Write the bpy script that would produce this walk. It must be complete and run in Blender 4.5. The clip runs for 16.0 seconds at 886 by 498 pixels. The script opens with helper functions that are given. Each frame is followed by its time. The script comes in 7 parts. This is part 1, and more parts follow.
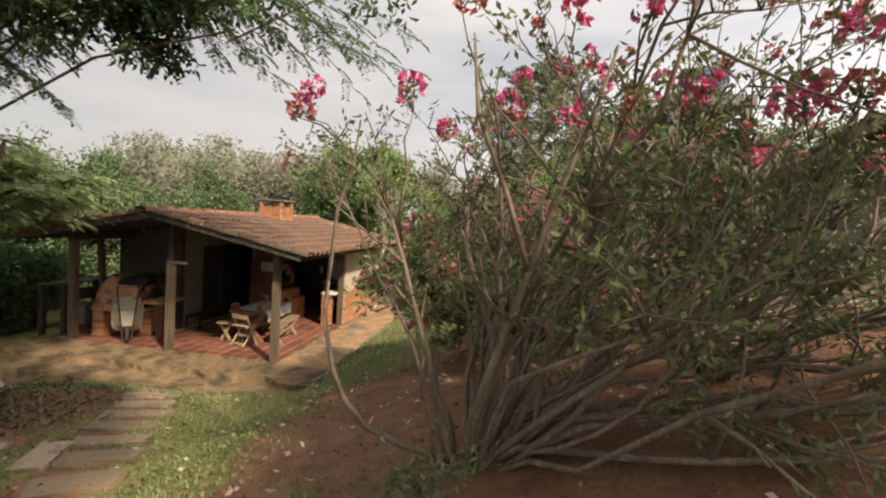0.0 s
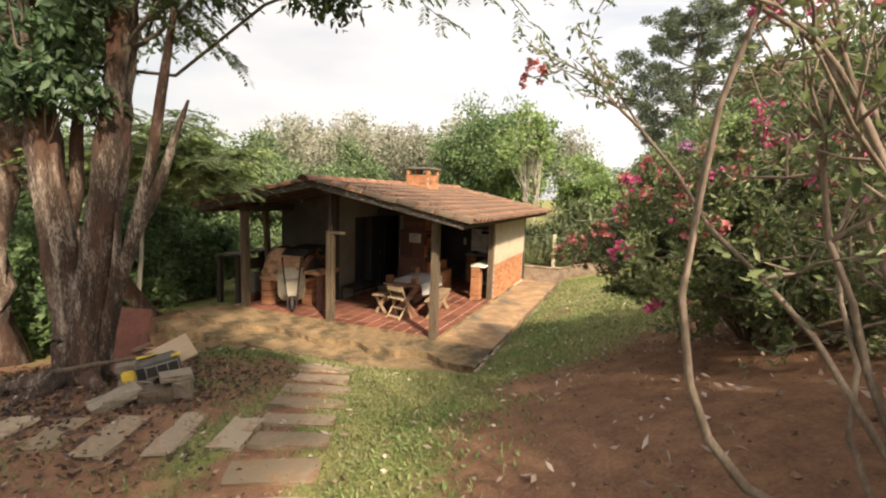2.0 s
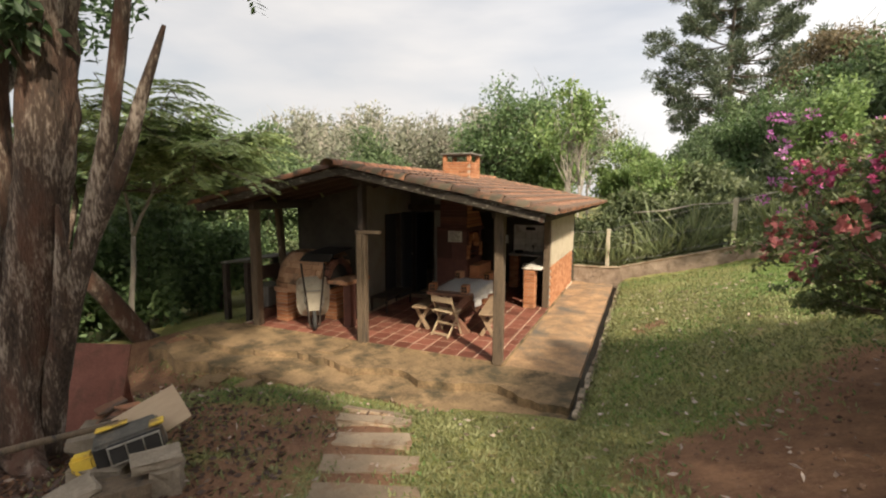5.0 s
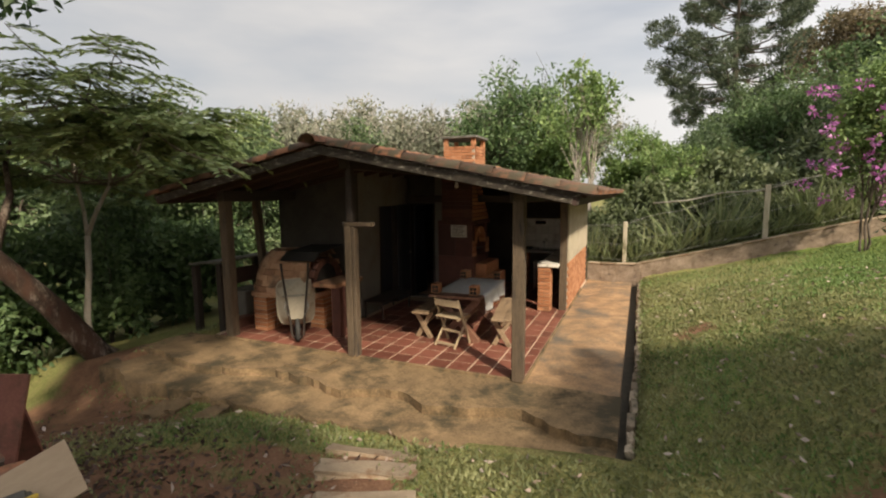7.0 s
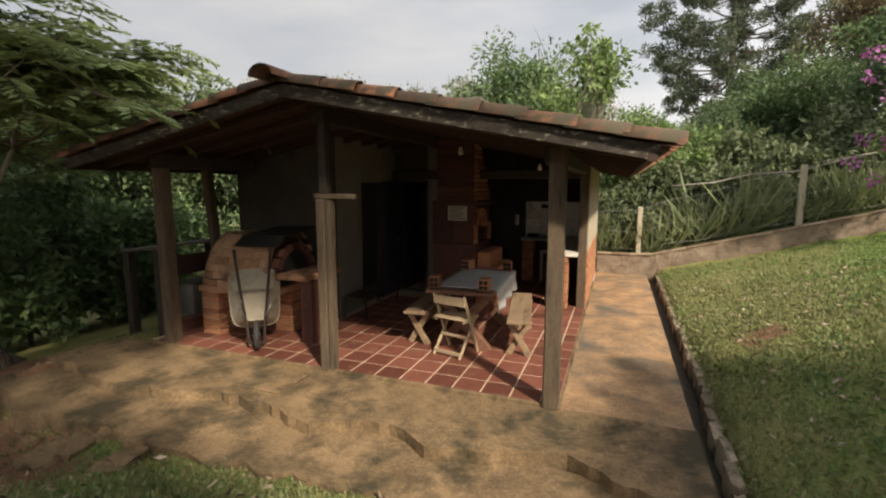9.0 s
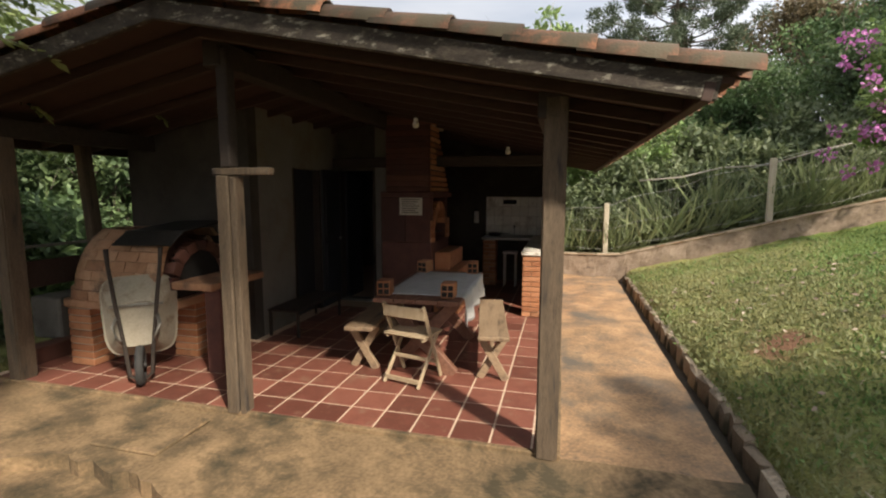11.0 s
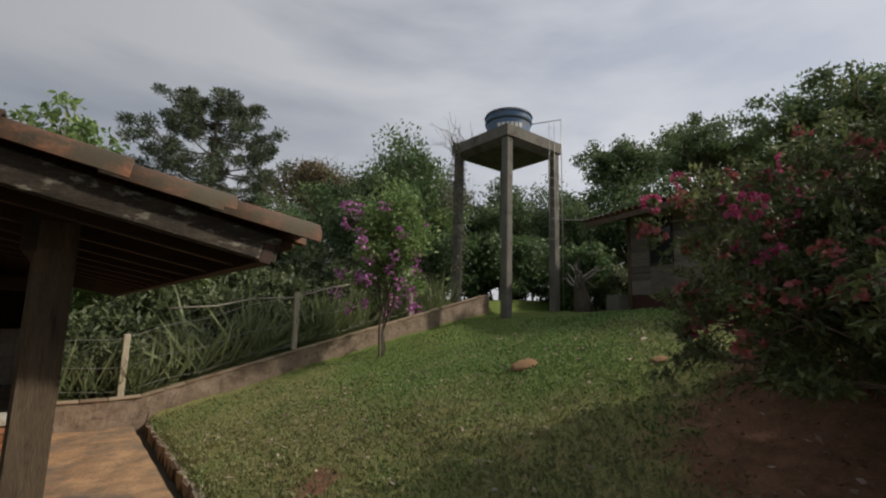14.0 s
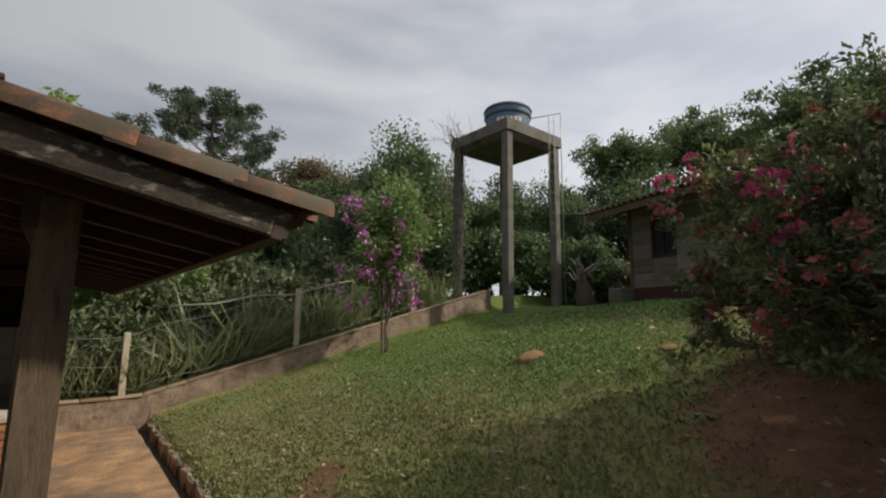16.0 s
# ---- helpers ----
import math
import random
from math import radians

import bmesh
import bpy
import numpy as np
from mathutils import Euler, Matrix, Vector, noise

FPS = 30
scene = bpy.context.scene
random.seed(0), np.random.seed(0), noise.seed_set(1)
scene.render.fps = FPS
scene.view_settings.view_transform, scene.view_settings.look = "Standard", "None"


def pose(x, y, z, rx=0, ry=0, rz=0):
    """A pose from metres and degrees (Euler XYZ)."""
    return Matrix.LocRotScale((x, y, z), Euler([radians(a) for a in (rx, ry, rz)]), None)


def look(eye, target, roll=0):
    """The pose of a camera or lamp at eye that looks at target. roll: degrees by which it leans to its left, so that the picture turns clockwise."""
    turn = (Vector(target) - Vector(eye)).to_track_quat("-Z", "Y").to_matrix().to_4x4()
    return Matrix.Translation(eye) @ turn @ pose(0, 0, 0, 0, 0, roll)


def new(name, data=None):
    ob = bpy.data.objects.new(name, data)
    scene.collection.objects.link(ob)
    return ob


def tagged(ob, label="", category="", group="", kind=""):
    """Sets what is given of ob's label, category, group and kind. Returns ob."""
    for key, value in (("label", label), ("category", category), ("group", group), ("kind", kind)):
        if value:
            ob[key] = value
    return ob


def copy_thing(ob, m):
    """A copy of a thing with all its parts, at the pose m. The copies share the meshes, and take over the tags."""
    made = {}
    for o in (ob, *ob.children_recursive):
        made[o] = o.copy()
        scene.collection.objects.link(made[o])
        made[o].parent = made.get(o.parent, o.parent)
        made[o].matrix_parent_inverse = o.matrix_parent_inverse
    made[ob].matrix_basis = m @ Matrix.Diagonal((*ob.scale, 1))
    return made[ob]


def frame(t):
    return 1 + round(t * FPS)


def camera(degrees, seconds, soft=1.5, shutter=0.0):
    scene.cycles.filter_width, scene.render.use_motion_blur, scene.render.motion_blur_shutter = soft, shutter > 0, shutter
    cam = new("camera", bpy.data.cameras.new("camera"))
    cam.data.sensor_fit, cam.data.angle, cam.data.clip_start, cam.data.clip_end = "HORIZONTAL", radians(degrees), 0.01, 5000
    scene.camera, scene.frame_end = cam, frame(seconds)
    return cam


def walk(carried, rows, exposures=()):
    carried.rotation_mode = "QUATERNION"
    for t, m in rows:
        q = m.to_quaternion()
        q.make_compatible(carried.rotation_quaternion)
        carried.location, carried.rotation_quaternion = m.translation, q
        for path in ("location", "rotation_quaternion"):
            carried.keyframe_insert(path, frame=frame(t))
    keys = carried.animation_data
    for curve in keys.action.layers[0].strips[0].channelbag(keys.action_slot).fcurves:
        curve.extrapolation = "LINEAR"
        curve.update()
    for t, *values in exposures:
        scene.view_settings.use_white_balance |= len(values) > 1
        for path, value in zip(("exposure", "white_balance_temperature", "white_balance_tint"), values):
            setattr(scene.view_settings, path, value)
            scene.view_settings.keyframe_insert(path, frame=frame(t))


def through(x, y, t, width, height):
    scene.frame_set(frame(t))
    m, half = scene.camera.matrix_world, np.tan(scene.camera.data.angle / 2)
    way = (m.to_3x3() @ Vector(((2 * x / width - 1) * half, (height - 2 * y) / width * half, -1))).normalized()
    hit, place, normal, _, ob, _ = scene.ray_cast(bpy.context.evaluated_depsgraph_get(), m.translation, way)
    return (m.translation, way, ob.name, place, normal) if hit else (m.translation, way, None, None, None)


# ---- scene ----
cam = camera(87.2, 16.0, soft=2.1)
PATH = [
    (0, (4.564, -8.593, 2.992), (4.278, -6.617, 2.881), 3.6),
    (0.5, (4.258, -8.424, 2.892), (3.769, -6.491, 2.736), 2.5),
    (1, (3.924, -8.229, 2.849), (3.277, -6.347, 2.646), 2.3),
    (1.5, (3.661, -7.923, 2.795), (2.949, -6.067, 2.573), 2.2),
    (2, (3.397, -7.762, 2.728), (2.638, -5.928, 2.485), 1.9),
    (2.5, (3.131, -7.536, 2.677), (2.34, -5.717, 2.419), 1.6),
    (3, (2.848, -7.316, 2.635), (2.043, -5.505, 2.368), 1.3),
    (3.5, (2.549, -7.142, 2.599), (1.733, -5.335, 2.335), 1.0),
    (4, (2.32, -6.864, 2.552), (1.511, -5.053, 2.296), 1.0),
    (4.2, (2.235, -6.751, 2.563), (1.434, -4.936, 2.308), 1.0),
    (6.3, (1.503, -5.687, 2.3), (0.717, -3.863, 2.065), -0.5),
    (6.5, (1.468, -5.575, 2.283), (0.68, -3.752, 2.045), -0.4),
    (7, (1.308, -5.295, 2.249), (0.534, -3.466, 2.01), -0.5),
    (7.5, (1.09, -5.02, 2.182), (0.328, -3.187, 1.939), -0.6),
    (8, (0.938, -4.66, 2.102), (0.191, -2.821, 1.855), -0.5),
    (8.5, (0.732, -4.354, 2.008), (0.011, -2.506, 1.755), -0.4),
    (8.7, (0.632, -4.218, 1.984), (-0.077, -2.367, 1.718), -0.2),
    (10.8, (0.112, -2.995, 1.699), (-0.434, -1.087, 1.455), 0.0),
    (11, (0.071, -2.918, 1.69), (-0.42, -0.995, 1.45), 0.2),
    (11.5, (0.028, -2.72, 1.667), (-0.215, -0.748, 1.438), 0.5),
    (11.8, (0.025, -2.569, 1.651), (0.025, -0.578, 1.459), 1.0),
    (12, (0.031, -2.512, 1.647), (0.224, -0.53, 1.453), 0.8),
    (12.5, (0.042, -2.453, 1.669), (0.695, -0.565, 1.578), 1.6),
    (13, (0.083, -2.41, 1.75), (1.113, -0.697, 1.818), 1.7),
    (13.5, (0.091, -2.431, 1.849), (1.28, -0.839, 2.076), 1.5),
    (14, (0.075, -2.435, 1.911), (1.311, -0.89, 2.202), 1.5),
    (14.5, (0.07, -2.417, 1.913), (1.325, -0.89, 2.224), 1.3),
    (15, (0.076, -2.396, 1.884), (1.328, -0.867, 2.193), 1.0),
    (15.5, (0.055, -2.34, 1.855), (1.305, -0.807, 2.149), 0.9),
    (16, (0.066, -2.316, 1.817), (1.309, -0.777, 2.105), 0.7),
]
EXPOSURES = [(0.0, 0.45, 7300, 13), (1.0, 0.92, 7400, 12), (1.5, 1.0, 7400, 12), (3.5, 0.94, 7300, 11), (4.2, 0.84, 7200, 11), (6.4, 0.44, 7100, 10), (8.5, 0.36, 7000, 10), (11.0, 0.62, 6600, 10), (12.0, 0.88, 6500, 9), (13.0, 0.92, 6500, 9), (13.6, -0.15, 6500, 10), (14.2, -0.66, 6500, 10), (15.0, -0.68, 6500, 10), (16.0, -0.42, 6600, 10)]
walk(cam, [(t, look(eye, target, roll)) for t, eye, target, roll in PATH], EXPOSURES)

# ---- light ----
world = bpy.data.worlds.new("sky")
scene.world = world
world.use_nodes = True
wn, wl = world.node_tree.nodes, world.node_tree.links
wn.clear()
SUN_AZ, SUN_EL = radians(131), radians(38)
sky = wn.new("ShaderNodeTexSky")
sky.sky_type, sky.sun_disc = "NISHITA", False
sky.sun_elevation, sky.sun_rotation = SUN_EL, SUN_AZ
sky.dust_density, sky.air_density = 3.0, 1.0
wcoord = wn.new("ShaderNodeTexCoord")
wmap = wn.new("ShaderNodeMapping")
wmap.inputs["Scale"].default_value = (1.0, 1.6, 4.5)
wmap.inputs["Rotation"].default_value = (0.1, 0.2, 0.5)
cloud = wn.new("ShaderNodeTexNoise")
cloud.inputs["Scale"].default_value, cloud.inputs["Detail"].default_value = 1.3, 5.0
cramp = wn.new("ShaderNodeValToRGB")
cramp.color_ramp.elements[0].position, cramp.color_ramp.elements[1].position = 0.36, 0.60
cramp.color_ramp.elements[0].color, cramp.color_ramp.elements[1].color = (0.52, 0.52, 0.52, 1), (0.97, 0.97, 0.97, 1)
# the thin cloud is brighter towards the sun
glow = wn.new("ShaderNodeVectorMath")
glow.operation = "DOT_PRODUCT"
glow.inputs[1].default_value = (math.sin(SUN_AZ), math.cos(SUN_AZ), 0.0)
grange = wn.new("ShaderNodeMapRange")
grange.inputs["From Min"].default_value, grange.inputs["From Max"].default_value = -0.95, 0.25
grange.inputs["To Min"].default_value, grange.inputs["To Max"].default_value = 0.69, 1.34
gmul = wn.new("ShaderNodeVectorMath")
gmul.operation = "SCALE"
cmix = wn.new("ShaderNodeMix")
cmix.data_type = "RGBA"
cmix.inputs[7].default_value = (6.9, 7.05, 7.45, 1)
bg = wn.new("ShaderNodeBackground")
bg.inputs["Strength"].default_value = 0.11
wout = wn.new("ShaderNodeOutputWorld")
wl.new(wcoord.outputs["Generated"], wmap.inputs["Vector"])
wl.new(wmap.outputs["Vector"], cloud.inputs["Vector"])
wl.new(cloud.outputs["Fac"], cramp.inputs["Fac"])
wl.new(cramp.outputs["Color"], cmix.inputs[0])
wl.new(sky.outputs["Color"], cmix.inputs[6])
wl.new(wcoord.outputs["Generated"], glow.inputs[0])
wl.new(glow.outputs["Value"], grange.inputs["Value"])
wl.new(cmix.outputs[2], gmul.inputs[0])
wl.new(grange.outputs["Result"], gmul.inputs["Scale"])
wl.new(gmul.outputs["Vector"], bg.inputs["Color"])
wl.new(bg.outputs["Background"], wout.inputs["Surface"])

sun = new("sun", bpy.data.lights.new("sun", "SUN"))
sun.data.energy, sun.data.angle, sun.data.color = 5.0, radians(3.0), (1.0, 0.90, 0.76)
sun_dir = Vector((math.sin(SUN_AZ) * math.cos(SUN_EL), math.cos(SUN_AZ) * math.cos(SUN_EL), math.sin(SUN_EL)))
sun.matrix_world = look((30 * sun_dir.x, 30 * sun_dir.y, 30 * sun_dir.z), (0, 0, 0))


# ---- materials ----
def ramp_node(nt, stops):
    r = nt.nodes.new("ShaderNodeValToRGB")
    els = r.color_ramp.elements
    while len(els) < len(stops):
        els.new(0.5)
    for e, (p, c) in zip(els, stops):
        e.position, e.color = p, (*c, 1)
    return r


def surface(name, cols, scale=8.0, rough=0.8, bump=0.3, fine=60.0, metal=0.0, spread=0.22, stretch=(1, 1, 1), stain=None, stain_scale=2.5,
            stain_amount=0.5, random_by="", bump_distance=0.01, coat=0.0):
    """Two scales of noise over one to three colours, with stains, grain and relief."""
    m = bpy.data.materials.new(name)
    m.use_nodes = True
    nt = m.node_tree
    b = nt.nodes["Principled BSDF"]
    tc = nt.nodes.new("ShaderNodeTexCoord")
    mp = nt.nodes.new("ShaderNodeMapping")
    mp.inputs["Scale"].default_value = stretch
    nt.links.new(tc.outputs["Object"], mp.inputs["Vector"])
    n1 = nt.nodes.new("ShaderNodeTexNoise")
    n1.inputs["Scale"].default_value, n1.inputs["Detail"].default_value, n1.inputs["Roughness"].default_value = scale, 6, 0.65
    n2 = nt.nodes.new("ShaderNodeTexNoise")
    n2.inputs["Scale"].default_value, n2.inputs["Detail"].default_value = fine, 3
    for n in (n1, n2):
        nt.links.new(mp.outputs["Vector"], n.inputs["Vector"])
    add = nt.nodes.new("ShaderNodeMath")
    add.operation = "MULTIPLY_ADD"
    add.inputs[1].default_value, add.inputs[2].default_value = 0.35, 0.0
    nt.links.new(n2.outputs["Fac"], add.inputs[0])
    add2 = nt.nodes.new("ShaderNodeMath")
    add2.operation = "MULTIPLY_ADD"
    add2.inputs[1].default_value = 0.65
    nt.links.new(n1.outputs["Fac"], add2.inputs[0])
    nt.links.new(add.outputs[0], add2.inputs[2])
    fac = add2.outputs[0]
    if random_by:
        node = nt.nodes.new("ShaderNodeObjectInfo" if random_by == "object" else "ShaderNodeNewGeometry")
        out = node.outputs["Random" if random_by == "object" else "Random Per Island"]
        mr = nt.nodes.new("ShaderNodeMath")
        mr.operation = "MULTIPLY_ADD"
        mr.inputs[1].default_value, mr.inputs[2].default_value = 0.5, -0.25
        nt.links.new(out, mr.inputs[0])
        a3 = nt.nodes.new("ShaderNodeMath")
        nt.links.new(mr.outputs[0], a3.inputs[0])
        nt.links.new(fac, a3.inputs[1])
        fac = a3.outputs[0]
    k = len(cols)
    stops = [(0.5 + spread * (2 * i / (k - 1) - 1) if k > 1 else 0.5, c) for i, c in enumerate(cols)]
    r = ramp_node(nt, stops)
    nt.links.new(fac, r.inputs["Fac"])
    col = r.outputs["Color"]
    if stain:
        n3 = nt.nodes.new("ShaderNodeTexNoise")
        n3.inputs["Scale"].default_value, n3.inputs["Detail"].default_value, n3.inputs["Roughness"].default_value = stain_scale, 7, 0.7
        nt.links.new(mp.outputs["Vector"], n3.inputs["Vector"])
        sr = ramp_node(nt, [(0.62 - stain_amount * 0.3, (0, 0, 0)), (0.75 - stain_amount * 0.3, (1, 1, 1))])
        nt.links.new(n3.outputs["Fac"], sr.inputs["Fac"])
        mx = nt.nodes.new("ShaderNodeMix")
        mx.data_type = "RGBA"
        mx.inputs[7].default_value = (*stain, 1)
        nt.links.new(sr.outputs["Color"], mx.inputs[0])
        nt.links.new(col, mx.inputs[6])
        col = mx.outputs[2]
    nt.links.new(col, b.inputs["Base Color"])
    b.inputs["Roughness"].default_value, b.inputs["Metallic"].default_value = rough, metal
    b.inputs["Coat Weight"].default_value = coat
    if bump:
        bp = nt.nodes.new("ShaderNodeBump")
        bp.inputs["Strength"].default_value, bp.inputs["Distance"].default_value = bump, bump_distance
        nt.links.new(add2.outputs[0], bp.inputs["Height"])
        nt.links.new(bp.outputs["Normal"], b.inputs["Normal"])
    return m


def leafy(name, cols, rough=0.55, through=0.35, spread=0.45):
    """Leaves: colour varies from leaf to leaf, and some light passes through."""
    m = bpy.data.materials.new(name)
    m.use_nodes = True
    nt = m.node_tree
    b = nt.nodes["Principled BSDF"]
    g = nt.nodes.new("ShaderNodeNewGeometry")
    tc = nt.nodes.new("ShaderNodeTexCoord")
    n = nt.nodes.new("ShaderNodeTexNoise")
    n.inputs["Scale"].default_value, n.inputs["Detail"].default_value = 0.9, 3
    nt.links.new(tc.outputs["Object"], n.inputs["Vector"])
    ad = nt.nodes.new("ShaderNodeMath")
    ad.operation = "MULTIPLY_ADD"
    ad.inputs[1].default_value = 0.55
    nt.links.new(g.outputs["Random Per Island"], ad.inputs[0])
    sc = nt.nodes.new("ShaderNodeMath")
    sc.operation = "MULTIPLY_ADD"
    sc.inputs[1].default_value, sc.inputs[2].default_value = 1.1, -0.33
    nt.links.new(n.outputs["Fac"], sc.inputs[0])
    nt.links.new(sc.outputs[0], ad.inputs[2])
    k = len(cols)
    r = ramp_node(nt, [(0.5 + spread * (2 * i / (k - 1) - 1), (c[0], c[1] * 0.96, c[2] + 0.10 * c[1])) for i, c in enumerate(cols)])
    nt.links.new(ad.outputs[0], r.inputs["Fac"])
    nt.links.new(r.outputs["Color"], b.inputs["Base Color"])
    b.inputs["Roughness"].default_value = rough
    tr = nt.nodes.new("ShaderNodeBsdfTranslucent")
    nt.links.new(r.outputs["Color"], tr.inputs["Color"])
    mx = nt.nodes.new("ShaderNodeMixShader")
    mx.inputs[0].default_value = through
    nt.links.new(b.outputs["BSDF"], mx.inputs[1])
    nt.links.new(tr.outputs["BSDF"], mx.inputs[2])
    nt.links.new(mx.outputs[0], nt.nodes["Material Output"].inputs["Surface"])
    return m


M = {}
M["timber"] = surface("weathered timber", [(0.044, 0.029, 0.019), (0.103, 0.073, 0.046), (0.175, 0.127, 0.081)], 5, 0.85, 0.5, 40, stretch=(6, 6, 0.7),
                      stain=(0.028, 0.022, 0.018), stain_amount=0.3)
# Porch shade is put into this timber's colour, and into the rafters' below.
M["timber_dark"] = surface("shade-dark timber", [(0.013, 0.011, 0.007), (0.031, 0.022, 0.017), (0.052, 0.037, 0.026)], 5, 0.85, 0.4, 40, stretch=(1, 5, 5))
M["fascia"] = surface("weathered fascia board", [(0.014, 0.011, 0.008), (0.042, 0.033, 0.025), (0.10, 0.083, 0.062)], 7, 0.9, 0.5, 50, stretch=(1.6, 4, 4),
                      stain=(0.34, 0.32, 0.26), stain_scale=6.5, stain_amount=0.2)
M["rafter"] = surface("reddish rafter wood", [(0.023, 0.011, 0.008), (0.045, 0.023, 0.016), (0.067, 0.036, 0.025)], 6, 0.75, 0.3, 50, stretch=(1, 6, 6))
M["roof_tile"] = surface("weathered clay roof tile", [(0.20, 0.085, 0.045), (0.36, 0.15, 0.075), (0.50, 0.22, 0.11)], 6, 0.88, 0.4, 70, random_by="object",
                         stain=(0.09, 0.06, 0.042), stain_scale=2.4, stain_amount=0.72)
M["roof_tile_old"] = surface("mossy clay roof tile", [(0.12, 0.065, 0.04), (0.23, 0.11, 0.065), (0.34, 0.17, 0.10)], 6, 0.9, 0.5, 70, random_by="island",
                             stain=(0.075, 0.07, 0.042), stain_scale=4, stain_amount=0.55)
# Darker than the tiles above: the shade under the roof is in the colour.
M["roof_under"] = surface("shade-darkened tile underside", [(0.035, 0.017, 0.011), (0.058, 0.028, 0.017)], 8, 0.9, 0.2)
M["plaster"] = surface("stained lime plaster", [(0.112, 0.102, 0.086), (0.156, 0.147, 0.129), (0.186, 0.178, 0.159)], 2.5, 0.92, 0.25, 90,
                       stain=(0.144, 0.119, 0.086), stain_scale=1.4, stain_amount=0.4)
# Smoke stain plus the porch's inner shade, both put into the colour.
M["plaster_grey"] = surface("smoke and shade greyed plaster", [(0.028, 0.025, 0.021), (0.052, 0.045, 0.037), (0.082, 0.071, 0.059)], 2.0, 0.92, 0.25, 90,
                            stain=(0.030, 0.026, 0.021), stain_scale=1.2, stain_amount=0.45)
M["whitewash"] = surface("dirty whitewash", [(0.344, 0.295, 0.216), (0.434, 0.378, 0.282), (0.494, 0.432, 0.329)], 3, 0.9, 0.2, 90, stain=(0.33, 0.27, 0.2), stain_amount=0.35)
M["brick"] = surface("orange brick", [(0.259, 0.104, 0.047), (0.360, 0.155, 0.072), (0.432, 0.209, 0.108)], 9, 0.9, 0.4, 90, random_by="object",
                     stain=(0.158, 0.079, 0.043), stain_amount=0.25)
M["brick_tan"] = surface("tan oven brick", [(0.25, 0.128, 0.07), (0.345, 0.188, 0.106), (0.43, 0.255, 0.155)], 7, 0.92, 0.4, 80, random_by="object",
                         stain=(0.13, 0.085, 0.055), stain_amount=0.35)
# Red brick at half its tone, to hold the shade on the barbecue's side.
M["brick_dark"] = surface("shade-darkened red brick", [(0.051, 0.018, 0.013), (0.084, 0.030, 0.022), (0.114, 0.045, 0.030)], 6, 0.8, 0.3, 90, random_by="object")
M["mortar"] = surface("mortar", [(0.30, 0.25, 0.19), (0.42, 0.36, 0.29)], 14, 0.95, 0.4)
M["floor_tile"] = surface("red clay floor tile", [(0.115, 0.04, 0.027), (0.165, 0.058, 0.04), (0.222, 0.083, 0.057)], 7, 0.55, 0.12, 60, random_by="object",
                          stain=(0.221, 0.128, 0.085), stain_scale=5, stain_amount=0.2)
M["grout"] = surface("pale grout", [(0.462, 0.341, 0.242), (0.605, 0.473, 0.352)], 20, 0.95, 0.2)
M["concrete"] = surface("old ochre concrete", [(0.09, 0.06, 0.031), (0.195, 0.13, 0.068), (0.31, 0.205, 0.11)], 2.2, 0.93, 0.9, 40, spread=0.17,
                        stain=(0.052, 0.04, 0.02), stain_scale=1.2, stain_amount=0.5)
M["concrete_path"] = surface("stained path concrete", [(0.12, 0.088, 0.06), (0.30, 0.185, 0.10), (0.46, 0.29, 0.155)], 2.6, 0.93, 0.9, 40, spread=0.16,
                             stain=(0.12, 0.10, 0.078), stain_scale=0.75, stain_amount=0.5)
M["gutter"] = surface("dark drain bed", [(0.022, 0.018, 0.012), (0.045, 0.037, 0.024), (0.075, 0.062, 0.04)], 8, 0.8, 0.6, 50)
M["concrete_wall"] = surface("rough brown render", [(0.12, 0.085, 0.06), (0.22, 0.165, 0.12), (0.32, 0.255, 0.195)], 4.5, 0.95, 0.8, 40, stretch=(1, 1, 1.6),
                             stain=(0.11, 0.08, 0.06), stain_scale=6, stain_amount=0.25, bump_distance=0.03)
M["concrete_grey"] = surface("grey concrete", [(0.09, 0.084, 0.072), (0.138, 0.129, 0.111), (0.18, 0.168, 0.147)], 3, 0.92, 0.4, 60, stain=(0.080, 0.074, 0.060),
                             stain_scale=2, stain_amount=0.4)
M["stone"] = surface("stepping stone", [(0.17, 0.125, 0.08), (0.25, 0.188, 0.128), (0.32, 0.25, 0.175)], 5, 0.93, 0.5, 60, random_by="object",
                     stain=(0.188, 0.105, 0.056), stain_scale=4, stain_amount=0.3)
M["kerb"] = surface("kerb stone", [(0.17, 0.13, 0.09), (0.28, 0.22, 0.16), (0.38, 0.31, 0.23)], 9, 0.95, 0.6, 60, random_by="object", stain=(0.07, 0.06, 0.038), stain_amount=0.6)
M["bark"] = surface("grey brown bark", [(0.044, 0.034, 0.026), (0.100, 0.080, 0.062), (0.176, 0.148, 0.120)], 5, 0.95, 0.8, 45, stretch=(1, 1, 0.4),
                    stain=(0.040, 0.028, 0.019), stain_scale=2.2, stain_amount=0.4, bump_distance=0.03)
M["bark_peel"] = surface("peeling grey bark", [(0.016, 0.010, 0.007), (0.06, 0.040, 0.028), (0.29, 0.24, 0.195)], 3.2, 0.95, 1.0, 34, stretch=(2.0, 2.0, 0.5), spread=0.12,
                         stain=(0.075, 0.036, 0.022), stain_scale=1.3, stain_amount=0.5, bump_distance=0.05)
M["bark_pale"] = surface("pale thin bark", [(0.22, 0.19, 0.155), (0.36, 0.32, 0.27), (0.48, 0.44, 0.38)], 8, 0.95, 0.5, 60, stretch=(1, 1, 0.4))
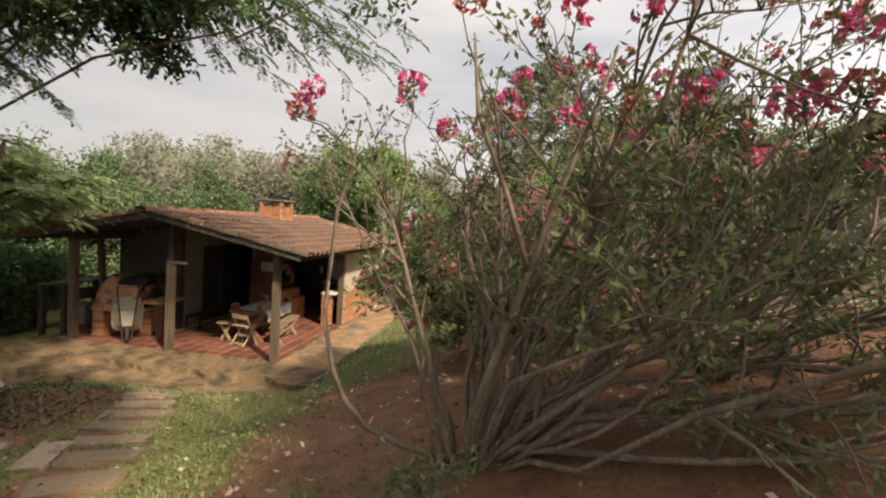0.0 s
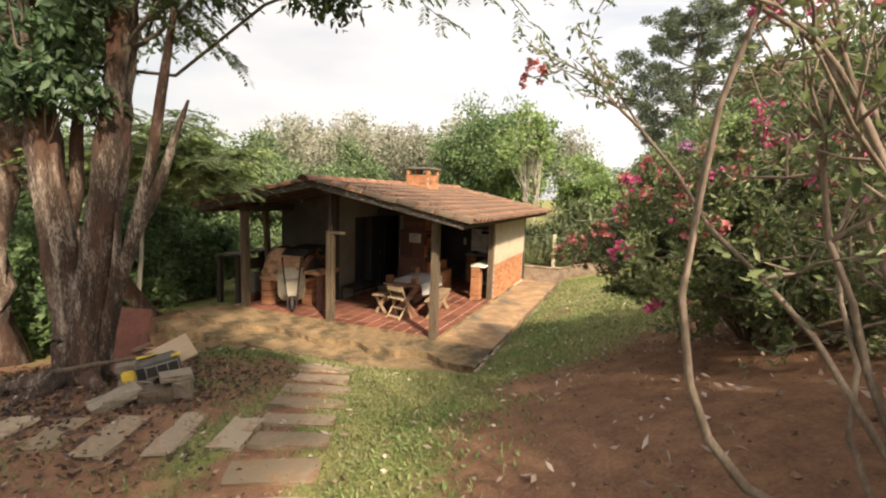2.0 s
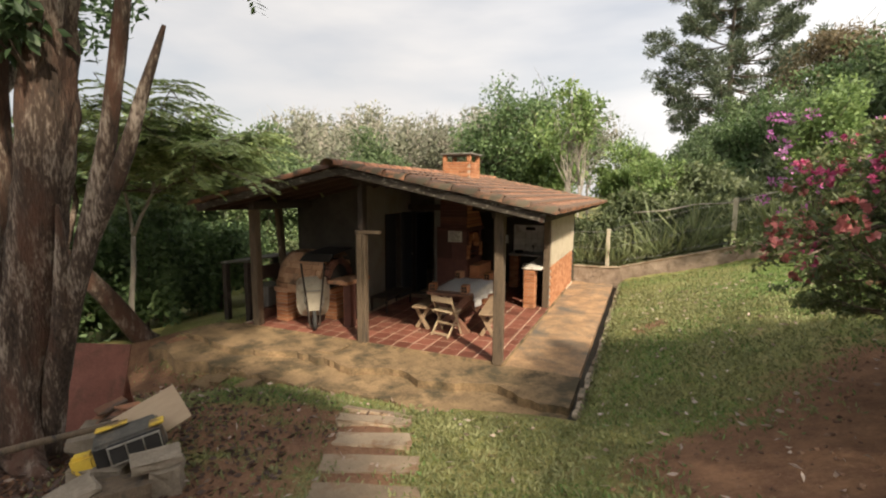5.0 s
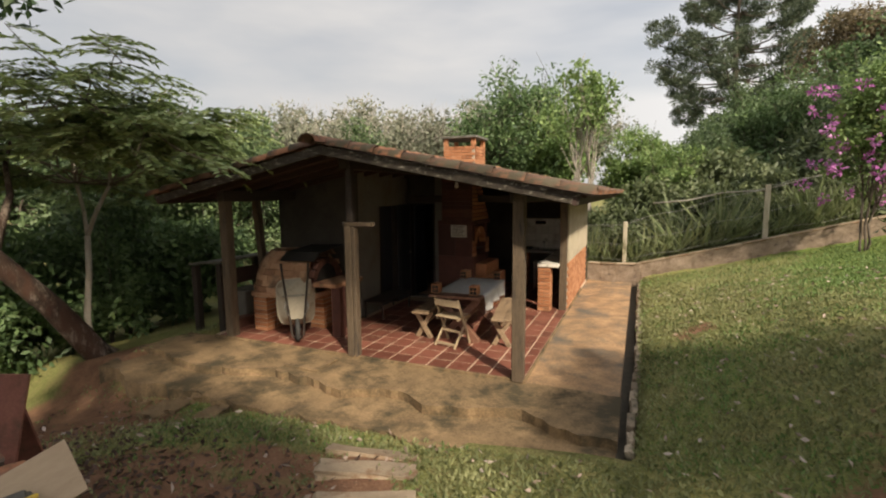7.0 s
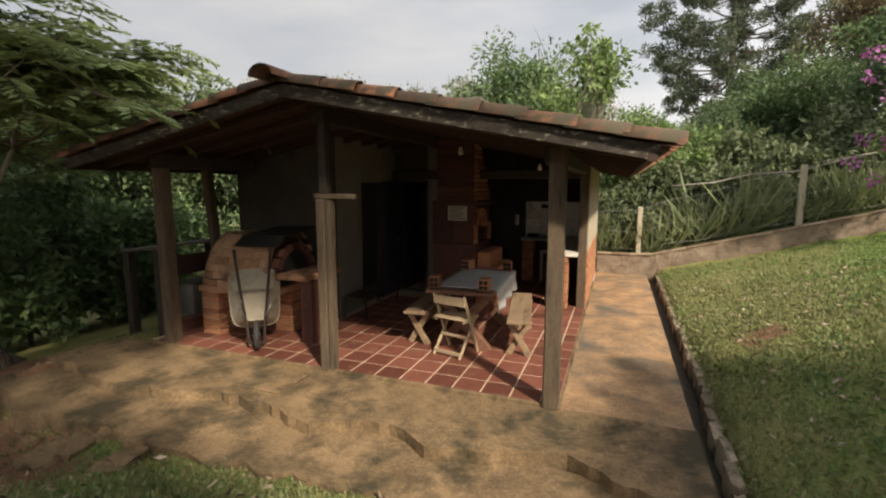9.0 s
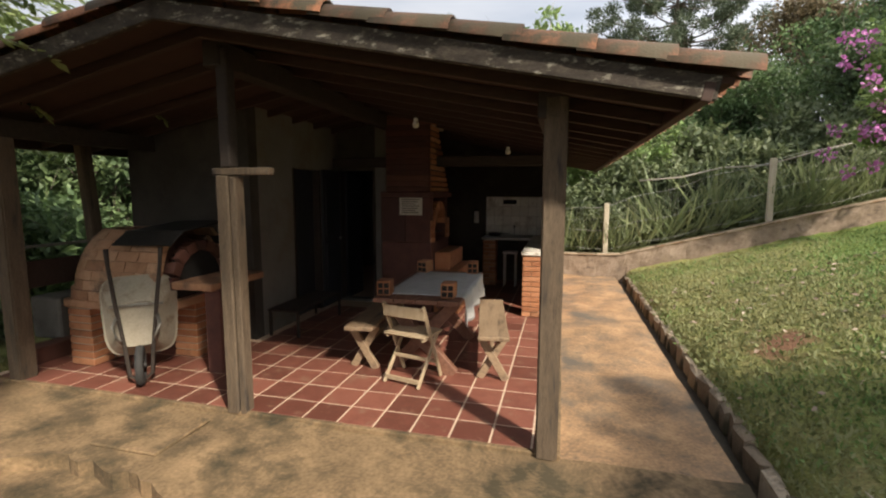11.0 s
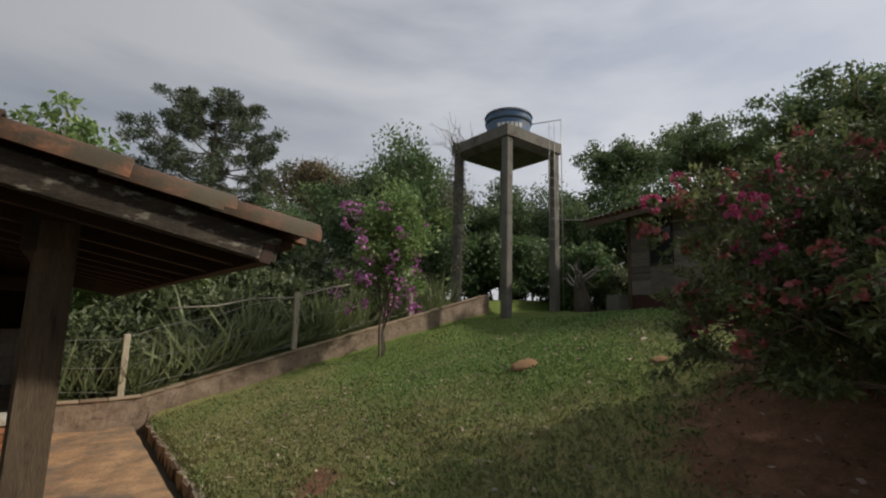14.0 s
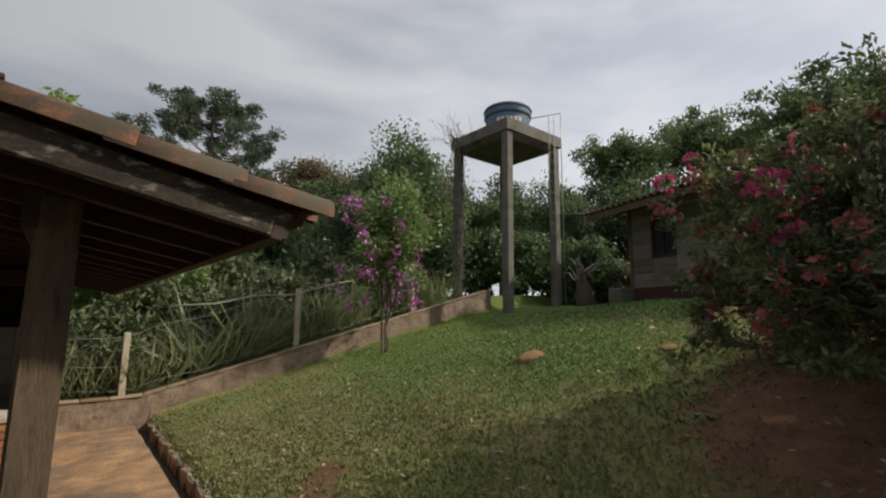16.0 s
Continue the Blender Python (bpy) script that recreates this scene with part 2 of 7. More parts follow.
M["twig"] = surface("shrub branch", [(0.065, 0.046, 0.034), (0.15, 0.112, 0.085), (0.30, 0.24, 0.19)], 12, 0.92, 0.5, 70, stretch=(1, 1, 0.4))
M["dead"] = surface("bleached dead wood", [(0.22, 0.20, 0.17), (0.36, 0.33, 0.28)], 9, 0.9, 0.5, 60)
M["leaf_dark"] = leafy("dark leaves", [(0.015, 0.033, 0.012), (0.042, 0.083, 0.024), (0.09, 0.158, 0.045)])
M["leaf_mid"] = leafy("mid green leaves", [(0.04, 0.077, 0.022), (0.101, 0.175, 0.046), (0.202, 0.304, 0.083)])
M["leaf_light"] = leafy("light green leaves", [(0.085, 0.15, 0.03), (0.18, 0.285, 0.06), (0.31, 0.42, 0.10)])
M["leaf_olive"] = leafy("dry olive leaves", [(0.10, 0.115, 0.06), (0.19, 0.212, 0.115), (0.32, 0.34, 0.205)])
M["leaf_pine"] = leafy("pine needles", [(0.03, 0.047, 0.022), (0.07, 0.10, 0.045), (0.14, 0.175, 0.08)], 0.7, 0.15)
M["leaf_shrub"] = leafy("shrub leaves", [(0.04, 0.066, 0.02), (0.12, 0.165, 0.046), (0.275, 0.325, 0.10)])
M["leaf_brown"] = leafy("brown dry leaves", [(0.035, 0.022, 0.013), (0.075, 0.045, 0.027), (0.15, 0.095, 0.058)])
M["leaf_fallen"] = leafy("fallen leaves", [(0.16, 0.11, 0.065), (0.33, 0.26, 0.175), (0.55, 0.48, 0.37)], 0.8, 0.1)
M["petal"] = leafy("magenta petals", [(0.36, 0.035, 0.11), (0.58, 0.10, 0.23), (0.74, 0.26, 0.38)], 0.6, 0.3)
M["petal_old"] = leafy("withered petals", [(0.25, 0.07, 0.06), (0.44, 0.15, 0.125), (0.60, 0.26, 0.22)], 0.7, 0.25)
M["petal_mauve"] = leafy("mauve petals", [(0.346, 0.077, 0.288), (0.518, 0.182, 0.442), (0.653, 0.365, 0.576)], 0.6, 0.3)
M["grass"] = leafy("lawn grass", [(0.095, 0.118, 0.032), (0.19, 0.215, 0.065), (0.31, 0.325, 0.12)], 0.7, 0.25)
M["grass_lush"] = leafy("lush lawn grass", [(0.06, 0.115, 0.018), (0.125, 0.215, 0.036), (0.21, 0.315, 0.07)], 0.7, 0.25)
M["reed"] = leafy("tall reeds", [(0.10, 0.14, 0.042), (0.20, 0.255, 0.085), (0.33, 0.37, 0.15)], 0.6, 0.3)


# ---- mesh helpers ----
def part(name, bm, material, parent=None, label="", smooth=False):
    me = bpy.data.meshes.new(name)
    bm.to_mesh(me)
    bm.free()
    me.materials.append(M[material] if isinstance(material, str) else material)
    if smooth:
        me.polygons.foreach_set("use_smooth", [True] * len(me.polygons))
    ob = new(name, me)
    if parent:
        ob.parent = parent
    return tagged(ob, label)


def empty(name, at=(0, 0, 0), turn=0.0):
    ob = new(name)
    ob.matrix_basis = pose(*at, 0, 0, turn)
    return ob


def box(x0, x1, y0, y1, z0, z1, bevel=0.0, bm=None, m=None):
    bm = bm or bmesh.new()
    r = bmesh.ops.create_cube(bm, size=1)
    vs = r["verts"]
    t = Matrix.Translation(((x0 + x1) / 2, (y0 + y1) / 2, (z0 + z1) / 2)) @ Matrix.Diagonal((x1 - x0, y1 - y0, z1 - z0, 1))
    bmesh.ops.transform(bm, matrix=(m @ t) if m else t, verts=vs)
    if bevel:
        es = list({e for v in vs for e in v.link_edges})
        bmesh.ops.bevel(bm, geom=es, offset=bevel, segments=1, affect="EDGES")
    return bm


def beam(a, b, w, h, bevel=0.006, bm=None):
    """A squared timber from a to b, w wide and h high."""
    a, b = Vector(a), Vector(b)
    d = b - a
    q = d.to_track_quat("X", "Z").to_matrix().to_4x4()
    return box(0, d.length, -w / 2, w / 2, -h / 2, h / 2, bevel, bm, Matrix.Translation(a) @ q)


def tubes(runs, sides=6):
    """Tapered tubes through points, each run a list of (point, radius): vertices and faces."""
    vs, fs = [], []
    for run in runs:
        base = len(vs)
        for i, (p, r) in enumerate(run):
            p = Vector(p)
            d = Vector(run[min(i + 1, len(run) - 1)][0]) - Vector(run[max(i - 1, 0)][0])
            q = d.to_track_quat("Z", "Y")
            for k in range(sides):
                a = 2 * math.pi * k / sides
                vs.append(p + q @ Vector((r * math.cos(a), r * math.sin(a), 0)))
        n = len(run)
        for i in range(n - 1):
            for k in range(sides):
                k2 = (k + 1) % sides
                fs.append((base + i * sides + k, base + i * sides + k2, base + (i + 1) * sides + k2, base + (i + 1) * sides + k))
        fs.append(tuple(base + k for k in reversed(range(sides))))
        fs.append(tuple(base + (n - 1) * sides + k for k in range(sides)))
    return vs, fs


def tube_part(name, runs, material, parent=None, label="", sides=6):
    vs, fs = tubes(runs, sides)
    me = bpy.data.meshes.new(name)
    me.from_pydata(vs, [], fs)
    me.polygons.foreach_set("use_smooth", [True] * len(me.polygons))
    me.materials.append(M[material] if isinstance(material, str) else material)
    ob = new(name, me)
    if parent:
        ob.parent = parent
    return tagged(ob, label)


def gnarled(name, runs, material, parent, label="", sides=18, seed=0.0, depth=0.16):
    """Thick stems with flutes, hollows and knots along the bark."""
    vs, fs = [], []
    for run in runs:
        pts, rad = [Vector(p) for p, _ in run], [r for _, r in run]
        fine = []
        for i in range(len(pts) - 1):
            p0, p1, p2, p3 = pts[max(i - 1, 0)], pts[i], pts[i + 1], pts[min(i + 2, len(pts) - 1)]
            n = max(2, int((p2 - p1).length / 0.06))
            for k in range(n + (i == len(pts) - 2)):
                u = k / n
                q = 0.5 * (2 * p1 + (p2 - p0) * u + (2 * p0 - 5 * p1 + 4 * p2 - p3) * u * u + (3 * p1 - p0 - 3 * p2 + p3) * u ** 3)
                fine.append((q, rad[i] + (rad[i + 1] - rad[i]) * u))
        base = len(vs)
        for i, (p, r) in enumerate(fine):
            d = fine[min(i + 1, len(fine) - 1)][0] - fine[max(i - 1, 0)][0]
            q = d.to_track_quat("Z", "Y")
            for k in range(sides):
                a = 2 * math.pi * k / sides
                w = Vector((math.cos(a) * 1.7 + seed, math.sin(a) * 1.7, p.z * 1.1))
                f = 1 + depth * noise.noise(w) + 0.5 * depth * noise.noise(w * 3.1) + 0.3 * depth * noise.noise(Vector((w.x * 5, w.y * 5, p.z * 6)))
                vs.append(p + q @ Vector((r * f * math.cos(a), r * f * math.sin(a), 0)))
        for i in range(len(fine) - 1):
            for k in range(sides):
                k2 = (k + 1) % sides
                fs.append((base + i * sides + k, base + i * sides + k2, base + (i + 1) * sides + k2, base + (i + 1) * sides + k))
        fs.append(tuple(base + (len(fine) - 1) * sides + k for k in range(sides)))
    me = bpy.data.meshes.new(name)
    me.from_pydata(vs, [], fs)
    me.polygons.foreach_set("use_smooth", [True] * len(me.polygons))
    me.materials.append(M[material])
    ob = new(name, me)
    ob.parent = parent
    return tagged(ob, label)


def leaf_mesh(name, pos, length, width, rng, droop=0.0, flat=0.0, dirs=None, fold=0.25, level=False, loose=0.25):
    """Many folded leaves: four corners and two faces each."""
    n = len(pos)
    if dirs is None:
        d = rng.normal(size=(n, 3))
        d[:, 2] = d[:, 2] * (1 - flat) - droop
    else:
        d = dirs + loose * rng.normal(size=(n, 3))
    d /= np.linalg.norm(d, axis=1, keepdims=True) + 1e-9
    u = rng.normal(size=(n, 3))
    u[:, 2] *= 1 - 0.8 * flat
    if level:
        u = 0.3 * u + np.array([0, 0, 1.0])
    s = np.cross(d, u)
    s /= np.linalg.norm(s, axis=1, keepdims=True) + 1e-9
    nn = np.cross(s, d)
    L = (length * (0.65 + 0.7 * rng.random(n)))[:, None]
    W = (width * (0.7 + 0.6 * rng.random(n)))[:, None]
    v = np.empty((n, 4, 3))
    v[:, 0] = pos
    v[:, 1] = pos + d * L * 0.5 + s * W * 0.5 + nn * W * fold
    v[:, 2] = pos + d * L
    v[:, 3] = pos + d * L * 0.5 - s * W * 0.5 + nn * W * fold
    me = bpy.data.meshes.new(name)
    me.vertices.add(4 * n)
    me.vertices.foreach_set("co", v.reshape(-1).astype(np.float32))
    idx = np.arange(n)[:, None] * 4
    f = np.concatenate([idx + [0, 1, 2], idx + [0, 2, 3]], axis=1).reshape(-1)
    me.loops.add(6 * n)
    me.loops.foreach_set("vertex_index", f.astype(np.int32))
    me.polygons.add(2 * n)
    me.polygons.foreach_set("loop_start", np.arange(0, 6 * n, 3, dtype=np.int32))
    me.update(calc_edges=True)
    return me


def leaves(name, pos, length, width, rng, material, parent=None, label="", **kw):
    me = leaf_mesh(name, pos, length, width, rng, **kw)
    me.materials.append(M[material])
    ob = new(name, me)
    if parent:
        ob.parent = parent
    return tagged(ob, label)


def fronds(rng, runs, each, length, pairs, leaflet, width, material, parent, droop=0.35, start=0.3):
    """Feathery twigs: along each limb spring arching fronds, each with two rows of small leaflets."""
    pos, dirs, stalks = [], [], []
    for run in runs:
        pts = [np.array(p) for p, _ in run]
        for k in range(each):
            f = (start + (1 - start) * (k + rng.random()) / each) * (len(pts) - 1)
            i = min(len(pts) - 2, int(f))
            p = pts[i] + (pts[i + 1] - pts[i]) * (f - i)
            along = pts[i + 1] - pts[i]
            along /= np.linalg.norm(along) + 1e-9
            side = np.cross(along, [0, 0, 1.0])
            side /= np.linalg.norm(side) + 1e-9
            d = along * rng.uniform(0.4, 1.0) + side * (1 if k % 2 else -1) * rng.uniform(0.5, 1.0) + rng.normal(size=3) * 0.15
            d[2] *= 0.5
            d /= np.linalg.norm(d)
            L = length * rng.uniform(0.7, 1.2)
            q, stalk = p.copy(), [(tuple(p), 0.004)]
            for j in range(pairs):
                d = d + np.array([0, 0, -droop * 1.6 / pairs])
                d /= np.linalg.norm(d)
                q = q + d * L / pairs
                w = np.cross(d, [0, 0, 1.0])
                w /= np.linalg.norm(w) + 1e-9
                for sgn in (-1, 1):
                    pos.append(q.copy())
                    dirs.append(d * 0.55 + sgn * w + np.array([0, 0, -0.12]))
                if j % 4 == 3:
                    stalk.append((tuple(q), 0.002))
            stalks.append(stalk)
    leaves("feathery_foliage", np.array(pos), leaflet, width, rng, material, parent, dirs=np.array(dirs), level=True, loose=0.12, fold=0.1)
    tagged(tube_part("stalk_frame", stalks, "twig", parent, sides=3), kind="stuff")


def clumps(rng, centres, radii, per):
    """Leaf places round clump centres, denser towards the outside."""
    out = []
    for c, r in zip(centres, radii):
        d = rng.normal(size=(per, 3))
        d /= np.linalg.norm(d, axis=1, keepdims=True)
        out.append(np.array(c) + d * (r * rng.random((per, 1)) ** 0.45) * np.array([1, 1, 0.75]))
    return np.concatenate(out)


def bend(rng, a, b, r0, r1, n=5, wobble=0.08):
    """A limb from a to b with a slight wander."""
    a, b = np.array(a, float), np.array(b, float)
    length = np.linalg.norm(b - a)
    off = np.zeros(3)
    run = []
    for i in range(n + 1):
        f = i / n
        if 0 < i < n:
            off = off * 0.6 + rng.normal(size=3) * wobble * length * 0.5
        run.append((tuple(a + (b - a) * f + (off if 0 < i < n else 0)), r0 + (r1 - r0) * f))
    return run


def softcap(v, cap, k=6.0):
    return cap - math.log1p(math.exp(min(50.0, k * (cap - v)))) / k


def step(v, a, b):
    t = min(1.0, max(0.0, (v - a) / (b - a)))
    return t * t * (3 - 2 * t)


def height(x, y):
    """The lie of the land: flat round the hut, a lawn that climbs to the water tower, a drop to the woods."""
    slope = 0.37 - 0.115 * step(y, 0.0, 5.5)
    lawn = max(0.0, softcap(0.06 + slope * max(0.0, x - 1.36), 2.18, 5.0)) if x > 1.36 else 0.0
    lawn += 0.05 * step(x, 9, 16) 
    front = 0.13 * min(max(-y - 1.3, 0.0), 3.3)
    z = front + lawn
    near = step(-y, 0.9, 2.4)
    z -= near * 0.2 * max(0.0, -x - 2.2) * (1 if x > -9 else 9 / -x * 0.9) + (1 - near) * 0.22 * max(0.0, min(-x - 5.2, 8))
    z -= 0.19 * step(-y, 1.05, 1.4) * (1 - step(-y, 1.55, 2.6)) * step(-x, -1.3, 0.6)
    if -1.3 < y < 7.35 and -5.4 < x < 1.36:
        z = min(z, -0.24)
    if y > 7.25:
        z += 0.34 * step(y, 7.25, 7.4)
        z += 0.02 * (min(y, 30) - 7.25)
    return z


# ---- ground ----
def stops(*runs):
    out = []
    for a, b, d in runs:
        out += list(np.arange(a, b, d))
    return np.array(out)


def bare(x, y):
    """How bare the soil lies: under the shrubs, on the worn path, below the large tree; also where brown stands in for
    shade.
    """
    w = 0.55 * noise.noise(Vector((x * 0.9, y * 0.9, 3.1))) + 0.35 * noise.noise(Vector((x * 2.6, y * 2.6, 1.7))) + 0.18 * noise.noise(Vector((x * 8, y * 8, 1.0)))
    d = max(1.25 - math.hypot((x - 4.1) / 2.1, (y + 3.9) / 2.5), 1.15 - math.hypot((x - 5.0) / 2.2, (y + 1.7) / 1.5), 1.2 - math.hypot((x - 6.5) / 3.0, (y + 5.2) / 3.0))
    d = max(d, 0.75 - abs(x - (-0.75 - 0.47 * (y + 2.1))) / 0.75 if -6.5 < y < -1.9 else -1)
    d = max(d, 1.0 - math.hypot((x + 2.6) / 1.6, (y + 4.9) / 0.8), 0.55 - math.hypot((x + 1.2) / 1.4, (y + 2.6) / 0.9), 0.75 - math.hypot((x - 1.4) / 1.4, (y + 6.4) / 2.0))
    d = max(d, 0.55 - math.hypot((x - 2.05) / 0.8, (y - 1.9) / 1.5), 0.3 - math.hypot((x - 3.2) / 1.0, (y - 0.4) / 0.8))
    d = max(d, 0.3 + 0.4 * step(-x, 3, 6) - 0.6 * step(x, -3.4, -2.2) - 0.5 * step(y, -1.8, -1.0)) if y < -1 and x < -2.2 else d
    # Brown soil in the left foreground stands in for shade over the grass.
    d = max(d, 0.42 - 0.4 * step(y, -3.6, -2.2) - 0.6 * step(x, -0.9, 0.5) - 0.3 * step(-x, 2.4, 3.2)) if y < -2.2 else d
    d = max(d, 0.34 - 0.7 * step(x, 0.2, 2.2) - 0.5 * step(y, -5.6, -4.4)) if y < -4.4 else d
    # Far left, grass darker than the soil stands in for shadow.
    d -= 0.45 * step(-x, 5.0, 7.0)
    d = max(d, 0.75 - math.hypot((x + 5.9) / 1.5, (y + 0.9) / 1.7))
    return min(1.0, max(0.0, 0.5 + 1.6 * (d + 0.5 * w - 0.25)))


def lushness(x, y):
    """How fresh the grass is: green on the rise and in patches, dry lower down."""
    w = 0.5 * noise.noise(Vector((x * 0.7, y * 0.7, 9.0))) + 0.4 * noise.noise(Vector((x * 2.1, y * 2.1, 4.0)))
    return min(1.0, max(0.0, 0.08 + 1.0 * step(x, 2.6, 5.2) * step(y, -0.8, 1.6) + 1.1 * w))


def make_ground():
    xs = stops((-400, -60, 40), (-60, -16, 4), (-16, -6, 0.5), (-6, 9, 0.12), (9, 20, 0.5), (20, 60, 4), (60, 401, 40))
    ys = stops((-400, -60, 40), (-60, -16, 4), (-16, -9, 0.5), (-9, 8, 0.12), (8, 20, 0.5), (20, 60, 4), (60, 401, 40))
    vs = [(x, y, height(x, y) + (0.03 * noise.noise(Vector((x * 1.3, y * 1.3, 0))) + 0.012 * noise.noise(Vector((x * 5, y * 5, 0)))
                                if not (-5.4 < x < 1.5 and -1.4 < y < 7.4) else 0)) for y in ys for x in xs]
    nx = len(xs)
    fs = [(j * nx + i, j * nx + i + 1, (j + 1) * nx + i + 1, (j + 1) * nx + i) for j in range(len(ys) - 1) for i in range(nx - 1)]
    me = bpy.data.meshes.new("ground")
    me.from_pydata(vs, [], fs)
    me.polygons.foreach_set("use_smooth", [True] * len(me.polygons))
    at = me.attributes.new("soil", "FLOAT", "POINT")
    at.data.foreach_set("value", [bare(v[0], v[1]) if abs(v[0]) < 20 and abs(v[1]) < 20 else 0.4 for v in vs])
    fresh = me.attributes.new("lush", "FLOAT", "POINT")
    fresh.data.foreach_set("value", [lushness(v[0], v[1]) if abs(v[0]) < 20 and abs(v[1]) < 20 else 0.4 for v in vs])
    m = bpy.data.materials.new("grass and red soil")
    m.use_nodes = True
    nt = m.node_tree
    b = nt.nodes["Principled BSDF"]
    tc = nt.nodes.new("ShaderNodeTexCoord")

    def tex(scale, detail):
        n = nt.nodes.new("ShaderNodeTexNoise")
        n.inputs["Scale"].default_value, n.inputs["Detail"].default_value, n.inputs["Roughness"].default_value = scale, detail, 0.7
        nt.links.new(tc.outputs["Object"], n.inputs["Vector"])
        return n.outputs["Fac"]

    def mixed(f, a, c):
        x = nt.nodes.new("ShaderNodeMix")
        x.data_type = "RGBA"
        nt.links.new(f, x.inputs[0])
        nt.links.new(a, x.inputs[6])
        nt.links.new(c, x.inputs[7])
        return x.outputs[2]

    def ramped(f, st):
        r = ramp_node(nt, st)
        nt.links.new(f, r.inputs["Fac"])
        return r.outputs["Color"]

    fine, mid, wide = tex(38, 6), tex(5, 6), tex(0.6, 4)
    green = ramped(fine, [(0.3, (0.075, 0.085, 0.028)), (0.5, (0.18, 0.19, 0.065)), (0.72, (0.31, 0.30, 0.12))])
    straw = ramped(fine, [(0.3, (0.14, 0.11, 0.05)), (0.55, (0.28, 0.235, 0.11)), (0.75, (0.40, 0.34, 0.18))])
    rich = ramped(fine, [(0.3, (0.055, 0.08, 0.02)), (0.5, (0.12, 0.165, 0.042)), (0.72, (0.21, 0.25, 0.08))])
    dry = mixed(ramped(mid, [(0.42, (0, 0, 0)), (0.66, (0.85, 0.85, 0.85))]), green, straw)
    la = nt.nodes.new("ShaderNodeAttribute")
    la.attribute_name = "lush"
    turf = mixed(la.outputs["Fac"], dry, rich)
    soil = ramped(fine, [(0.28, (0.085, 0.044, 0.028)), (0.5, (0.19, 0.102, 0.064)), (0.75, (0.31, 0.185, 0.122))])
    soil2 = ramped(mid, [(0.35, (0.12, 0.064, 0.042)), (0.65, (0.31, 0.175, 0.10))])
    earth = mixed(wide, soil, soil2)
    a = nt.nodes.new("ShaderNodeAttribute")
    a.attribute_name = "soil"
    ma = nt.nodes.new("ShaderNodeMath")
    ma.operation = "MULTIPLY_ADD"
    ma.inputs[1].default_value = 0.7
    nt.links.new(mid, ma.inputs[0])
    mb = nt.nodes.new("ShaderNodeMath")
    mb.operation = "ADD"
    mb.inputs[1].default_value = -0.35
    nt.links.new(a.outputs["Fac"], mb.inputs[0])
    nt.links.new(mb.outputs[0], ma.inputs[2])
    nt.links.new(mixed(ramped(ma.outputs[0], [(0.35, (0, 0, 0)), (0.62, (1, 1, 1))]), turf, earth), b.inputs["Base Color"])
    b.inputs["Roughness"].default_value = 0.97
    b.inputs["Specular IOR Level"].default_value = 0.15
    bp = nt.nodes.new("ShaderNodeBump")
    bp.inputs["Strength"].default_value, bp.inputs["Distance"].default_value = 0.8, 0.03
    nt.links.new(fine, bp.inputs["Height"])
    nt.links.new(bp.outputs["Normal"], b.inputs["Normal"])
    me.materials.append(m)
    tagged(new("ground", me), "sloping lawn with patches of bare red soil", "ground", kind="structure")


make_ground()

# ---- hut: walls ----
RIDGE_X, RIDGE_Z, PITCH = -2.38, 2.90, 0.2
ROOF_FRONT, ROOF_BACK, EAVE_R, EAVE_L = -0.50, 7.4, 0.875, -5.55


def under(x):
    """The height of the rafters' underside."""
    return RIDGE_Z - 0.17 - PITCH * abs(x - RIDGE_X)


def raked_wall(name, x0, x1, y0, y1, material, label, z0=-0.1, along="x"):
    """A wall whose top follows the roof."""
    xs = sorted({x0, x1, *([RIDGE_X] if x0 < RIDGE_X < x1 else [])})
    bm = bmesh.new()
    rows = [[bm.verts.new(p) for p in ((x, y0, z0), (x, y1, z0), (x, y1, under(x) + 0.1), (x, y0, under(x) + 0.1))] for x in xs]
    for a, b in zip(rows, rows[1:]):
        for k in range(4):
            bm.faces.new((a[k], a[(k + 1) % 4], b[(k + 1) % 4], b[k]))
    bm.faces.new(rows[0][::-1])
    bm.faces.new(rows[-1])
    bmesh.ops.recalc_face_normals(bm, faces=bm.faces)
    return tagged(part(name, bm, material), label, "wall", kind="structure")


raked_wall("wall_room_front", -4.95, -3.3, 1.6, 1.75, "plaster_grey", "plaster wall behind the oven, darkened for smoke and shade")
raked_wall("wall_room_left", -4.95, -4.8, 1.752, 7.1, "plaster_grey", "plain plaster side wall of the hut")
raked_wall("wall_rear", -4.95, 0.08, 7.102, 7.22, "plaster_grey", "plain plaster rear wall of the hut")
raked_wall("wall_room_side", -3.45, -3.3, 1.752, 2.45, "plaster", "lime plaster wall beside the porch")
bmw = box(-3.45, -3.3, 2.452, 3.15, 2.0, under(-3.375) + 0.1)
tagged(part("wall_over_side_door", bmw, "plaster"), "plaster above a dark door", "wall", kind="structure")
bmw = box(-3.45, -3.3, 3.152, 3.85, -0.1, under(-3.375) + 0.1)
tagged(part("wall_corner", bmw, "plaster"), "plaster corner between two doors", "wall", kind="structure")
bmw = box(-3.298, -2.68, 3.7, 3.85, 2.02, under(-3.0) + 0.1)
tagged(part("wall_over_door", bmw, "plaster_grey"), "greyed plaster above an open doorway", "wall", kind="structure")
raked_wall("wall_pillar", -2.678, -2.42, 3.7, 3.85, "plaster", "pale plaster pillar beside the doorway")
raked_wall("wall_kitchen_left", -2.56, -2.42, 3.852, 6.05, "plaster_grey", "wall behind the barbecue, darkened for smoke and shade")
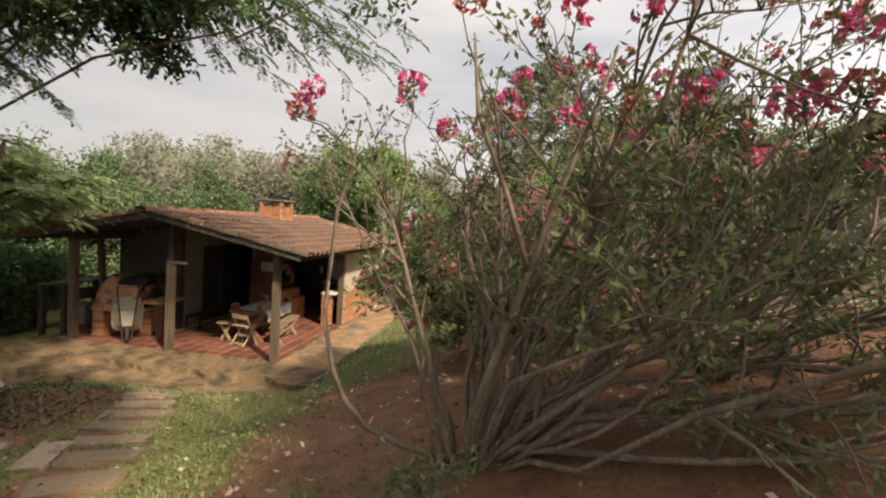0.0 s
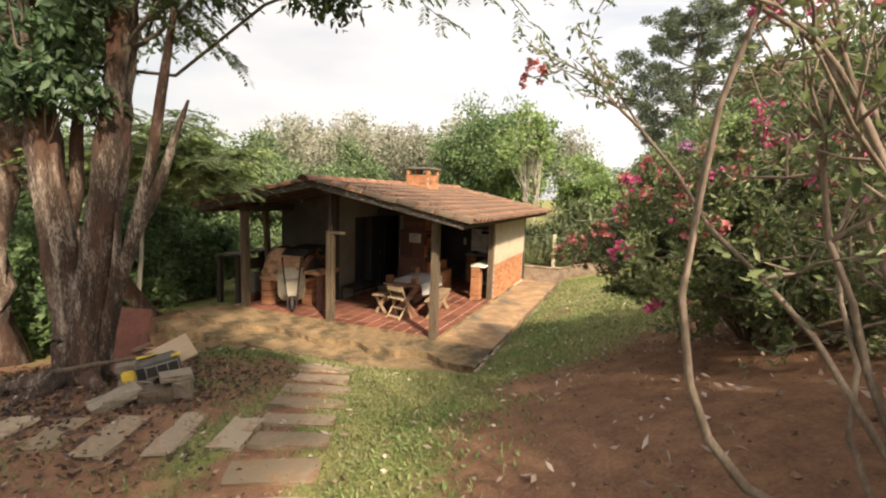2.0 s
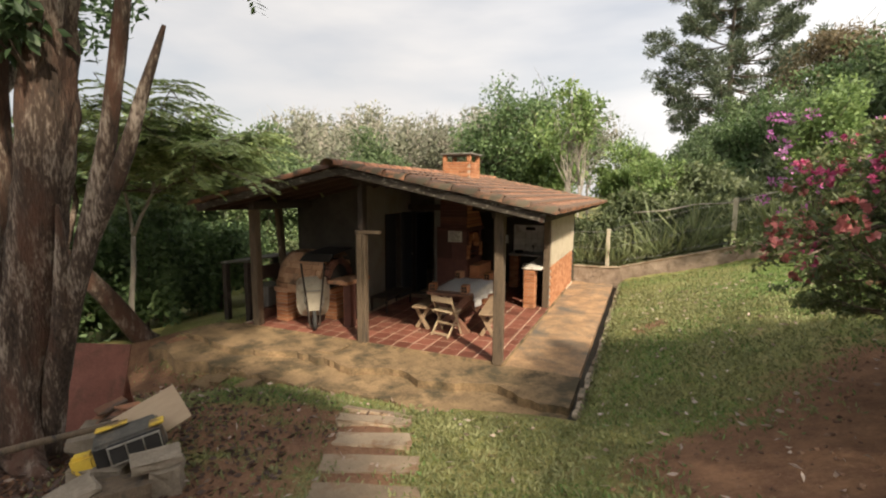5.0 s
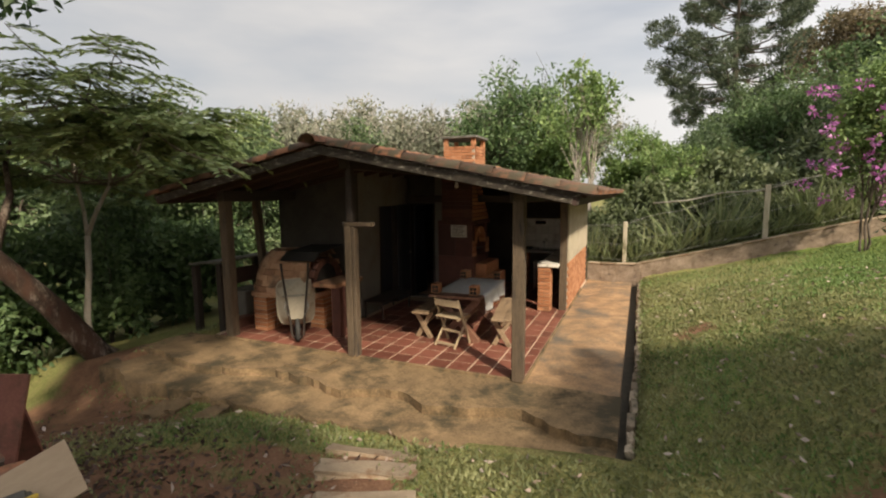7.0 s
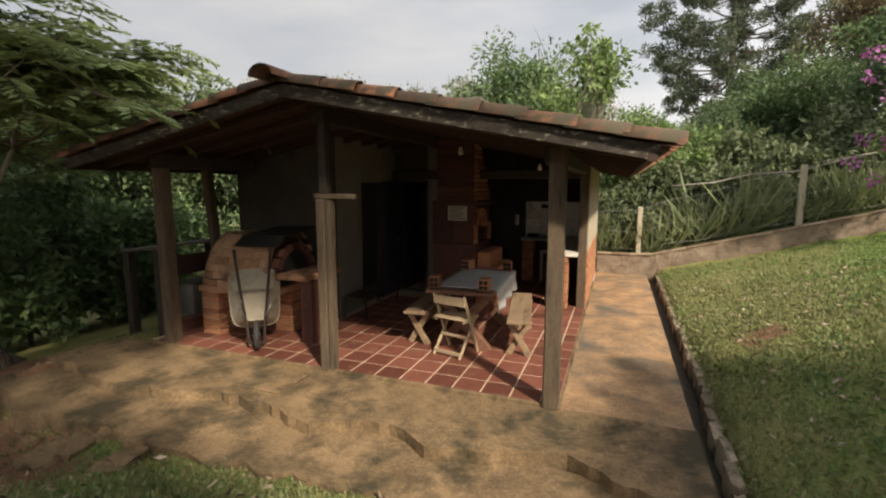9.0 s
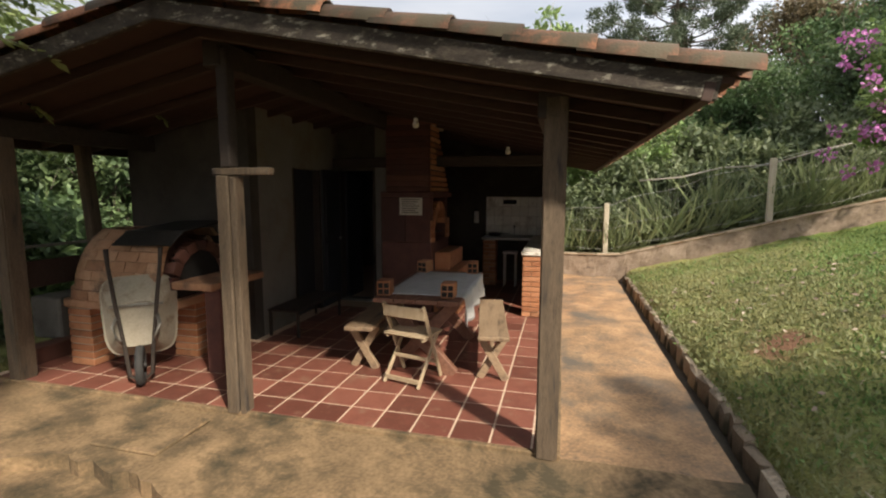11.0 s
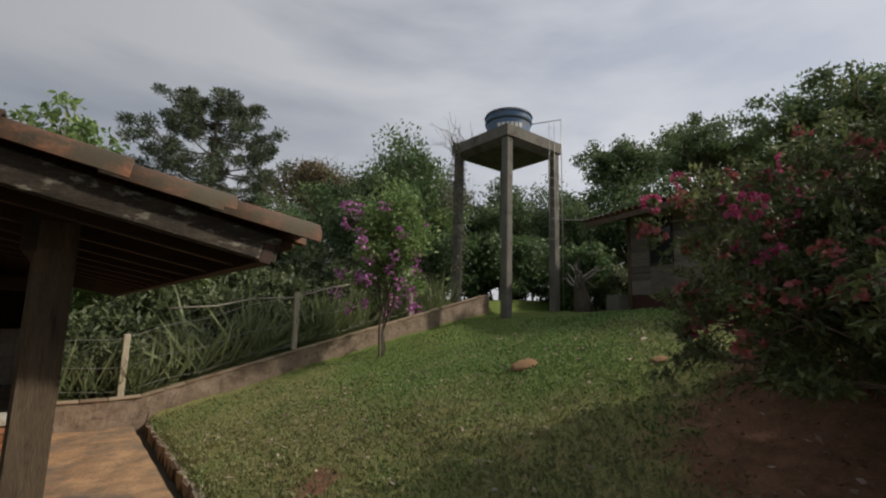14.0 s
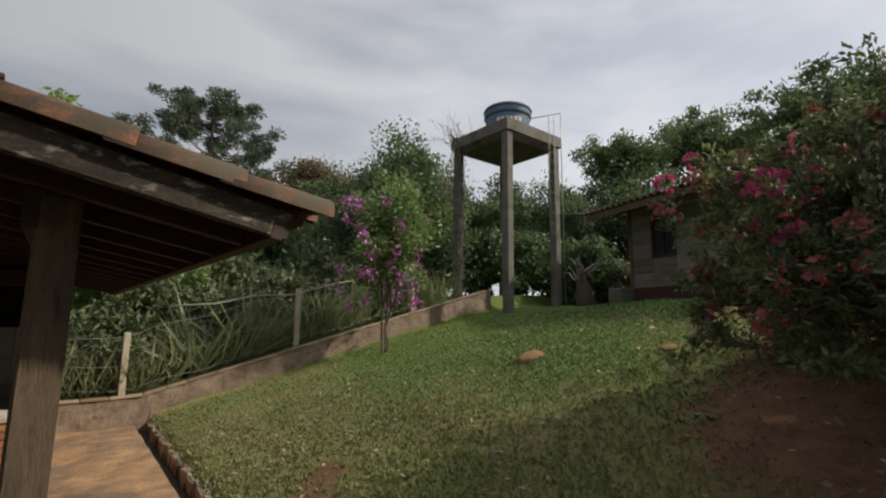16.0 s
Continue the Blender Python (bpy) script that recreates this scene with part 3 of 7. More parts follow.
raked_wall("wall_kitchen_back", -2.418, -0.05, 6.05, 6.2, "plaster_grey", "wall behind the sink, darkened for smoke and shade")
bmw = box(-0.05, 0.08, 3.78, 7.1, 0.9, under(0.0) + 0.1)
tagged(part("wall_right", bmw, "whitewash"), "whitewashed upper half of the side wall", "wall", kind="structure")
bmw = box(-0.04, 0.055, 3.79, 7.1, -0.1, 0.897)
wall_low = tagged(part("wall_right_low", bmw, "mortar"), "orange brick lower half of the side wall", "wall", kind="structure")

tagged(part("trim_front", box(-5.0, 0.112, 0.012, 0.0555, -0.13, 0.002, 0.006), "concrete"), "crumbling concrete edge of the tile floor", "edging", kind="structure")
tagged(part("trim_side", box(0.0805, 0.112, 0.0575, 5.9, -0.13, 0.002, 0.006), "concrete"), "crumbling concrete edge of the tile floor", "edging", kind="structure")
floor = tagged(part("floor", box(-5.0, 0.092, 0.045, 7.1, -0.12, -0.004), "grout"), "red clay tile floor with pale joints", "floor", kind="structure")

# ---- roof ----
roof = tagged(empty("roof"), "low gabled roof of weathered clay tiles", "roof", kind="structure")


def slope_m(side, s, y, lift=0.0, spin=0.0):
    """A pose on the roof: s metres down from the ridge, at y."""
    a = math.atan(PITCH)
    x = RIDGE_X + side * s * math.cos(a)
    z = RIDGE_Z - s * math.sin(a) + lift
    m = Matrix.Translation((x, y, z)) @ Matrix.Rotation(a * side, 4, "Y")
    if side < 0:
        m = m @ Matrix.Rotation(math.pi, 4, "Z")
    return m @ Matrix.Rotation(spin, 4, "Z")


SLOPE_R = (EAVE_R - RIDGE_X) / math.cos(math.atan(PITCH))
SLOPE_L = (RIDGE_X - EAVE_L) / math.cos(math.atan(PITCH))
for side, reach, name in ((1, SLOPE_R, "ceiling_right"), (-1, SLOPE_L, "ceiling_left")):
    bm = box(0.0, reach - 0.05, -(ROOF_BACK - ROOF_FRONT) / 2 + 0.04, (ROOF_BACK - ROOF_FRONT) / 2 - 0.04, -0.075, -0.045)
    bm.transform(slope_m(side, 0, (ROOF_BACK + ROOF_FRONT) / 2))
    tagged(part(name, bm, "roof_under"), "clay tile roof underside with shade in its colour", "ceiling", kind="structure")


def barrel(length, r0, r1, segs=6, thick=0.014, rise=0.75):
    """A half-round clay tile lying along x."""
    vs, fs = [], []
    for x, r in ((0, r0), (length, r1)):
        for rr in (r, r - thick):
            for k in range(segs + 1):
                a = math.pi * k / segs
                vs.append((x, rr * math.cos(a), rr * math.sin(a) * rise))
    n = segs + 1
    for k in range(segs):
        fs.append((k, k + 1, 2 * n + k + 1, 2 * n + k))
        fs.append((n + k + 1, n + k, 3 * n + k, 3 * n + k + 1))
        fs.append((k + 1, k, n + k, n + k + 1))
        fs.append((2 * n + k, 2 * n + k + 1, 3 * n + k + 1, 3 * n + k))
    return vs, fs


def barrel_mesh(name, *a, **k):
    vs, fs = barrel(*a, **k)
    me = bpy.data.meshes.new(name)
    me.from_pydata(vs, [], fs)
    me.polygons.foreach_set("use_smooth", [True] * len(me.polygons))
    return me


rr = random.Random(4)
M["verge"] = surface("grey mossy verge tile", [(0.075, 0.042, 0.028), (0.17, 0.085, 0.052), (0.36, 0.155, 0.08)], 6, 0.9, 0.6, 70, random_by="object",
                     stain=(0.075, 0.062, 0.04), stain_scale=4, stain_amount=0.42)
tile_me = barrel_mesh("roof_tile", 0.43, 0.078, 0.092)
tile_me.materials.append(M["roof_tile"])
verge_me = barrel_mesh("verge_tile", 0.45, 0.088, 0.10, segs=10, rise=0.95)
verge_me.materials.append(M["verge"])
rows_r, cols = 9, 36
step_y = (ROOF_BACK - ROOF_FRONT - 0.16) / cols
rest_v, rest_f = [], []


def rest_tile(m, args=(0.43, 0.078, 0.092)):
    vs, fs = barrel(*args)
    base = len(rest_v)
    rest_v.extend((m @ Vector(v))[:] for v in vs)
    rest_f.extend(tuple(base + i for i in f) for f in fs)


for c in range(cols):
    y = ROOF_FRONT + 0.2 + c * step_y
    for r in range(rows_r):
        m = slope_m(1, 0.02 + r * (SLOPE_R - 0.42) / (rows_r - 1), y + rr.uniform(-0.008, 0.008), -0.035 + rr.uniform(-0.004, 0.006),
                    rr.uniform(-0.02, 0.02)) @ Matrix.Rotation(-0.03, 4, "Y")
        if c < 30:
            o = new("tile", tile_me)
            o.parent = roof
            o.matrix_basis = m
        else:
            rest_tile(m)
        rest_tile(slope_m(-1, 0.02 + r * (SLOPE_L - 0.42) / (rows_r - 1), y, -0.035 + rr.uniform(-0.004, 0.006)) @ Matrix.Rotation(-0.03, 4, "Y"))
for r in range(9):
    for side, reach in ((1, SLOPE_R), (-1, SLOPE_L)):
        o = new("verge_tile", verge_me)
        o.parent = roof
        o.matrix_basis = slope_m(side, 0.0 + r * (reach - 0.42) / 8, ROOF_FRONT + 0.06 + rr.uniform(-0.01, 0.01), -0.035 + rr.uniform(-0.004, 0.008), rr.uniform(-0.03, 0.03)) @ Matrix.Rotation(-0.03, 4, "Y")
ridge_me = barrel_mesh("ridge_tile", 0.46, 0.12, 0.135)
ridge_me.materials.append(M["roof_tile"])
for k in range(19):
    o = new("ridge_tile", ridge_me)
    o.parent = roof
    o.matrix_basis = Matrix.Translation((RIDGE_X, ROOF_BACK - 0.02 - k * 0.425, RIDGE_Z - 0.02)) @ Matrix.Rotation(-math.pi / 2, 4, "Z") @ Matrix.Rotation(0.02, 4, "Y")
me = bpy.data.meshes.new("far_tiles")
me.from_pydata(rest_v, [], rest_f)
me.polygons.foreach_set("use_smooth", [True] * len(me.polygons))
me.materials.append(M["roof_tile_old"])
o = tagged(new("far_tiles", me), "rows of clay roof tiles", kind="stuff")
o.parent = roof

# fascia boards, rafters and beams
for side, reach in ((1, SLOPE_R - 0.105), (-1, SLOPE_L - 0.1)):
    bm = box(0.0, reach, -0.022, 0.022, -0.16, -0.045, 0.006)
    bm.transform(slope_m(side, 0, ROOF_FRONT + 0.045))
    part("fascia_board", bm, "fascia", roof, "grey weathered fascia board with pale lichen")
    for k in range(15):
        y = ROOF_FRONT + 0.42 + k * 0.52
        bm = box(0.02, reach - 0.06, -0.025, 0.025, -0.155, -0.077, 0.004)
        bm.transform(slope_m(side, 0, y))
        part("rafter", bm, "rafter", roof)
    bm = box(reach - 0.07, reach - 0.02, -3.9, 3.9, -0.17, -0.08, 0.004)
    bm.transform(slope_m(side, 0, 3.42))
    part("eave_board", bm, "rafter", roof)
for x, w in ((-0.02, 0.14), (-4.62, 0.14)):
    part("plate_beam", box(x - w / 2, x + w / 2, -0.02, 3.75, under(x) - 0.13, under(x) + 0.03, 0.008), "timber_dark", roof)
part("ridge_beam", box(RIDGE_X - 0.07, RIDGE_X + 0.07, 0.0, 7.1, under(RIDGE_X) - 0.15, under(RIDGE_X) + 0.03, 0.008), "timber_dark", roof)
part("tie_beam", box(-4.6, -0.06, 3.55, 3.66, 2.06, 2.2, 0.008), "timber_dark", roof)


# ---- posts ----
def post(x, y, z0, z1, w=0.135, label="dark weathered square timber post", material="timber", lean=0.0):
    p = tagged(empty("post", (x, y, z0)), label, "post", group="porch posts", kind="structure")
    bm = bmesh.new()
    bmesh.ops.create_cube(bm, size=1)
    bmesh.ops.transform(bm, matrix=Matrix.Translation((0, 0, (z1 - z0) / 2)) @ Matrix.Diagonal((w, w, z1 - z0, 1)), verts=bm.verts)
    es = [e for e in bm.edges if abs(e.verts[0].co.z - e.verts[1].co.z) > 0.5]
    bmesh.ops.bevel(bm, geom=es, offset=0.012, segments=2, affect="EDGES")
    for v in bm.verts:
        v.co.x += lean * v.co.z
    part("shaft", bm, material, p)
    return p


pB = post(0.02, 0.05, -0.02, under(0.0), 0.14)
post(0.0, 3.68, -0.02, under(0.0), 0.13)
post(-4.66, 0.1, -0.05, under(-4.66), 0.15)
post(-4.90, 1.15, -0.05, under(-5.0), 0.12, lean=-0.075)
pA = tagged(empty("post", (-2.32, 0.06, -0.02)), "split double timber post with a short crosspiece", "post", group="porch posts", kind="structure")
part("shaft", box(-0.085, 0.02, -0.055, 0.055, 0, 1.83, 0.01), "timber", pA)
part("shaft", box(0.03, 0.085, -0.05, 0.05, 0, 1.82, 0.008), "timber", pA)
part("crosspiece", box(-0.12, 0.36, -0.04, 0.03, 1.832, 1.885, 0.006), "timber", pA)
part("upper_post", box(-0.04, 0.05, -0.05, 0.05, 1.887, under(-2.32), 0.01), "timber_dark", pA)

# ---- concrete apron, path, gutter and kerb ----
rng = np.random.default_rng(7)


def rough_slab(name, outline, z_top, z_bot, material, label, cell=0.08, amp=0.012, jag=0.05):
    """A worn slab over a rectangle, with an uneven top and ragged edges."""
    x0, x1, y0, y1 = outline
    nx, ny = max(2, int((x1 - x0) / cell)), max(2, int((y1 - y0) / cell))
    bm = bmesh.new()
    g = []
    for j in range(ny + 1):
        row = []
        for i in range(nx + 1):
            x, y = x0 + (x1 - x0) * i / nx, y0 + (y1 - y0) * j / ny
            fade = 1 - j / ny
            y += jag * fade * (1.6 * noise.noise(Vector((x * 1.6, 1.3, z_top * 9))) + 0.5 * noise.noise(Vector((x * 6.5, 2.3, z_top * 5))))
            if i == 0:
                x += jag * noise.noise(Vector((0.3, y * 2.2, 0)))
            row.append(bm.verts.new((x, y, z_top + amp * noise.noise(Vector((x * 2.5, y * 2.5, 2.0))) * 2)))
        g.append(row)
    for j in range(ny):
        for i in range(nx):
            bm.faces.new((g[j][i], g[j][i + 1], g[j + 1][i + 1], g[j + 1][i]))
    edge = [e for e in bm.edges if e.is_boundary]
    r = bmesh.ops.extrude_edge_only(bm, edges=edge)
    for v in (q for q in r["geom"] if isinstance(q, bmesh.types.BMVert)):
        v.co.z = z_bot
    bmesh.ops.recalc_face_normals(bm, faces=bm.faces)
    return tagged(part(name, bm, material, smooth=False), label, "pavement", kind="structure")


rough_slab("pavement_front", (-5.6, 1.2, -0.86, 0.042), -0.03, -0.4, "concrete", "cracked ochre concrete apron before the porch", jag=0.15)
rough_slab("pavement_side", (0.106, 1.18, 0.03, 7.2), -0.035, -0.3, "concrete_path", "stained concrete path beside the hut", jag=0.01)
rough_slab("pavement_step", (-5.7, 1.19, -1.46, -0.74), -0.135, -0.45, "concrete", "broken lower lip of the concrete apron", jag=0.16, amp=0.022)
gutter = tagged(part("gutter", box(1.182, 1.36, -1.1, 7.2, -0.4, -0.14), "gutter"), "narrow dark drain along the lawn", "gutter", kind="structure")
kerb = tagged(empty("kerb", (1.36, 0, 0)), "ragged stone edging between drain and lawn", "kerb", kind="structure")
ky = -1.25
while ky < 7.05:
    ln = rr.uniform(0.16, 0.34)
    bm = box(-0.035, 0.035, 0, ln - 0.008, -0.2, 0.055 + rr.uniform(-0.035, 0.02), 0.016)
    for v in bm.verts:
        v.co += Vector([rr.uniform(-0.018, 0.018) for _ in range(3)])
    s = part("kerb_stone", bm, "kerb", kerb)
    s.location = (rr.uniform(-0.012, 0.012) - 0.05 * max(0.0, 1.0 - ky) / 2, ky, 0)
    ky += ln

# retaining wall along the back of the lawn
bm = bmesh.new()
rows = []
for i in range(190):
    x = 0.1 + i * 0.05
    zt = 0.395 + 0.262 * max(0.0, x - 1.2) + 0.012 * noise.noise(Vector((x * 3, 0, 0)))
    zb = height(x, 7.1) - 0.3
    row = [bm.verts.new((x, 7.225 + 0.022 * noise.noise(Vector((x * 4, zb + (zt - zb) * f * 5, 2))) + 0.012 * noise.noise(Vector((x * 13, f * 9, 5))), zb + (zt - zb) * f)) for f in (0, 0.3, 0.5, 0.65, 0.8, 0.9, 1.0)]
    rows.append(row + [bm.verts.new((x, 7.40, zt)), bm.verts.new((x, 7.40, zb))])
for a, b in zip(rows, rows[1:]):
    for k in range(8):
        bm.faces.new((a[k], a[k + 1], b[k + 1], b[k]))
bm.faces.new(rows[0])
bm.faces.new(rows[-1][::-1])
bmesh.ops.recalc_face_normals(bm, faces=bm.faces)
retain = tagged(part("wall_retaining", bm, "concrete_wall"), "low rough-rendered retaining wall along the lawn", "wall", kind="structure")
x = 0.1
while x < 9.4:
    ln = rr.uniform(0.28, 0.5)
    a, b = [0.397 + 0.262 * max(0.0, q - 1.2) for q in (x, x + ln)]
    part("coping", beam((x, 7.30 + rr.uniform(-0.008, 0.008), a + 0.018), (x + ln - 0.01, 7.30, b + 0.018), 0.2, 0.034, 0.008), "stone", retain)
    x += ln

# ---- water tower ----
tower = tagged(empty("water_tower", (9.97, 7.0, 2.0)), "tall concrete water tower with a blue tank", "water tower")
for dx in (-1.0, 1.0):
    for dy in (-1.0, 1.0):
        part("leg", box(dx - 0.115, dx + 0.115, dy - 0.115, dy + 0.115, -0.4, 4.9, 0.02), "concrete_grey", tower)
bm = bmesh.new()
lo = [bm.verts.new((sx * 0.95, sy * 0.95, 4.70)) for sx, sy in ((-1, -1), (1, -1), (1, 1), (-1, 1))]
mi = [bm.verts.new((sx * 1.17, sy * 1.17, 4.84)) for sx, sy in ((-1, -1), (1, -1), (1, 1), (-1, 1))]
hi = [bm.verts.new((sx * 1.17, sy * 1.17, 5.15)) for sx, sy in ((-1, -1), (1, -1), (1, 1), (-1, 1))]
for a, b in ((lo, mi), (mi, hi)):
    for k in range(4):
        bm.faces.new((a[k], a[(k + 1) % 4], b[(k + 1) % 4], b[k]))
bm.faces.new(lo[::-1])
bm.faces.new(hi)
part("platform", bm, "concrete_grey", tower, "square concrete platform")

# ---- trees ----
def tree(name, at, top, crown, radius, label, leaf="leaf_mid", n=46, per=120, size=0.17, width=0.075, trunk_r=0.09, bark="bark", seed=1, first=0.35, flat=0.0,
         hollow=0.55, clump=0.34, category="tree", stems=1, lean=(0, 0), droop=0.15, twigs=0):
    """A tree: tapered trunk, limbs that carry clumps of leaves, an uneven crown. crown: its middle height; radius: (x, y, z)."""
    rg = np.random.default_rng(seed)
    t = tagged(empty(name, at), label, category)
    cx, cy = lean
    centres, rads = [], []
    while len(centres) < n:
        d = rg.normal(size=3)
        d /= np.linalg.norm(d)
        f = hollow + (1 - hollow) * rg.random()
        wob = 0.78 + 0.35 * noise.noise(Vector((d[0] * 1.6 + seed, d[1] * 1.6, d[2] * 1.6)))
        p = np.array([cx + d[0] * radius[0] * f * wob, cy + d[1] * radius[1] * f * wob, crown + d[2] * radius[2] * f * wob])
        if p[2] > 0.25 * crown * 0.3:
            centres.append(p)
            rads.append(min(radius) * clump * (0.6 + 0.8 * rg.random()))
    runs = []
    for s in range(stems):
        off = rg.normal(size=2) * 0.08 * (stems > 1)
        tip = np.array([cx + off[0] * 6, cy + off[1] * 6, crown + 0.3 * radius[2]])
        run = bend(rg, (off[0], off[1], -0.25), tip, trunk_r * (1 if stems == 1 else 0.7), trunk_r * 0.3, 8, 0.03)
        runs.append(run)
    for c in centres[:: max(1, len(centres) // 26)]:
        f = first + (1 - first) * rg.random() * 0.8
        run = runs[rg.integers(stems)]
        k = min(len(run) - 2, int(f * (len(run) - 1)))
        runs.append(bend(rg, run[k][0], c, trunk_r * 0.42, trunk_r * 0.1, 4, 0.07))
    for c, r in zip(centres, rads):
        for _ in range(twigs):
            d = rg.normal(size=3) * 0.6 + np.array([0, 0, 0.5])
            runs.append(bend(rg, c, c + d / np.linalg.norm(d) * r * 1.25, trunk_r * 0.13, trunk_r * 0.03, 2, 0.1))
    tube_part("trunk", runs, bark, t, sides=7 if twigs == 0 else 5)
    leaves("crown", clumps(rg, centres, rads, per), size, width, rg, leaf, t, droop=droop, flat=flat)
    return t


def place(t, x, y, s=1.0, turn=0.0, dz=0.0):
    t.matrix_basis = Matrix.LocRotScale((x, y, height(x, y) + dz), Euler((0, 0, turn)), (s, s, s))
    return t


def woods(kind, spots, rnd):
    for x, y, s in spots:
        c = copy_thing(kind, Matrix.LocRotScale((x, y, height(x, y) - 0.1), Euler((0, 0, rnd.uniform(0, 6.3))), (s * rnd.uniform(0.9, 1.1), s * rnd.uniform(0.9, 1.1), s)))


rt = random.Random(11)
M["leaf_wood"] = leafy("dense wood leaves", [(0.036, 0.062, 0.022), (0.10, 0.16, 0.048), (0.21, 0.295, 0.09)])
M["leaf_under"] = leafy("undergrowth leaves", [(0.046, 0.069, 0.021), (0.109, 0.144, 0.046), (0.218, 0.259, 0.098)])
M["leaf_rust"] = leafy("brown-olive leaves", [(0.07, 0.06, 0.025), (0.15, 0.125, 0.05), (0.26, 0.2, 0.09)])
M["leaf_feather"] = leafy("feathery leaflets", [(0.13, 0.19, 0.045), (0.25, 0.34, 0.09), (0.40, 0.48, 0.16)], 0.6, 0.35)
# woods round the place: five kinds, each repeated
wood_a = tree("broadleaf_tree", (0, 0, 0), 6, 4.0, (2.3, 2.3, 2.6), "dense mid-green broadleaf tree in the woods", "leaf_mid", 62, 125, 0.18, 0.085, 0.11, seed=21, twigs=2, hollow=0.4)
wood_b = tree("broadleaf_tree", (0, 0, 0), 6, 3.4, (2.2, 2.2, 2.7), "dark green bushy tree in the woods", "leaf_wood", 60, 210, 0.17, 0.085, 0.11, seed=22, twigs=1)
wood_c = tree("broadleaf_tree", (0, 0, 0), 6, 4.3, (2.2, 2.2, 2.2), "sparse dry olive-grey tree in the woods", "leaf_olive", 56, 60, 0.19, 0.08, 0.09, "bark_pale", seed=23, hollow=0.3, twigs=4)
wood_d = tree("broadleaf_tree", (0, 0, 0), 6, 3.6, (2.0, 2.0, 2.4), "light green leafy tree in the woods", "leaf_light", 52, 120, 0.2, 0.09, 0.09, seed=24, twigs=2, hollow=0.4)
wood_e = tree("bush", (0, 0, 0), 3, 1.2, (1.6, 1.6, 1.3), "tangled green undergrowth bush", "leaf_under", 40, 120, 0.2, 0.08, 0.05, seed=25, category="bush", hollow=0.3)
place(wood_a, -3.6, 12.2, 1.0)
place(wood_b, -11.0, 2.5, 1.0)
place(wood_c, -9.0, 20.5, 1.12)
place(wood_d, -1.4, 12.6, 0.95)
place(wood_e, 1.6, 9.6, 1.0)
woods(wood_a, [(-2.2, 14.5, 1.05), (9.8, 12.2, 0.95), (8.2, 13.8, 0.85), (12.5, 13.0, 0.9), (-13, 6, 1.1), (18.5, 7.8, 0.95), (16.2, 10.2, 0.85), (-15, -1, 1.1), (-9, -7, 1.0),
               (-16, -6, 1.2), (3, -22, 1.3), (-6, -16, 1.2), (6.2, 17, 0.8)], rt)
woods(wood_b, [(-9.2, 5.2, 0.95), (-12.5, 9, 1.1), (-12.5, -2.2, 1.0), (-10.0, -4.2, 0.9), (14.6, 11.0, 0.85), (13.3, 10.4, 0.85), (15.6, 9.2, 0.8), (5.2, 19, 0.9), (7.5, 17.5, 0.8), (12.5, 16.5, 1.1),
               (-17, 3, 1.2), (-8.2, 9.5, 0.9), (-20, -8, 1.4), (-2, -21, 1.2), (17.5, 5.5, 0.9), (19, 10, 0.95), (3.6, 14.5, 0.62)], rt)
woods(wood_c, [(-12.5, 18, 1.32), (-15.5, 14.5, 1.25), (-6.4, 20, 1.1), (-4.2, 22, 1.05), (-18, 19, 1.4), (-11.5, 13.0, 1.1), (-7.8, 15.5, 1.02), (-9.6, 17.0, 1.08), (-5.4, 17.5, 0.95), (11.2, 12.0, 0.78), (-22, 12, 1.1), (-10.2, 24, 1.1), (17, 12, 0.7), (-1.5, 24, 1.0)], rt)
woods(wood_d, [(-4.8, 13.8, 0.8), (2.2, 11.0, 0.62), (1.2, 13.5, 0.85), (-8.8, 12.0, 0.85), (10.4, 10.6, 0.7), (15.0, 12.6, 0.8), (-14.5, 10, 1.0), (20.5, 5.5, 0.85)], rt)
wood_f = tree("bush", (0, 0, 0), 3, 1.3, (1.5, 1.5, 1.4), "shaded undergrowth bush in the woods", "leaf_mid", 44, 110, 0.17, 0.075, 0.05, seed=26, category="bush", hollow=0.25, twigs=1)
place(wood_f, -8.6, 0.6, 1.0)
woods(wood_f, [(-8.2, -1.9, 0.9), (-9.6, 1.6, 1.2), (-9.4, -0.6, 1.2), (-8.9, -3.6, 1.0), (-8.6, 2.6, 1.1), (-10.5, 3.6, 1.3), (-9.2, 6.8, 1.2), (-10.8, -2.0, 1.3), (1.6, 16.5, 1.1), (3.0, 17.5, 1.2), (4.6, 15.5, 1.1),
               (9.4, 9.2, 1.0), (10.8, 8.8, 1.0), (12.0, 8.0, 1.0), (12.9, 6.6, 1.0)], rt)
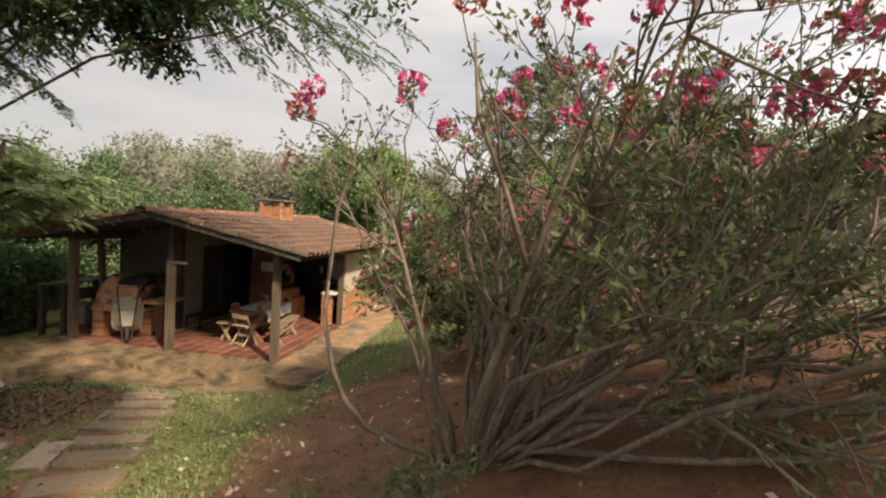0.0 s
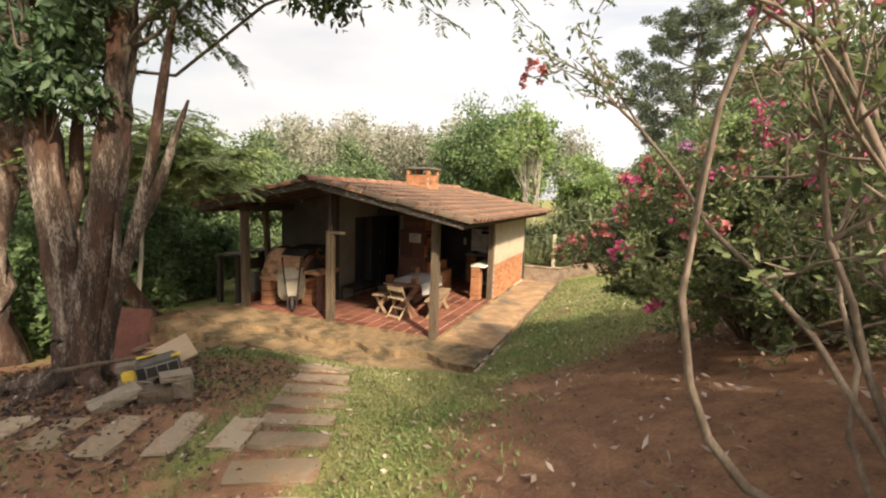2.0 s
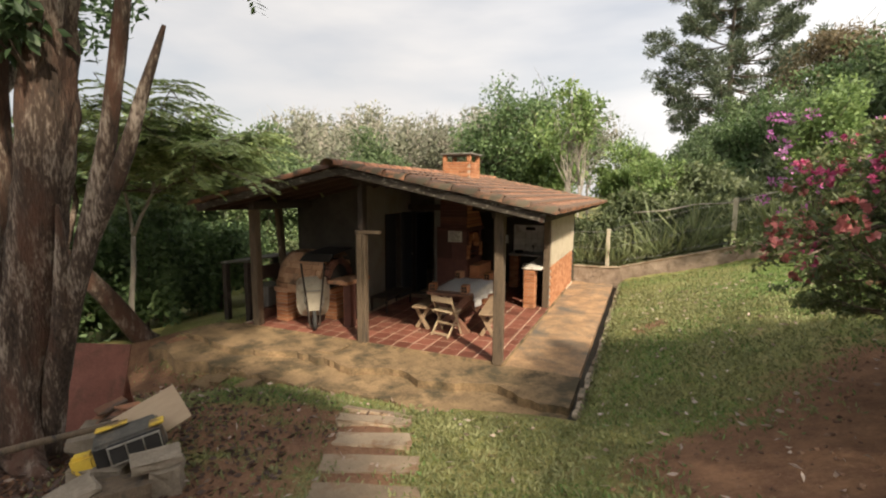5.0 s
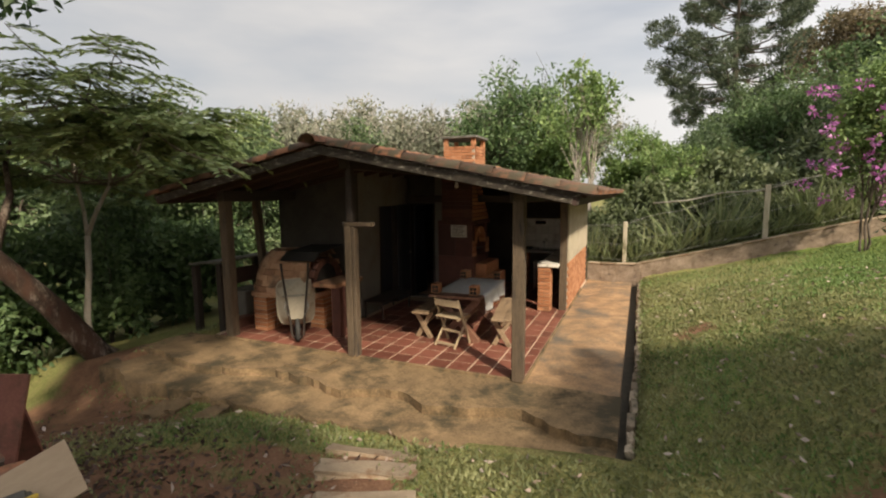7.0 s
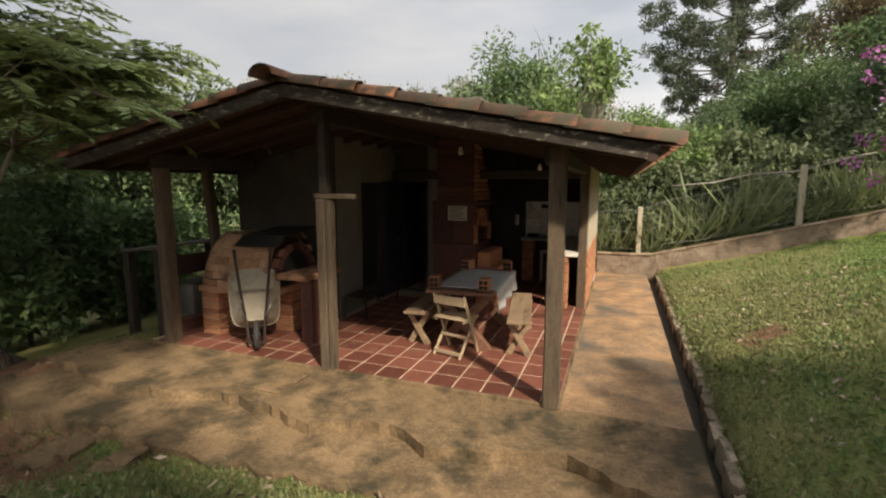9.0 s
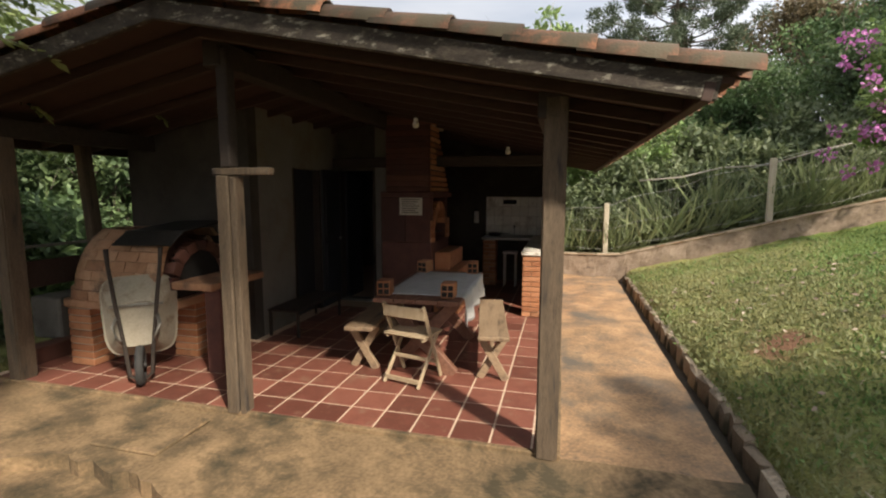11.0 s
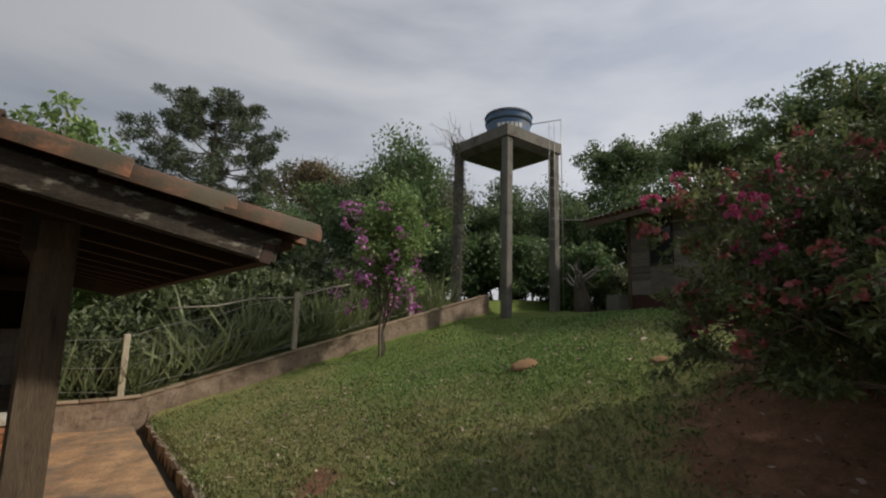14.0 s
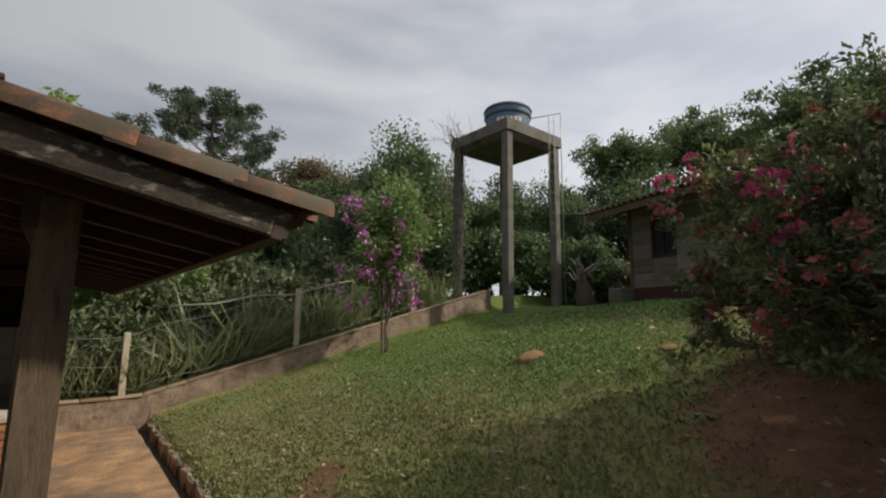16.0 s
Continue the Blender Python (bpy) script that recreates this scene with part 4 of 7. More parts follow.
woods(wood_e, [(1.0, 8.2, 0.42), (2.0, 8.4, 0.5), (3.0, 8.3, 0.45), (3.9, 8.6, 0.55), (4.9, 8.4, 0.5), (5.9, 8.5, 0.55), (6.8, 8.4, 0.5), (0.2, 8.3, 0.45), (0.6, 8.7, 0.75), (2.9, 9.3, 0.85), (4.2, 9.6, 0.9), (5.6, 9.2, 0.9), (7.0, 9.3, 1.0), (8.3, 9.8, 1.1), (3.5, 11, 1.2), (6.0, 11.2, 1.2), (-6.9, 6.5, 0.9), (-7.2, 4.8, 0.8), (-8.9, -5.6, 0.9), (-6.5, 8.6, 1.0), (-4.5, 9.2, 1.0), (-2.5, 9.4, 0.9), (12.6, 9.0, 0.8), (13.8, 7.6, 0.8), (14.2, 6.2, 0.8), (13.6, 5.4, 0.7), (11.2, 9.6, 0.8), (16.5, 3.0, 0.9), (17, -1, 1.0), (-11, -6, 1.2)], rt)
# flat-topped tall trees beyond the house
tall = tree("tall_tree", (0, 0, 0), 13, 9.8, (4.2, 4.2, 2.0), "tall sparse flat-crowned tree beyond the house", "leaf_wood", 120, 110, 0.24, 0.1, 0.2, seed=31, first=0.6, clump=0.30, hollow=0.3)
place(tall, 24.5, 7.0, 0.85)
woods(tall, [(24.0, 1.6, 1.02), (25.0, -2.5, 1.02), (28, 5, 1.0), (20.5, 9.0, 0.8)], rt)
# brown-olive and dark trees beside the pine
rust = tree("broadleaf_tree", (9.4, 19.5, height(9.4, 19.5)), 8, 5.4, (2.6, 2.6, 2.3), "brown-olive broadleaf tree beside the pine", "leaf_rust", 70, 130, 0.2, 0.09, 0.14, seed=27, twigs=2, hollow=0.35)
woods(wood_b, [(2.2, 20.5, 0.62), (4.2, 21.5, 0.74), (6.4, 20.5, 0.82), (0.4, 22.0, 0.55), (7.6, 10.6, 0.8)], rt)
woods(wood_a, [(9.2, 11.4, 1.0)], rt)
# tall pine with tiers of upswept limbs and needle tufts at their ends
def tiered_pine(x, y, top, low, reach, seed):
    rg = np.random.default_rng(seed)
    t = tagged(empty("pine_tree", (x, y, height(x, y))), "tall dark pine with open tiers of upswept limbs", "tree")
    trunk = [((0.12 * math.sin(h * 0.5), 0.1 * math.cos(h * 0.4) - 0.1, h), 0.30 - 0.25 * h / top) for h in np.linspace(-0.3, top - 0.3, 14)]
    runs, cs, rs = [trunk], [], []
    h = low
    while h < top - 0.3:
        f = (h - low) / (top - low)
        wide = reach * (1 - f ** 2.6) ** 0.75 * (0.82 + 0.18 * min(1.0, f * 5))
        turn = rg.random() * 6.3
        n = 7 if f < 0.7 else 6
        for k in range(n):
            a = turn + 2 * math.pi * k / n + rg.normal() * 0.16
            L = max(0.5, wide * rg.uniform(0.68, 1.08))
            out = np.array([math.cos(a), math.sin(a), 0])
            sag = 0.22 * (1 - f)
            run = [(tuple(out * L * u + np.array([0, 0, h - sag * L * math.sin(u * 2.2) + 0.30 * L * u * u])), 0.065 * (1 - 0.75 * u) * (0.45 + 0.55 * L / reach)) for u in (0, 0.25, 0.5, 0.75, 1.0)]
            runs.append(run)
            for u in (0.55, 0.8, 1.0):
                i = min(3, int(u * 4))
                p = np.array(run[i][0]) + (np.array(run[i + 1][0]) - np.array(run[i][0])) * (u * 4 - i)
                for _ in range(1 if u < 0.7 else 2):
                    q = p + rg.normal(size=3) * np.array([0.3, 0.3, 0.12])
                    runs.append([(tuple(p), 0.02), (tuple(q), 0.008)])
                    cs.append(q)
                    rs.append(rg.uniform(0.34, 0.6) * (0.7 + 0.3 * L / reach))
        h += rg.uniform(0.8, 1.1)
    cs.append(np.array([0, 0, top - 0.2]))
    rs.append(0.6)
    tube_part("trunk", runs, "bark", t, sides=6)
    pos = clumps(rg, cs, rs, 190)
    mid = np.repeat(np.array(cs), 190, axis=0)
    leaves("crown", pos, 0.22, 0.06, rg, "leaf_pine", t, dirs=(pos - mid) * 2 + np.array([0, 0, 0.25]), loose=0.4)
    return t


tiered_pine(6.4, 29.0, 13.6, 5.0, 5.0, 35)
# unseen broad trees, added behind the walk's start to shade ground before the hut
shade = tree("shade_tree", (0.6, -12.4, height(0.6, -12.4)), 8, 5.9, (3.3, 3.0, 0.9), "unseen broad tree added to shade the path", "leaf_dark", 160, 150, 0.24, 0.12, 0.22, seed=38, first=0.6, clump=0.75, hollow=0.1, lean=(3.0, 3.3))
shade_b = tree("shade_tree", (10.2, -11.8, height(10.2, -11.8)), 8, 5.2, (1.6, 1.6, 0.9), "unseen broad tree added to shade the shrubs", "leaf_dark", 40, 120, 0.2, 0.09, 0.2, seed=39, first=0.6, clump=0.5, hollow=0.15, lean=(0.3, 0.6))
# slender light tree behind the hut
slim = tree("young_tree", (-0.25, 9.3, height(-0.25, 9.3)), 6, 4.5, (1.4, 1.4, 1.5), "slender light green tree behind the hut", "leaf_light", 44, 48, 0.16, 0.08, 0.055, "bark_pale", seed=35, first=0.4, stems=2, clump=0.26, hollow=0.2, twigs=2)
# feathery tree at the edge of the woods
def feathery_tree(x, y):
    rg = np.random.default_rng(36)
    t = tagged(empty("feathery_tree", (x, y, height(x, y))), "feathery-leaved tree with a slim pale forked trunk", "tree")
    fork = [((0, 0, -0.2), 0.065), ((-0.03, -0.05, 0.7), 0.055), ((0.05, 0.0, 1.4), 0.05), ((0.12, 0.0, 2.1), 0.045)]
    left = [((0.12, 0, 2.1), 0.035), ((0.0, 0.05, 2.5), 0.03), ((-0.2, 0.1, 3.0), 0.025), ((-0.3, 0.1, 3.6), 0.018)]
    right = [((0.12, 0, 2.1), 0.04), ((0.25, 0.1, 2.5), 0.035), ((0.5, 0.2, 2.95), 0.028), ((0.6, 0.25, 3.6), 0.02)]
    mid = [((0.0, 0.05, 2.5), 0.022), ((0.1, -0.1, 3.0), 0.018), ((0.2, -0.2, 3.8), 0.014)]
    limbs = []
    for k in range(32):
        a = 2 * math.pi * k / 32 + rg.normal() * 0.12
        far = rg.uniform(1.2, 3.1)
        top = (left, right, mid)[k % 3]
        e = np.array([0.35 + math.cos(a) * far * 1.1, math.sin(a) * far, 3.2 + 1.6 * rg.random() - 0.2 * far])
        limbs.append(bend(rg, top[-1 - k % 2][0], e, 0.017, 0.004, 6, 0.05))
    # long arching limbs that hang towards the roof
    for e in ((3.4, -1.0, 3.0), (4.1, -0.4, 3.2), (4.3, -1.4, 3.6), (3.6, -1.9, 4.0), (4.4, -0.9, 3.1), (3.0, -2.2, 4.5), (4.0, -2.0, 4.3), (3.0, 0.3, 3.1), (2.6, -1.4, 3.4), (3.9, -1.6, 3.2), (3.3, -1.5, 3.7), (2.4, -2.0, 3.7), (3.7, 0.0, 3.7)):
        run = bend(rg, right[-1][0], e, 0.022, 0.004, 7, 0.04)
        limbs.append([((p[0], p[1], p[2] + 0.3 * math.sin(math.pi * i / 7)), r) for i, (p, r) in enumerate(run)])
    twigs = []
    for run in limbs:
        for k in range(3):
            i = 2 + k % (len(run) - 3)
            p = np.array(run[i][0])
            d = np.array(run[-1][0]) - np.array(run[0][0])
            d = d / np.linalg.norm(d) + rg.normal(size=3) * np.array([0.7, 0.7, 0.15])
            twigs.append(bend(rg, p, p + d / np.linalg.norm(d) * rg.uniform(0.6, 1.0), 0.007, 0.003, 3, 0.05))
    tube_part("trunk", [fork, left, right, mid], "bark_pale", t, "slim pale trunk", sides=9)
    tagged(tube_part("limb_frame", limbs + twigs, "twig", t, sides=5), kind="stuff")
    fronds(rg, limbs + twigs, 11, 0.46, 13, 0.12, 0.042, "leaf_feather", t)
    return t


feathery_tree(-7.6, -0.3)
# second large trunk at the edge of the woods
edge_tree = tree("broadleaf_tree", (-7.2, -3.0, height(-7.2, -3.0)), 8, 6.2, (2.6, 2.6, 2.0), "thick-trunked broadleaf tree at the edge of the woods", "leaf_dark", 60, 110, 0.2, 0.09, 0.30, "bark_peel", seed=37, first=0.5)


lt = tagged(empty("leaning_trunk", (-6.74, -0.7, height(-6.74, -0.7))), "dark leaning tree trunk at the edge of the woods", "trunk")
rgl = np.random.default_rng(44)
tube_part("stem", [[((0.0, 0.25, -0.3), 0.26), ((0.0, -0.05, 0.05), 0.19), ((-0.02, -0.6, 0.95), 0.16), ((-0.05, -1.2, 1.75), 0.14), ((-0.15, -1.9, 2.7), 0.11), ((-0.4, -2.6, 4.0), 0.07)],
                   bend(rgl, (-0.05, -1.2, 1.75), (-0.6, -0.6, 3.4), 0.07, 0.02, 4, 0.06)], "bark_peel", lt, sides=9)

# ---- the large forked tree by the path ----
def forked_tree(x, y):
    rg = np.random.default_rng(41)
    z = height(x, y)
    t = tagged(empty("forked_tree", (x, y, z)), "large grey forked tree with peeling bark and dark leaves", "tree")
    ax, up = Vector((0.91, 0.41, 0)), Vector((0, 0, 1))

    def at(s, h, d=0.0):
        """A place s metres across the view, h up, d further off."""
        return tuple(ax * (s - 0.26 + 0.085 * h) + up * h + Vector((-0.41, 0.91, 0)) * d)

    runs = [
        [(at(-0.04, -0.3), 0.25), (at(-0.05, 0.1), 0.19), (at(-0.08, 0.6), 0.165), (at(-0.16, 1.2), 0.155), (at(-0.28, 1.8), 0.15), (at(-0.40, 2.6), 0.145), (at(-0.50, 3.6), 0.14), (at(-0.6, 5.4), 0.10)],
        [(at(0.06, -0.2), 0.22), (at(0.09, 0.5), 0.165), (at(0.14, 1.1), 0.16), (at(0.23, 1.8), 0.155), (at(0.30, 2.7), 0.15), (at(0.36, 3.7), 0.14), (at(0.46, 5.4), 0.10)],
        [(at(-0.26, 1.6, 0.08), 0.09), (at(-0.22, 2.2, 0.2), 0.065), (at(-0.22, 3.0, 0.2), 0.055), (at(-0.16, 4.6, 0.2), 0.045)],
        [(at(-0.02, 0.15), 0.17), (at(-0.3, 0.0), 0.11), (at(-0.75, -0.10), 0.055), (at(-1.2, -0.16), 0.025)],
        [(at(0.0, 0.15), 0.16), (at(-0.1, 0.02, -0.4), 0.10), (at(-0.25, -0.10, -0.85), 0.04)],
        [(at(0.05, 0.15), 0.16), (at(0.35, 0.02, -0.2), 0.09), (at(0.7, -0.08, -0.35), 0.035)],
    ]
    gnarled("trunk", runs, "bark_peel", t, "grey bark peeling to brown", sides=34, depth=0.36)
    dead = [
        [(at(0.20, -0.1, 0.05), 0.11), (at(0.30, 0.6, 0.05), 0.09), (at(0.44, 1.2), 0.08), (at(0.60, 1.8), 0.075), (at(0.72, 2.4), 0.06), (at(0.80, 3.1), 0.05), (at(0.92, 4.2), 0.035)],
        [(at(0.60, 1.75), 0.07), (at(0.84, 2.3), 0.055), (at(0.98, 2.8), 0.04), (at(1.12, 3.25), 0.012)],
        [(at(0.42, 1.1, -0.05), 0.06), (at(0.46, 1.6, -0.08), 0.045), (at(0.45, 2.0, -0.1), 0.01)],
    ]
    gnarled("dead_stem", dead, "bark_peel", t, "bleached dead stem with a broken top", sides=12, seed=3.0)
    limbs, cs, rs = [], [], []
    for k in range(46):
        c = np.array([0.9 + rg.normal() * 1.5, 0.3 + rg.normal() * 1.25, 5.3 + 1.1 * rg.random()])
        cs.append(c)
        rs.append(0.38 + 0.3 * rg.random())
        limbs.append(bend(rg, (runs[k % 2][-1][0] if k % 3 else runs[k % 2][-2][0]), c, 0.024, 0.006, 6, 0.13))
    for k in range(16):
        c = np.array(at(-0.55 + 0.95 * rg.random(), 3.1 + 1.7 * rg.random(), -0.15 - 0.25 * rg.random()))
        cs.append(c)
        rs.append(0.22 + 0.16 * rg.random())
        limbs.append(bend(rg, runs[k % 2][-3][0], c, 0.014, 0.005, 3, 0.08))
    for k in range(34):
        c = np.array([1.9 + rg.normal() * 0.75, 0.8 + rg.normal() * 0.6, 4.5 + 1.2 * rg.random()])
        cs.append(c)
        rs.append(0.3 + 0.2 * rg.random())
        limbs.append(bend(rg, runs[1][-1][0], c, 0.018, 0.005, 6, 0.13))
    tagged(tube_part("crown_frame", limbs, "bark", t, sides=5), kind="stuff")
    leaves("crown", clumps(rg, cs, rs, 170), 0.13, 0.055, rg, "leaf_dark", t, droop=0.6)
    sprays = []
    for k in range(34):
        u = k / 33
        a = np.array([0.9 + 1.2 * rg.random(), 0.5 + 0.5 * rg.random(), 5.2 + 0.4 * rg.random()])
        e = np.array([1.6 + 3.4 * u + rg.normal() * 0.35, 0.1 + 2.6 * u + rg.normal() * 0.8, 4.15 + 0.8 * u + 0.6 * rg.random()])
        run = bend(rg, a, e, 0.018, 0.004, 6, 0.05)
        sprays.append([((p[0], p[1], p[2] + 0.45 * math.sin(math.pi * i / 6)), r) for i, (p, r) in enumerate(run)])
    for k in range(12):
        e = np.array([rg.uniform(-0.6, 1.6), rg.uniform(0.4, 2.0), 3.6 + 1.2 * rg.random()])
        sprays.append(bend(rg, runs[k % 2][-1][0], e, 0.014, 0.004, 5, 0.06))
    tagged(tube_part("spray_frame", sprays, "bark", t, sides=5), kind="stuff")
    fronds(rg, sprays, 14, 0.36, 11, 0.095, 0.032, "leaf_mid", t, droop=0.5, start=0.35)
    return t


forked_tree(-2.29, -4.45)


# ---- azalea shrubs ----
def blossom_meshes(rg, material):
    """A few clusters of five-petalled flowers, to be shared."""
    out = []
    for k in range(5):
        pos, dirs = [], []
        for f in range(7):
            ax = rg.normal(size=3) + np.array([0, 0, 0.5])
            ax /= np.linalg.norm(ax)
            c = ax * rg.uniform(0.035, 0.065)
            u = np.cross(ax, rg.normal(size=3))
            u /= np.linalg.norm(u)
            v = np.cross(ax, u)
            for p in range(6):
                a = 2 * math.pi * p / 6 + rg.random()
                pos.append(c)
                dirs.append(ax * rg.uniform(0.3, 0.8) + u * math.cos(a) + v * math.sin(a))
        me = leaf_mesh("blossom", np.array(pos), 0.036, 0.036, rg, dirs=np.array(dirs), fold=0.35)
        me.materials.append(M[material])
        out.append(me)
    return out


def azalea(name, x, y, seed, label, stands, per=8, petals=40, faded=24, leaf_len=0.05, extra=(), keep_off=(), sides=5, twigs=4, low=0.45, size=1.0):
    """A shrub of many stems. stands: (how many, azimuths, elevations, lengths, how much they rise on the way)."""
    rg = np.random.default_rng(seed)
    z = height(x, y)
    t = tagged(empty(name, (x, y, z)), label, "shrub", group="flowering shrubs")
    runs, tips = list(extra), []

    def clear(p):
        return all((x + p[0] - a) ** 2 + (y + p[1] - b) ** 2 > c * c for a, b, c in keep_off)

    def grow(p, d, length, r, n, rise, wander):
        """One limb; it stops where it would come too near the walk."""
        q, run = p.copy(), [(tuple(p), r)]
        for i in range(n):
            d = d + rg.normal(size=3) * wander + np.array([0, 0, rise])
            d = d / np.linalg.norm(d)
            q = q + d * length / n
            q[2] = max(q[2], height(x + q[0], y + q[1]) - z + 0.08, 0.16 * min(1.0, 3 * math.hypot(q[0], q[1])))
            if not clear(q):
                break
            run.append((tuple(q), r * (1 - 0.7 * (i + 1) / n)))
        if len(run) < n + 1:
            run = [(p, r * (1 - 0.85 * i / len(run))) for i, (p, _) in enumerate(run)]
        if len(run) > 1:
            runs.append(run)
        return run, d

    for count, az, el, ln, rise in stands:
        for s in range(count):
            a, e = rg.uniform(*az), radians(rg.uniform(*el))
            d = np.array([math.cos(a) * math.cos(e), math.sin(a) * math.cos(e), math.sin(e)])
            base = np.array([0.26 * math.cos(a) * rg.random(), 0.26 * math.sin(a) * rg.random(), -0.06])
            L = rg.uniform(*ln)
            stem, sd = grow(base, d, L, rg.uniform(0.012, 0.028), 9, rise, 0.19)
            m = len(stem)
            if m < 4:
                continue
            for k in range(sides):
                i = min(m - 1, int(m * rg.uniform(0.42, 1.0)))
                p = np.array(stem[i][0])
                out = p / (np.linalg.norm(p) + 1e-6)
                side, ed = grow(p, sd * 0.5 + out * 0.6 + rg.normal(size=3) * 0.55, L * rg.uniform(0.16, 0.34), stem[i][1] * 0.62 + 0.002, 4, 0.04, 0.16)
                if len(side) < 3:
                    continue
                for w in range(twigs):
                    j = rg.integers(1, len(side))
                    q = np.array(side[j][0])
                    tw, td = grow(q, ed + rg.normal(size=3) * 0.8, rg.uniform(0.10, 0.24), 0.0055, 2, 0.08, 0.15)
                    if len(tw) > 2:
                        tips.append((np.array(tw[-1][0]), td))
                        tips.append((np.array(tw[-2][0]), td))
                tips.append((np.array(side[-1][0]), ed))
    tagged(tube_part("woody_frame", runs, "twig", t, sides=5), kind="stuff")
    pos, dr = np.array([q for q, _ in tips]), np.array([d for _, d in tips])
    pp = np.repeat(pos, per, axis=0) + rg.normal(size=(len(pos) * per, 3)) * 0.022
    dd = np.repeat(dr, per, axis=0) * 0.6 + rg.normal(size=(len(pp), 3)) * 0.75
    leaves("foliage", pp, leaf_len, leaf_len * 0.4, rg, "leaf_shrub", t, dirs=dd)
    reach = np.linalg.norm((pos - np.array([0, 0, 0.4])) * np.array([0.9, 0.9, 1.15]), axis=1)
    order = np.where((reach > np.quantile(reach, 0.72)) & (pos[:, 2] > low))[0]
    rg.shuffle(order)
    heads = []
    for i in order:
        if len(heads) >= petals + faded:
            break
        if all(np.linalg.norm(pos[i] - h) > 0.13 for h in heads):
            heads.append(pos[i])
    fresh_me, faded_me = blossom_meshes(rg, "petal"), blossom_meshes(rg, "petal_old")
    for k, h in enumerate(heads):
        old = k >= petals
        o = new("withered_blossom" if old else "blossom", (faded_me if old else fresh_me)[k % 5])
        o.parent = t
        o.matrix_basis = Matrix.LocRotScale(h, Euler((rg.random() * 0.8, rg.random() * 0.8, rg.random() * 6.3)), [size * rg.uniform(0.7, 1.25)] * 3)
    return t


side_stem = [[((0.05, 0.0, -0.05), 0.028), ((-0.2, 0.0, 0.0), 0.024), ((-0.42, -0.02, 0.06), 0.021), ((-0.62, -0.07, 0.16), 0.019), ((-0.75, -0.1, 0.32), 0.017), ((-0.82, -0.12, 0.5), 0.015), ((-0.87, -0.16, 0.8), 0.013), ((-0.85, -0.15, 1.1), 0.012), ((-0.82, -0.17, 1.4), 0.01), ((-0.74, -0.16, 1.68), 0.008), ((-0.7, -0.2, 1.9), 0.005)],
             [((0.0, -0.1, -0.05), 0.036), ((0.0, -0.22, 0.3), 0.03), ((0.12, -0.3, 0.75), 0.026), ((0.24, -0.36, 1.15), 0.022), ((0.34, -0.36, 1.5), 0.018), ((0.5, -0.3, 1.95), 0.012), ((0.6, -0.2, 2.3), 0.008)],
             [((0.24, -0.36, 1.15), 0.016), ((0.12, -0.42, 1.5), 0.013), ((-0.05, -0.4, 1.9), 0.012), ((-0.1, -0.35, 2.3), 0.006)]]
path_off = [(4.5, -8.55, 1.3), (5.0, -7.9, 0.7), (3.9, -8.2, 1.2), (3.4, -7.7, 1.1), (2.8, -7.3, 1.1), (2.3, -6.8, 1.1), (1.6, -5.8, 1.1)]
azalea("azalea_shrub", 4.42, -5.95, 51, "large leggy azalea with bare stems and magenta blossoms",
       [(10, (1.2, 4.0), (66, 86), (1.7, 2.7), 0.03), (24, (-0.9, 1.5), (42, 78), (1.9, 3.0), 0.02), (9, (-0.6, 0.9), (20, 42), (2.0, 3.3), 0.02), (2, (1.5, 4.2), (40, 70), (0.5, 0.9), 0.05)],
       per=6, petals=56, faded=40, sides=6, twigs=4, leaf_len=0.045, size=1.1, extra=side_stem, keep_off=path_off, low=0.9)
azalea("azalea_shrub", 5.9, -5.3, 53, "spreading azalea with long bare branches",
       [(20, (0, 6.3), (25, 75), (1.3, 2.3), 0.02), (8, (-1.2, 1.2), (12, 35), (1.6, 2.4), 0.03)], per=5, petals=14, faded=12, keep_off=path_off, low=0.9, sides=6, twigs=5)
azalea("azalea_shrub", 4.66, -2.42, 52, "rounded azalea covered in pink and orange blossoms",
       [(54, (0, 6.3), (15, 42), (1.45, 2.0), 0.03), (44, (0, 6.3), (38, 85), (1.3, 1.8), 0.0)], per=15, petals=80, faded=120, leaf_len=0.058, sides=7, twigs=5, low=0.3, size=1.1, keep_off=[(0.9, -1.3, 1.6), (1.2, -3.2, 1.3), (3.4, 1.1, 1.9), (5.6, 1.3, 1.9)])

# mauve flowering tree on the lawn
mauve = tree("mauve_flowering_tree", (5.29, 6.1, height(5.29, 6.1)), 4, 2.45, (1.05, 1.05, 1.6), "slim light green tree with mauve blossoms", "leaf_light", 60, 130, 0.12, 0.05, 0.035, "bark", seed=61, first=0.35, stems=3, hollow=0.2, clump=0.3)
rg = np.random.default_rng(62)
for k in range(36):
    a = rg.random() * 6.3
    q = np.array([math.cos(a) * rg.uniform(0.4, 1.0), math.sin(a) * rg.uniform(0.4, 1.0), rg.uniform(0.9, 3.2)])
    pp = q + rg.normal(size=(22, 3)) * 0.045
    leaves("blossom", pp, 0.075, 0.065, rg, "petal_mauve", mauve, dirs=(pp - q) * 12)

# ---- lawn blades and fallen leaves ----
rg = np.random.default_rng(71)
n = 330000
gx, gy = rg.uniform(-6.0, 9.0, n), rg.uniform(-8.5, 7.1, n)
near = rg.random(n) < np.clip(1.25 - np.hypot(gx - 1.5, gy + 1.5) / 9.0, 0.12, 1)
gx, gy = gx[near], gy[near]
keep = np.array([not (-5.2 < a < 1.36 and -1.45 < b < 7.2) and rg.random() > bare(a, b) * 1.15 - 0.1 for a, b in zip(gx, gy)])
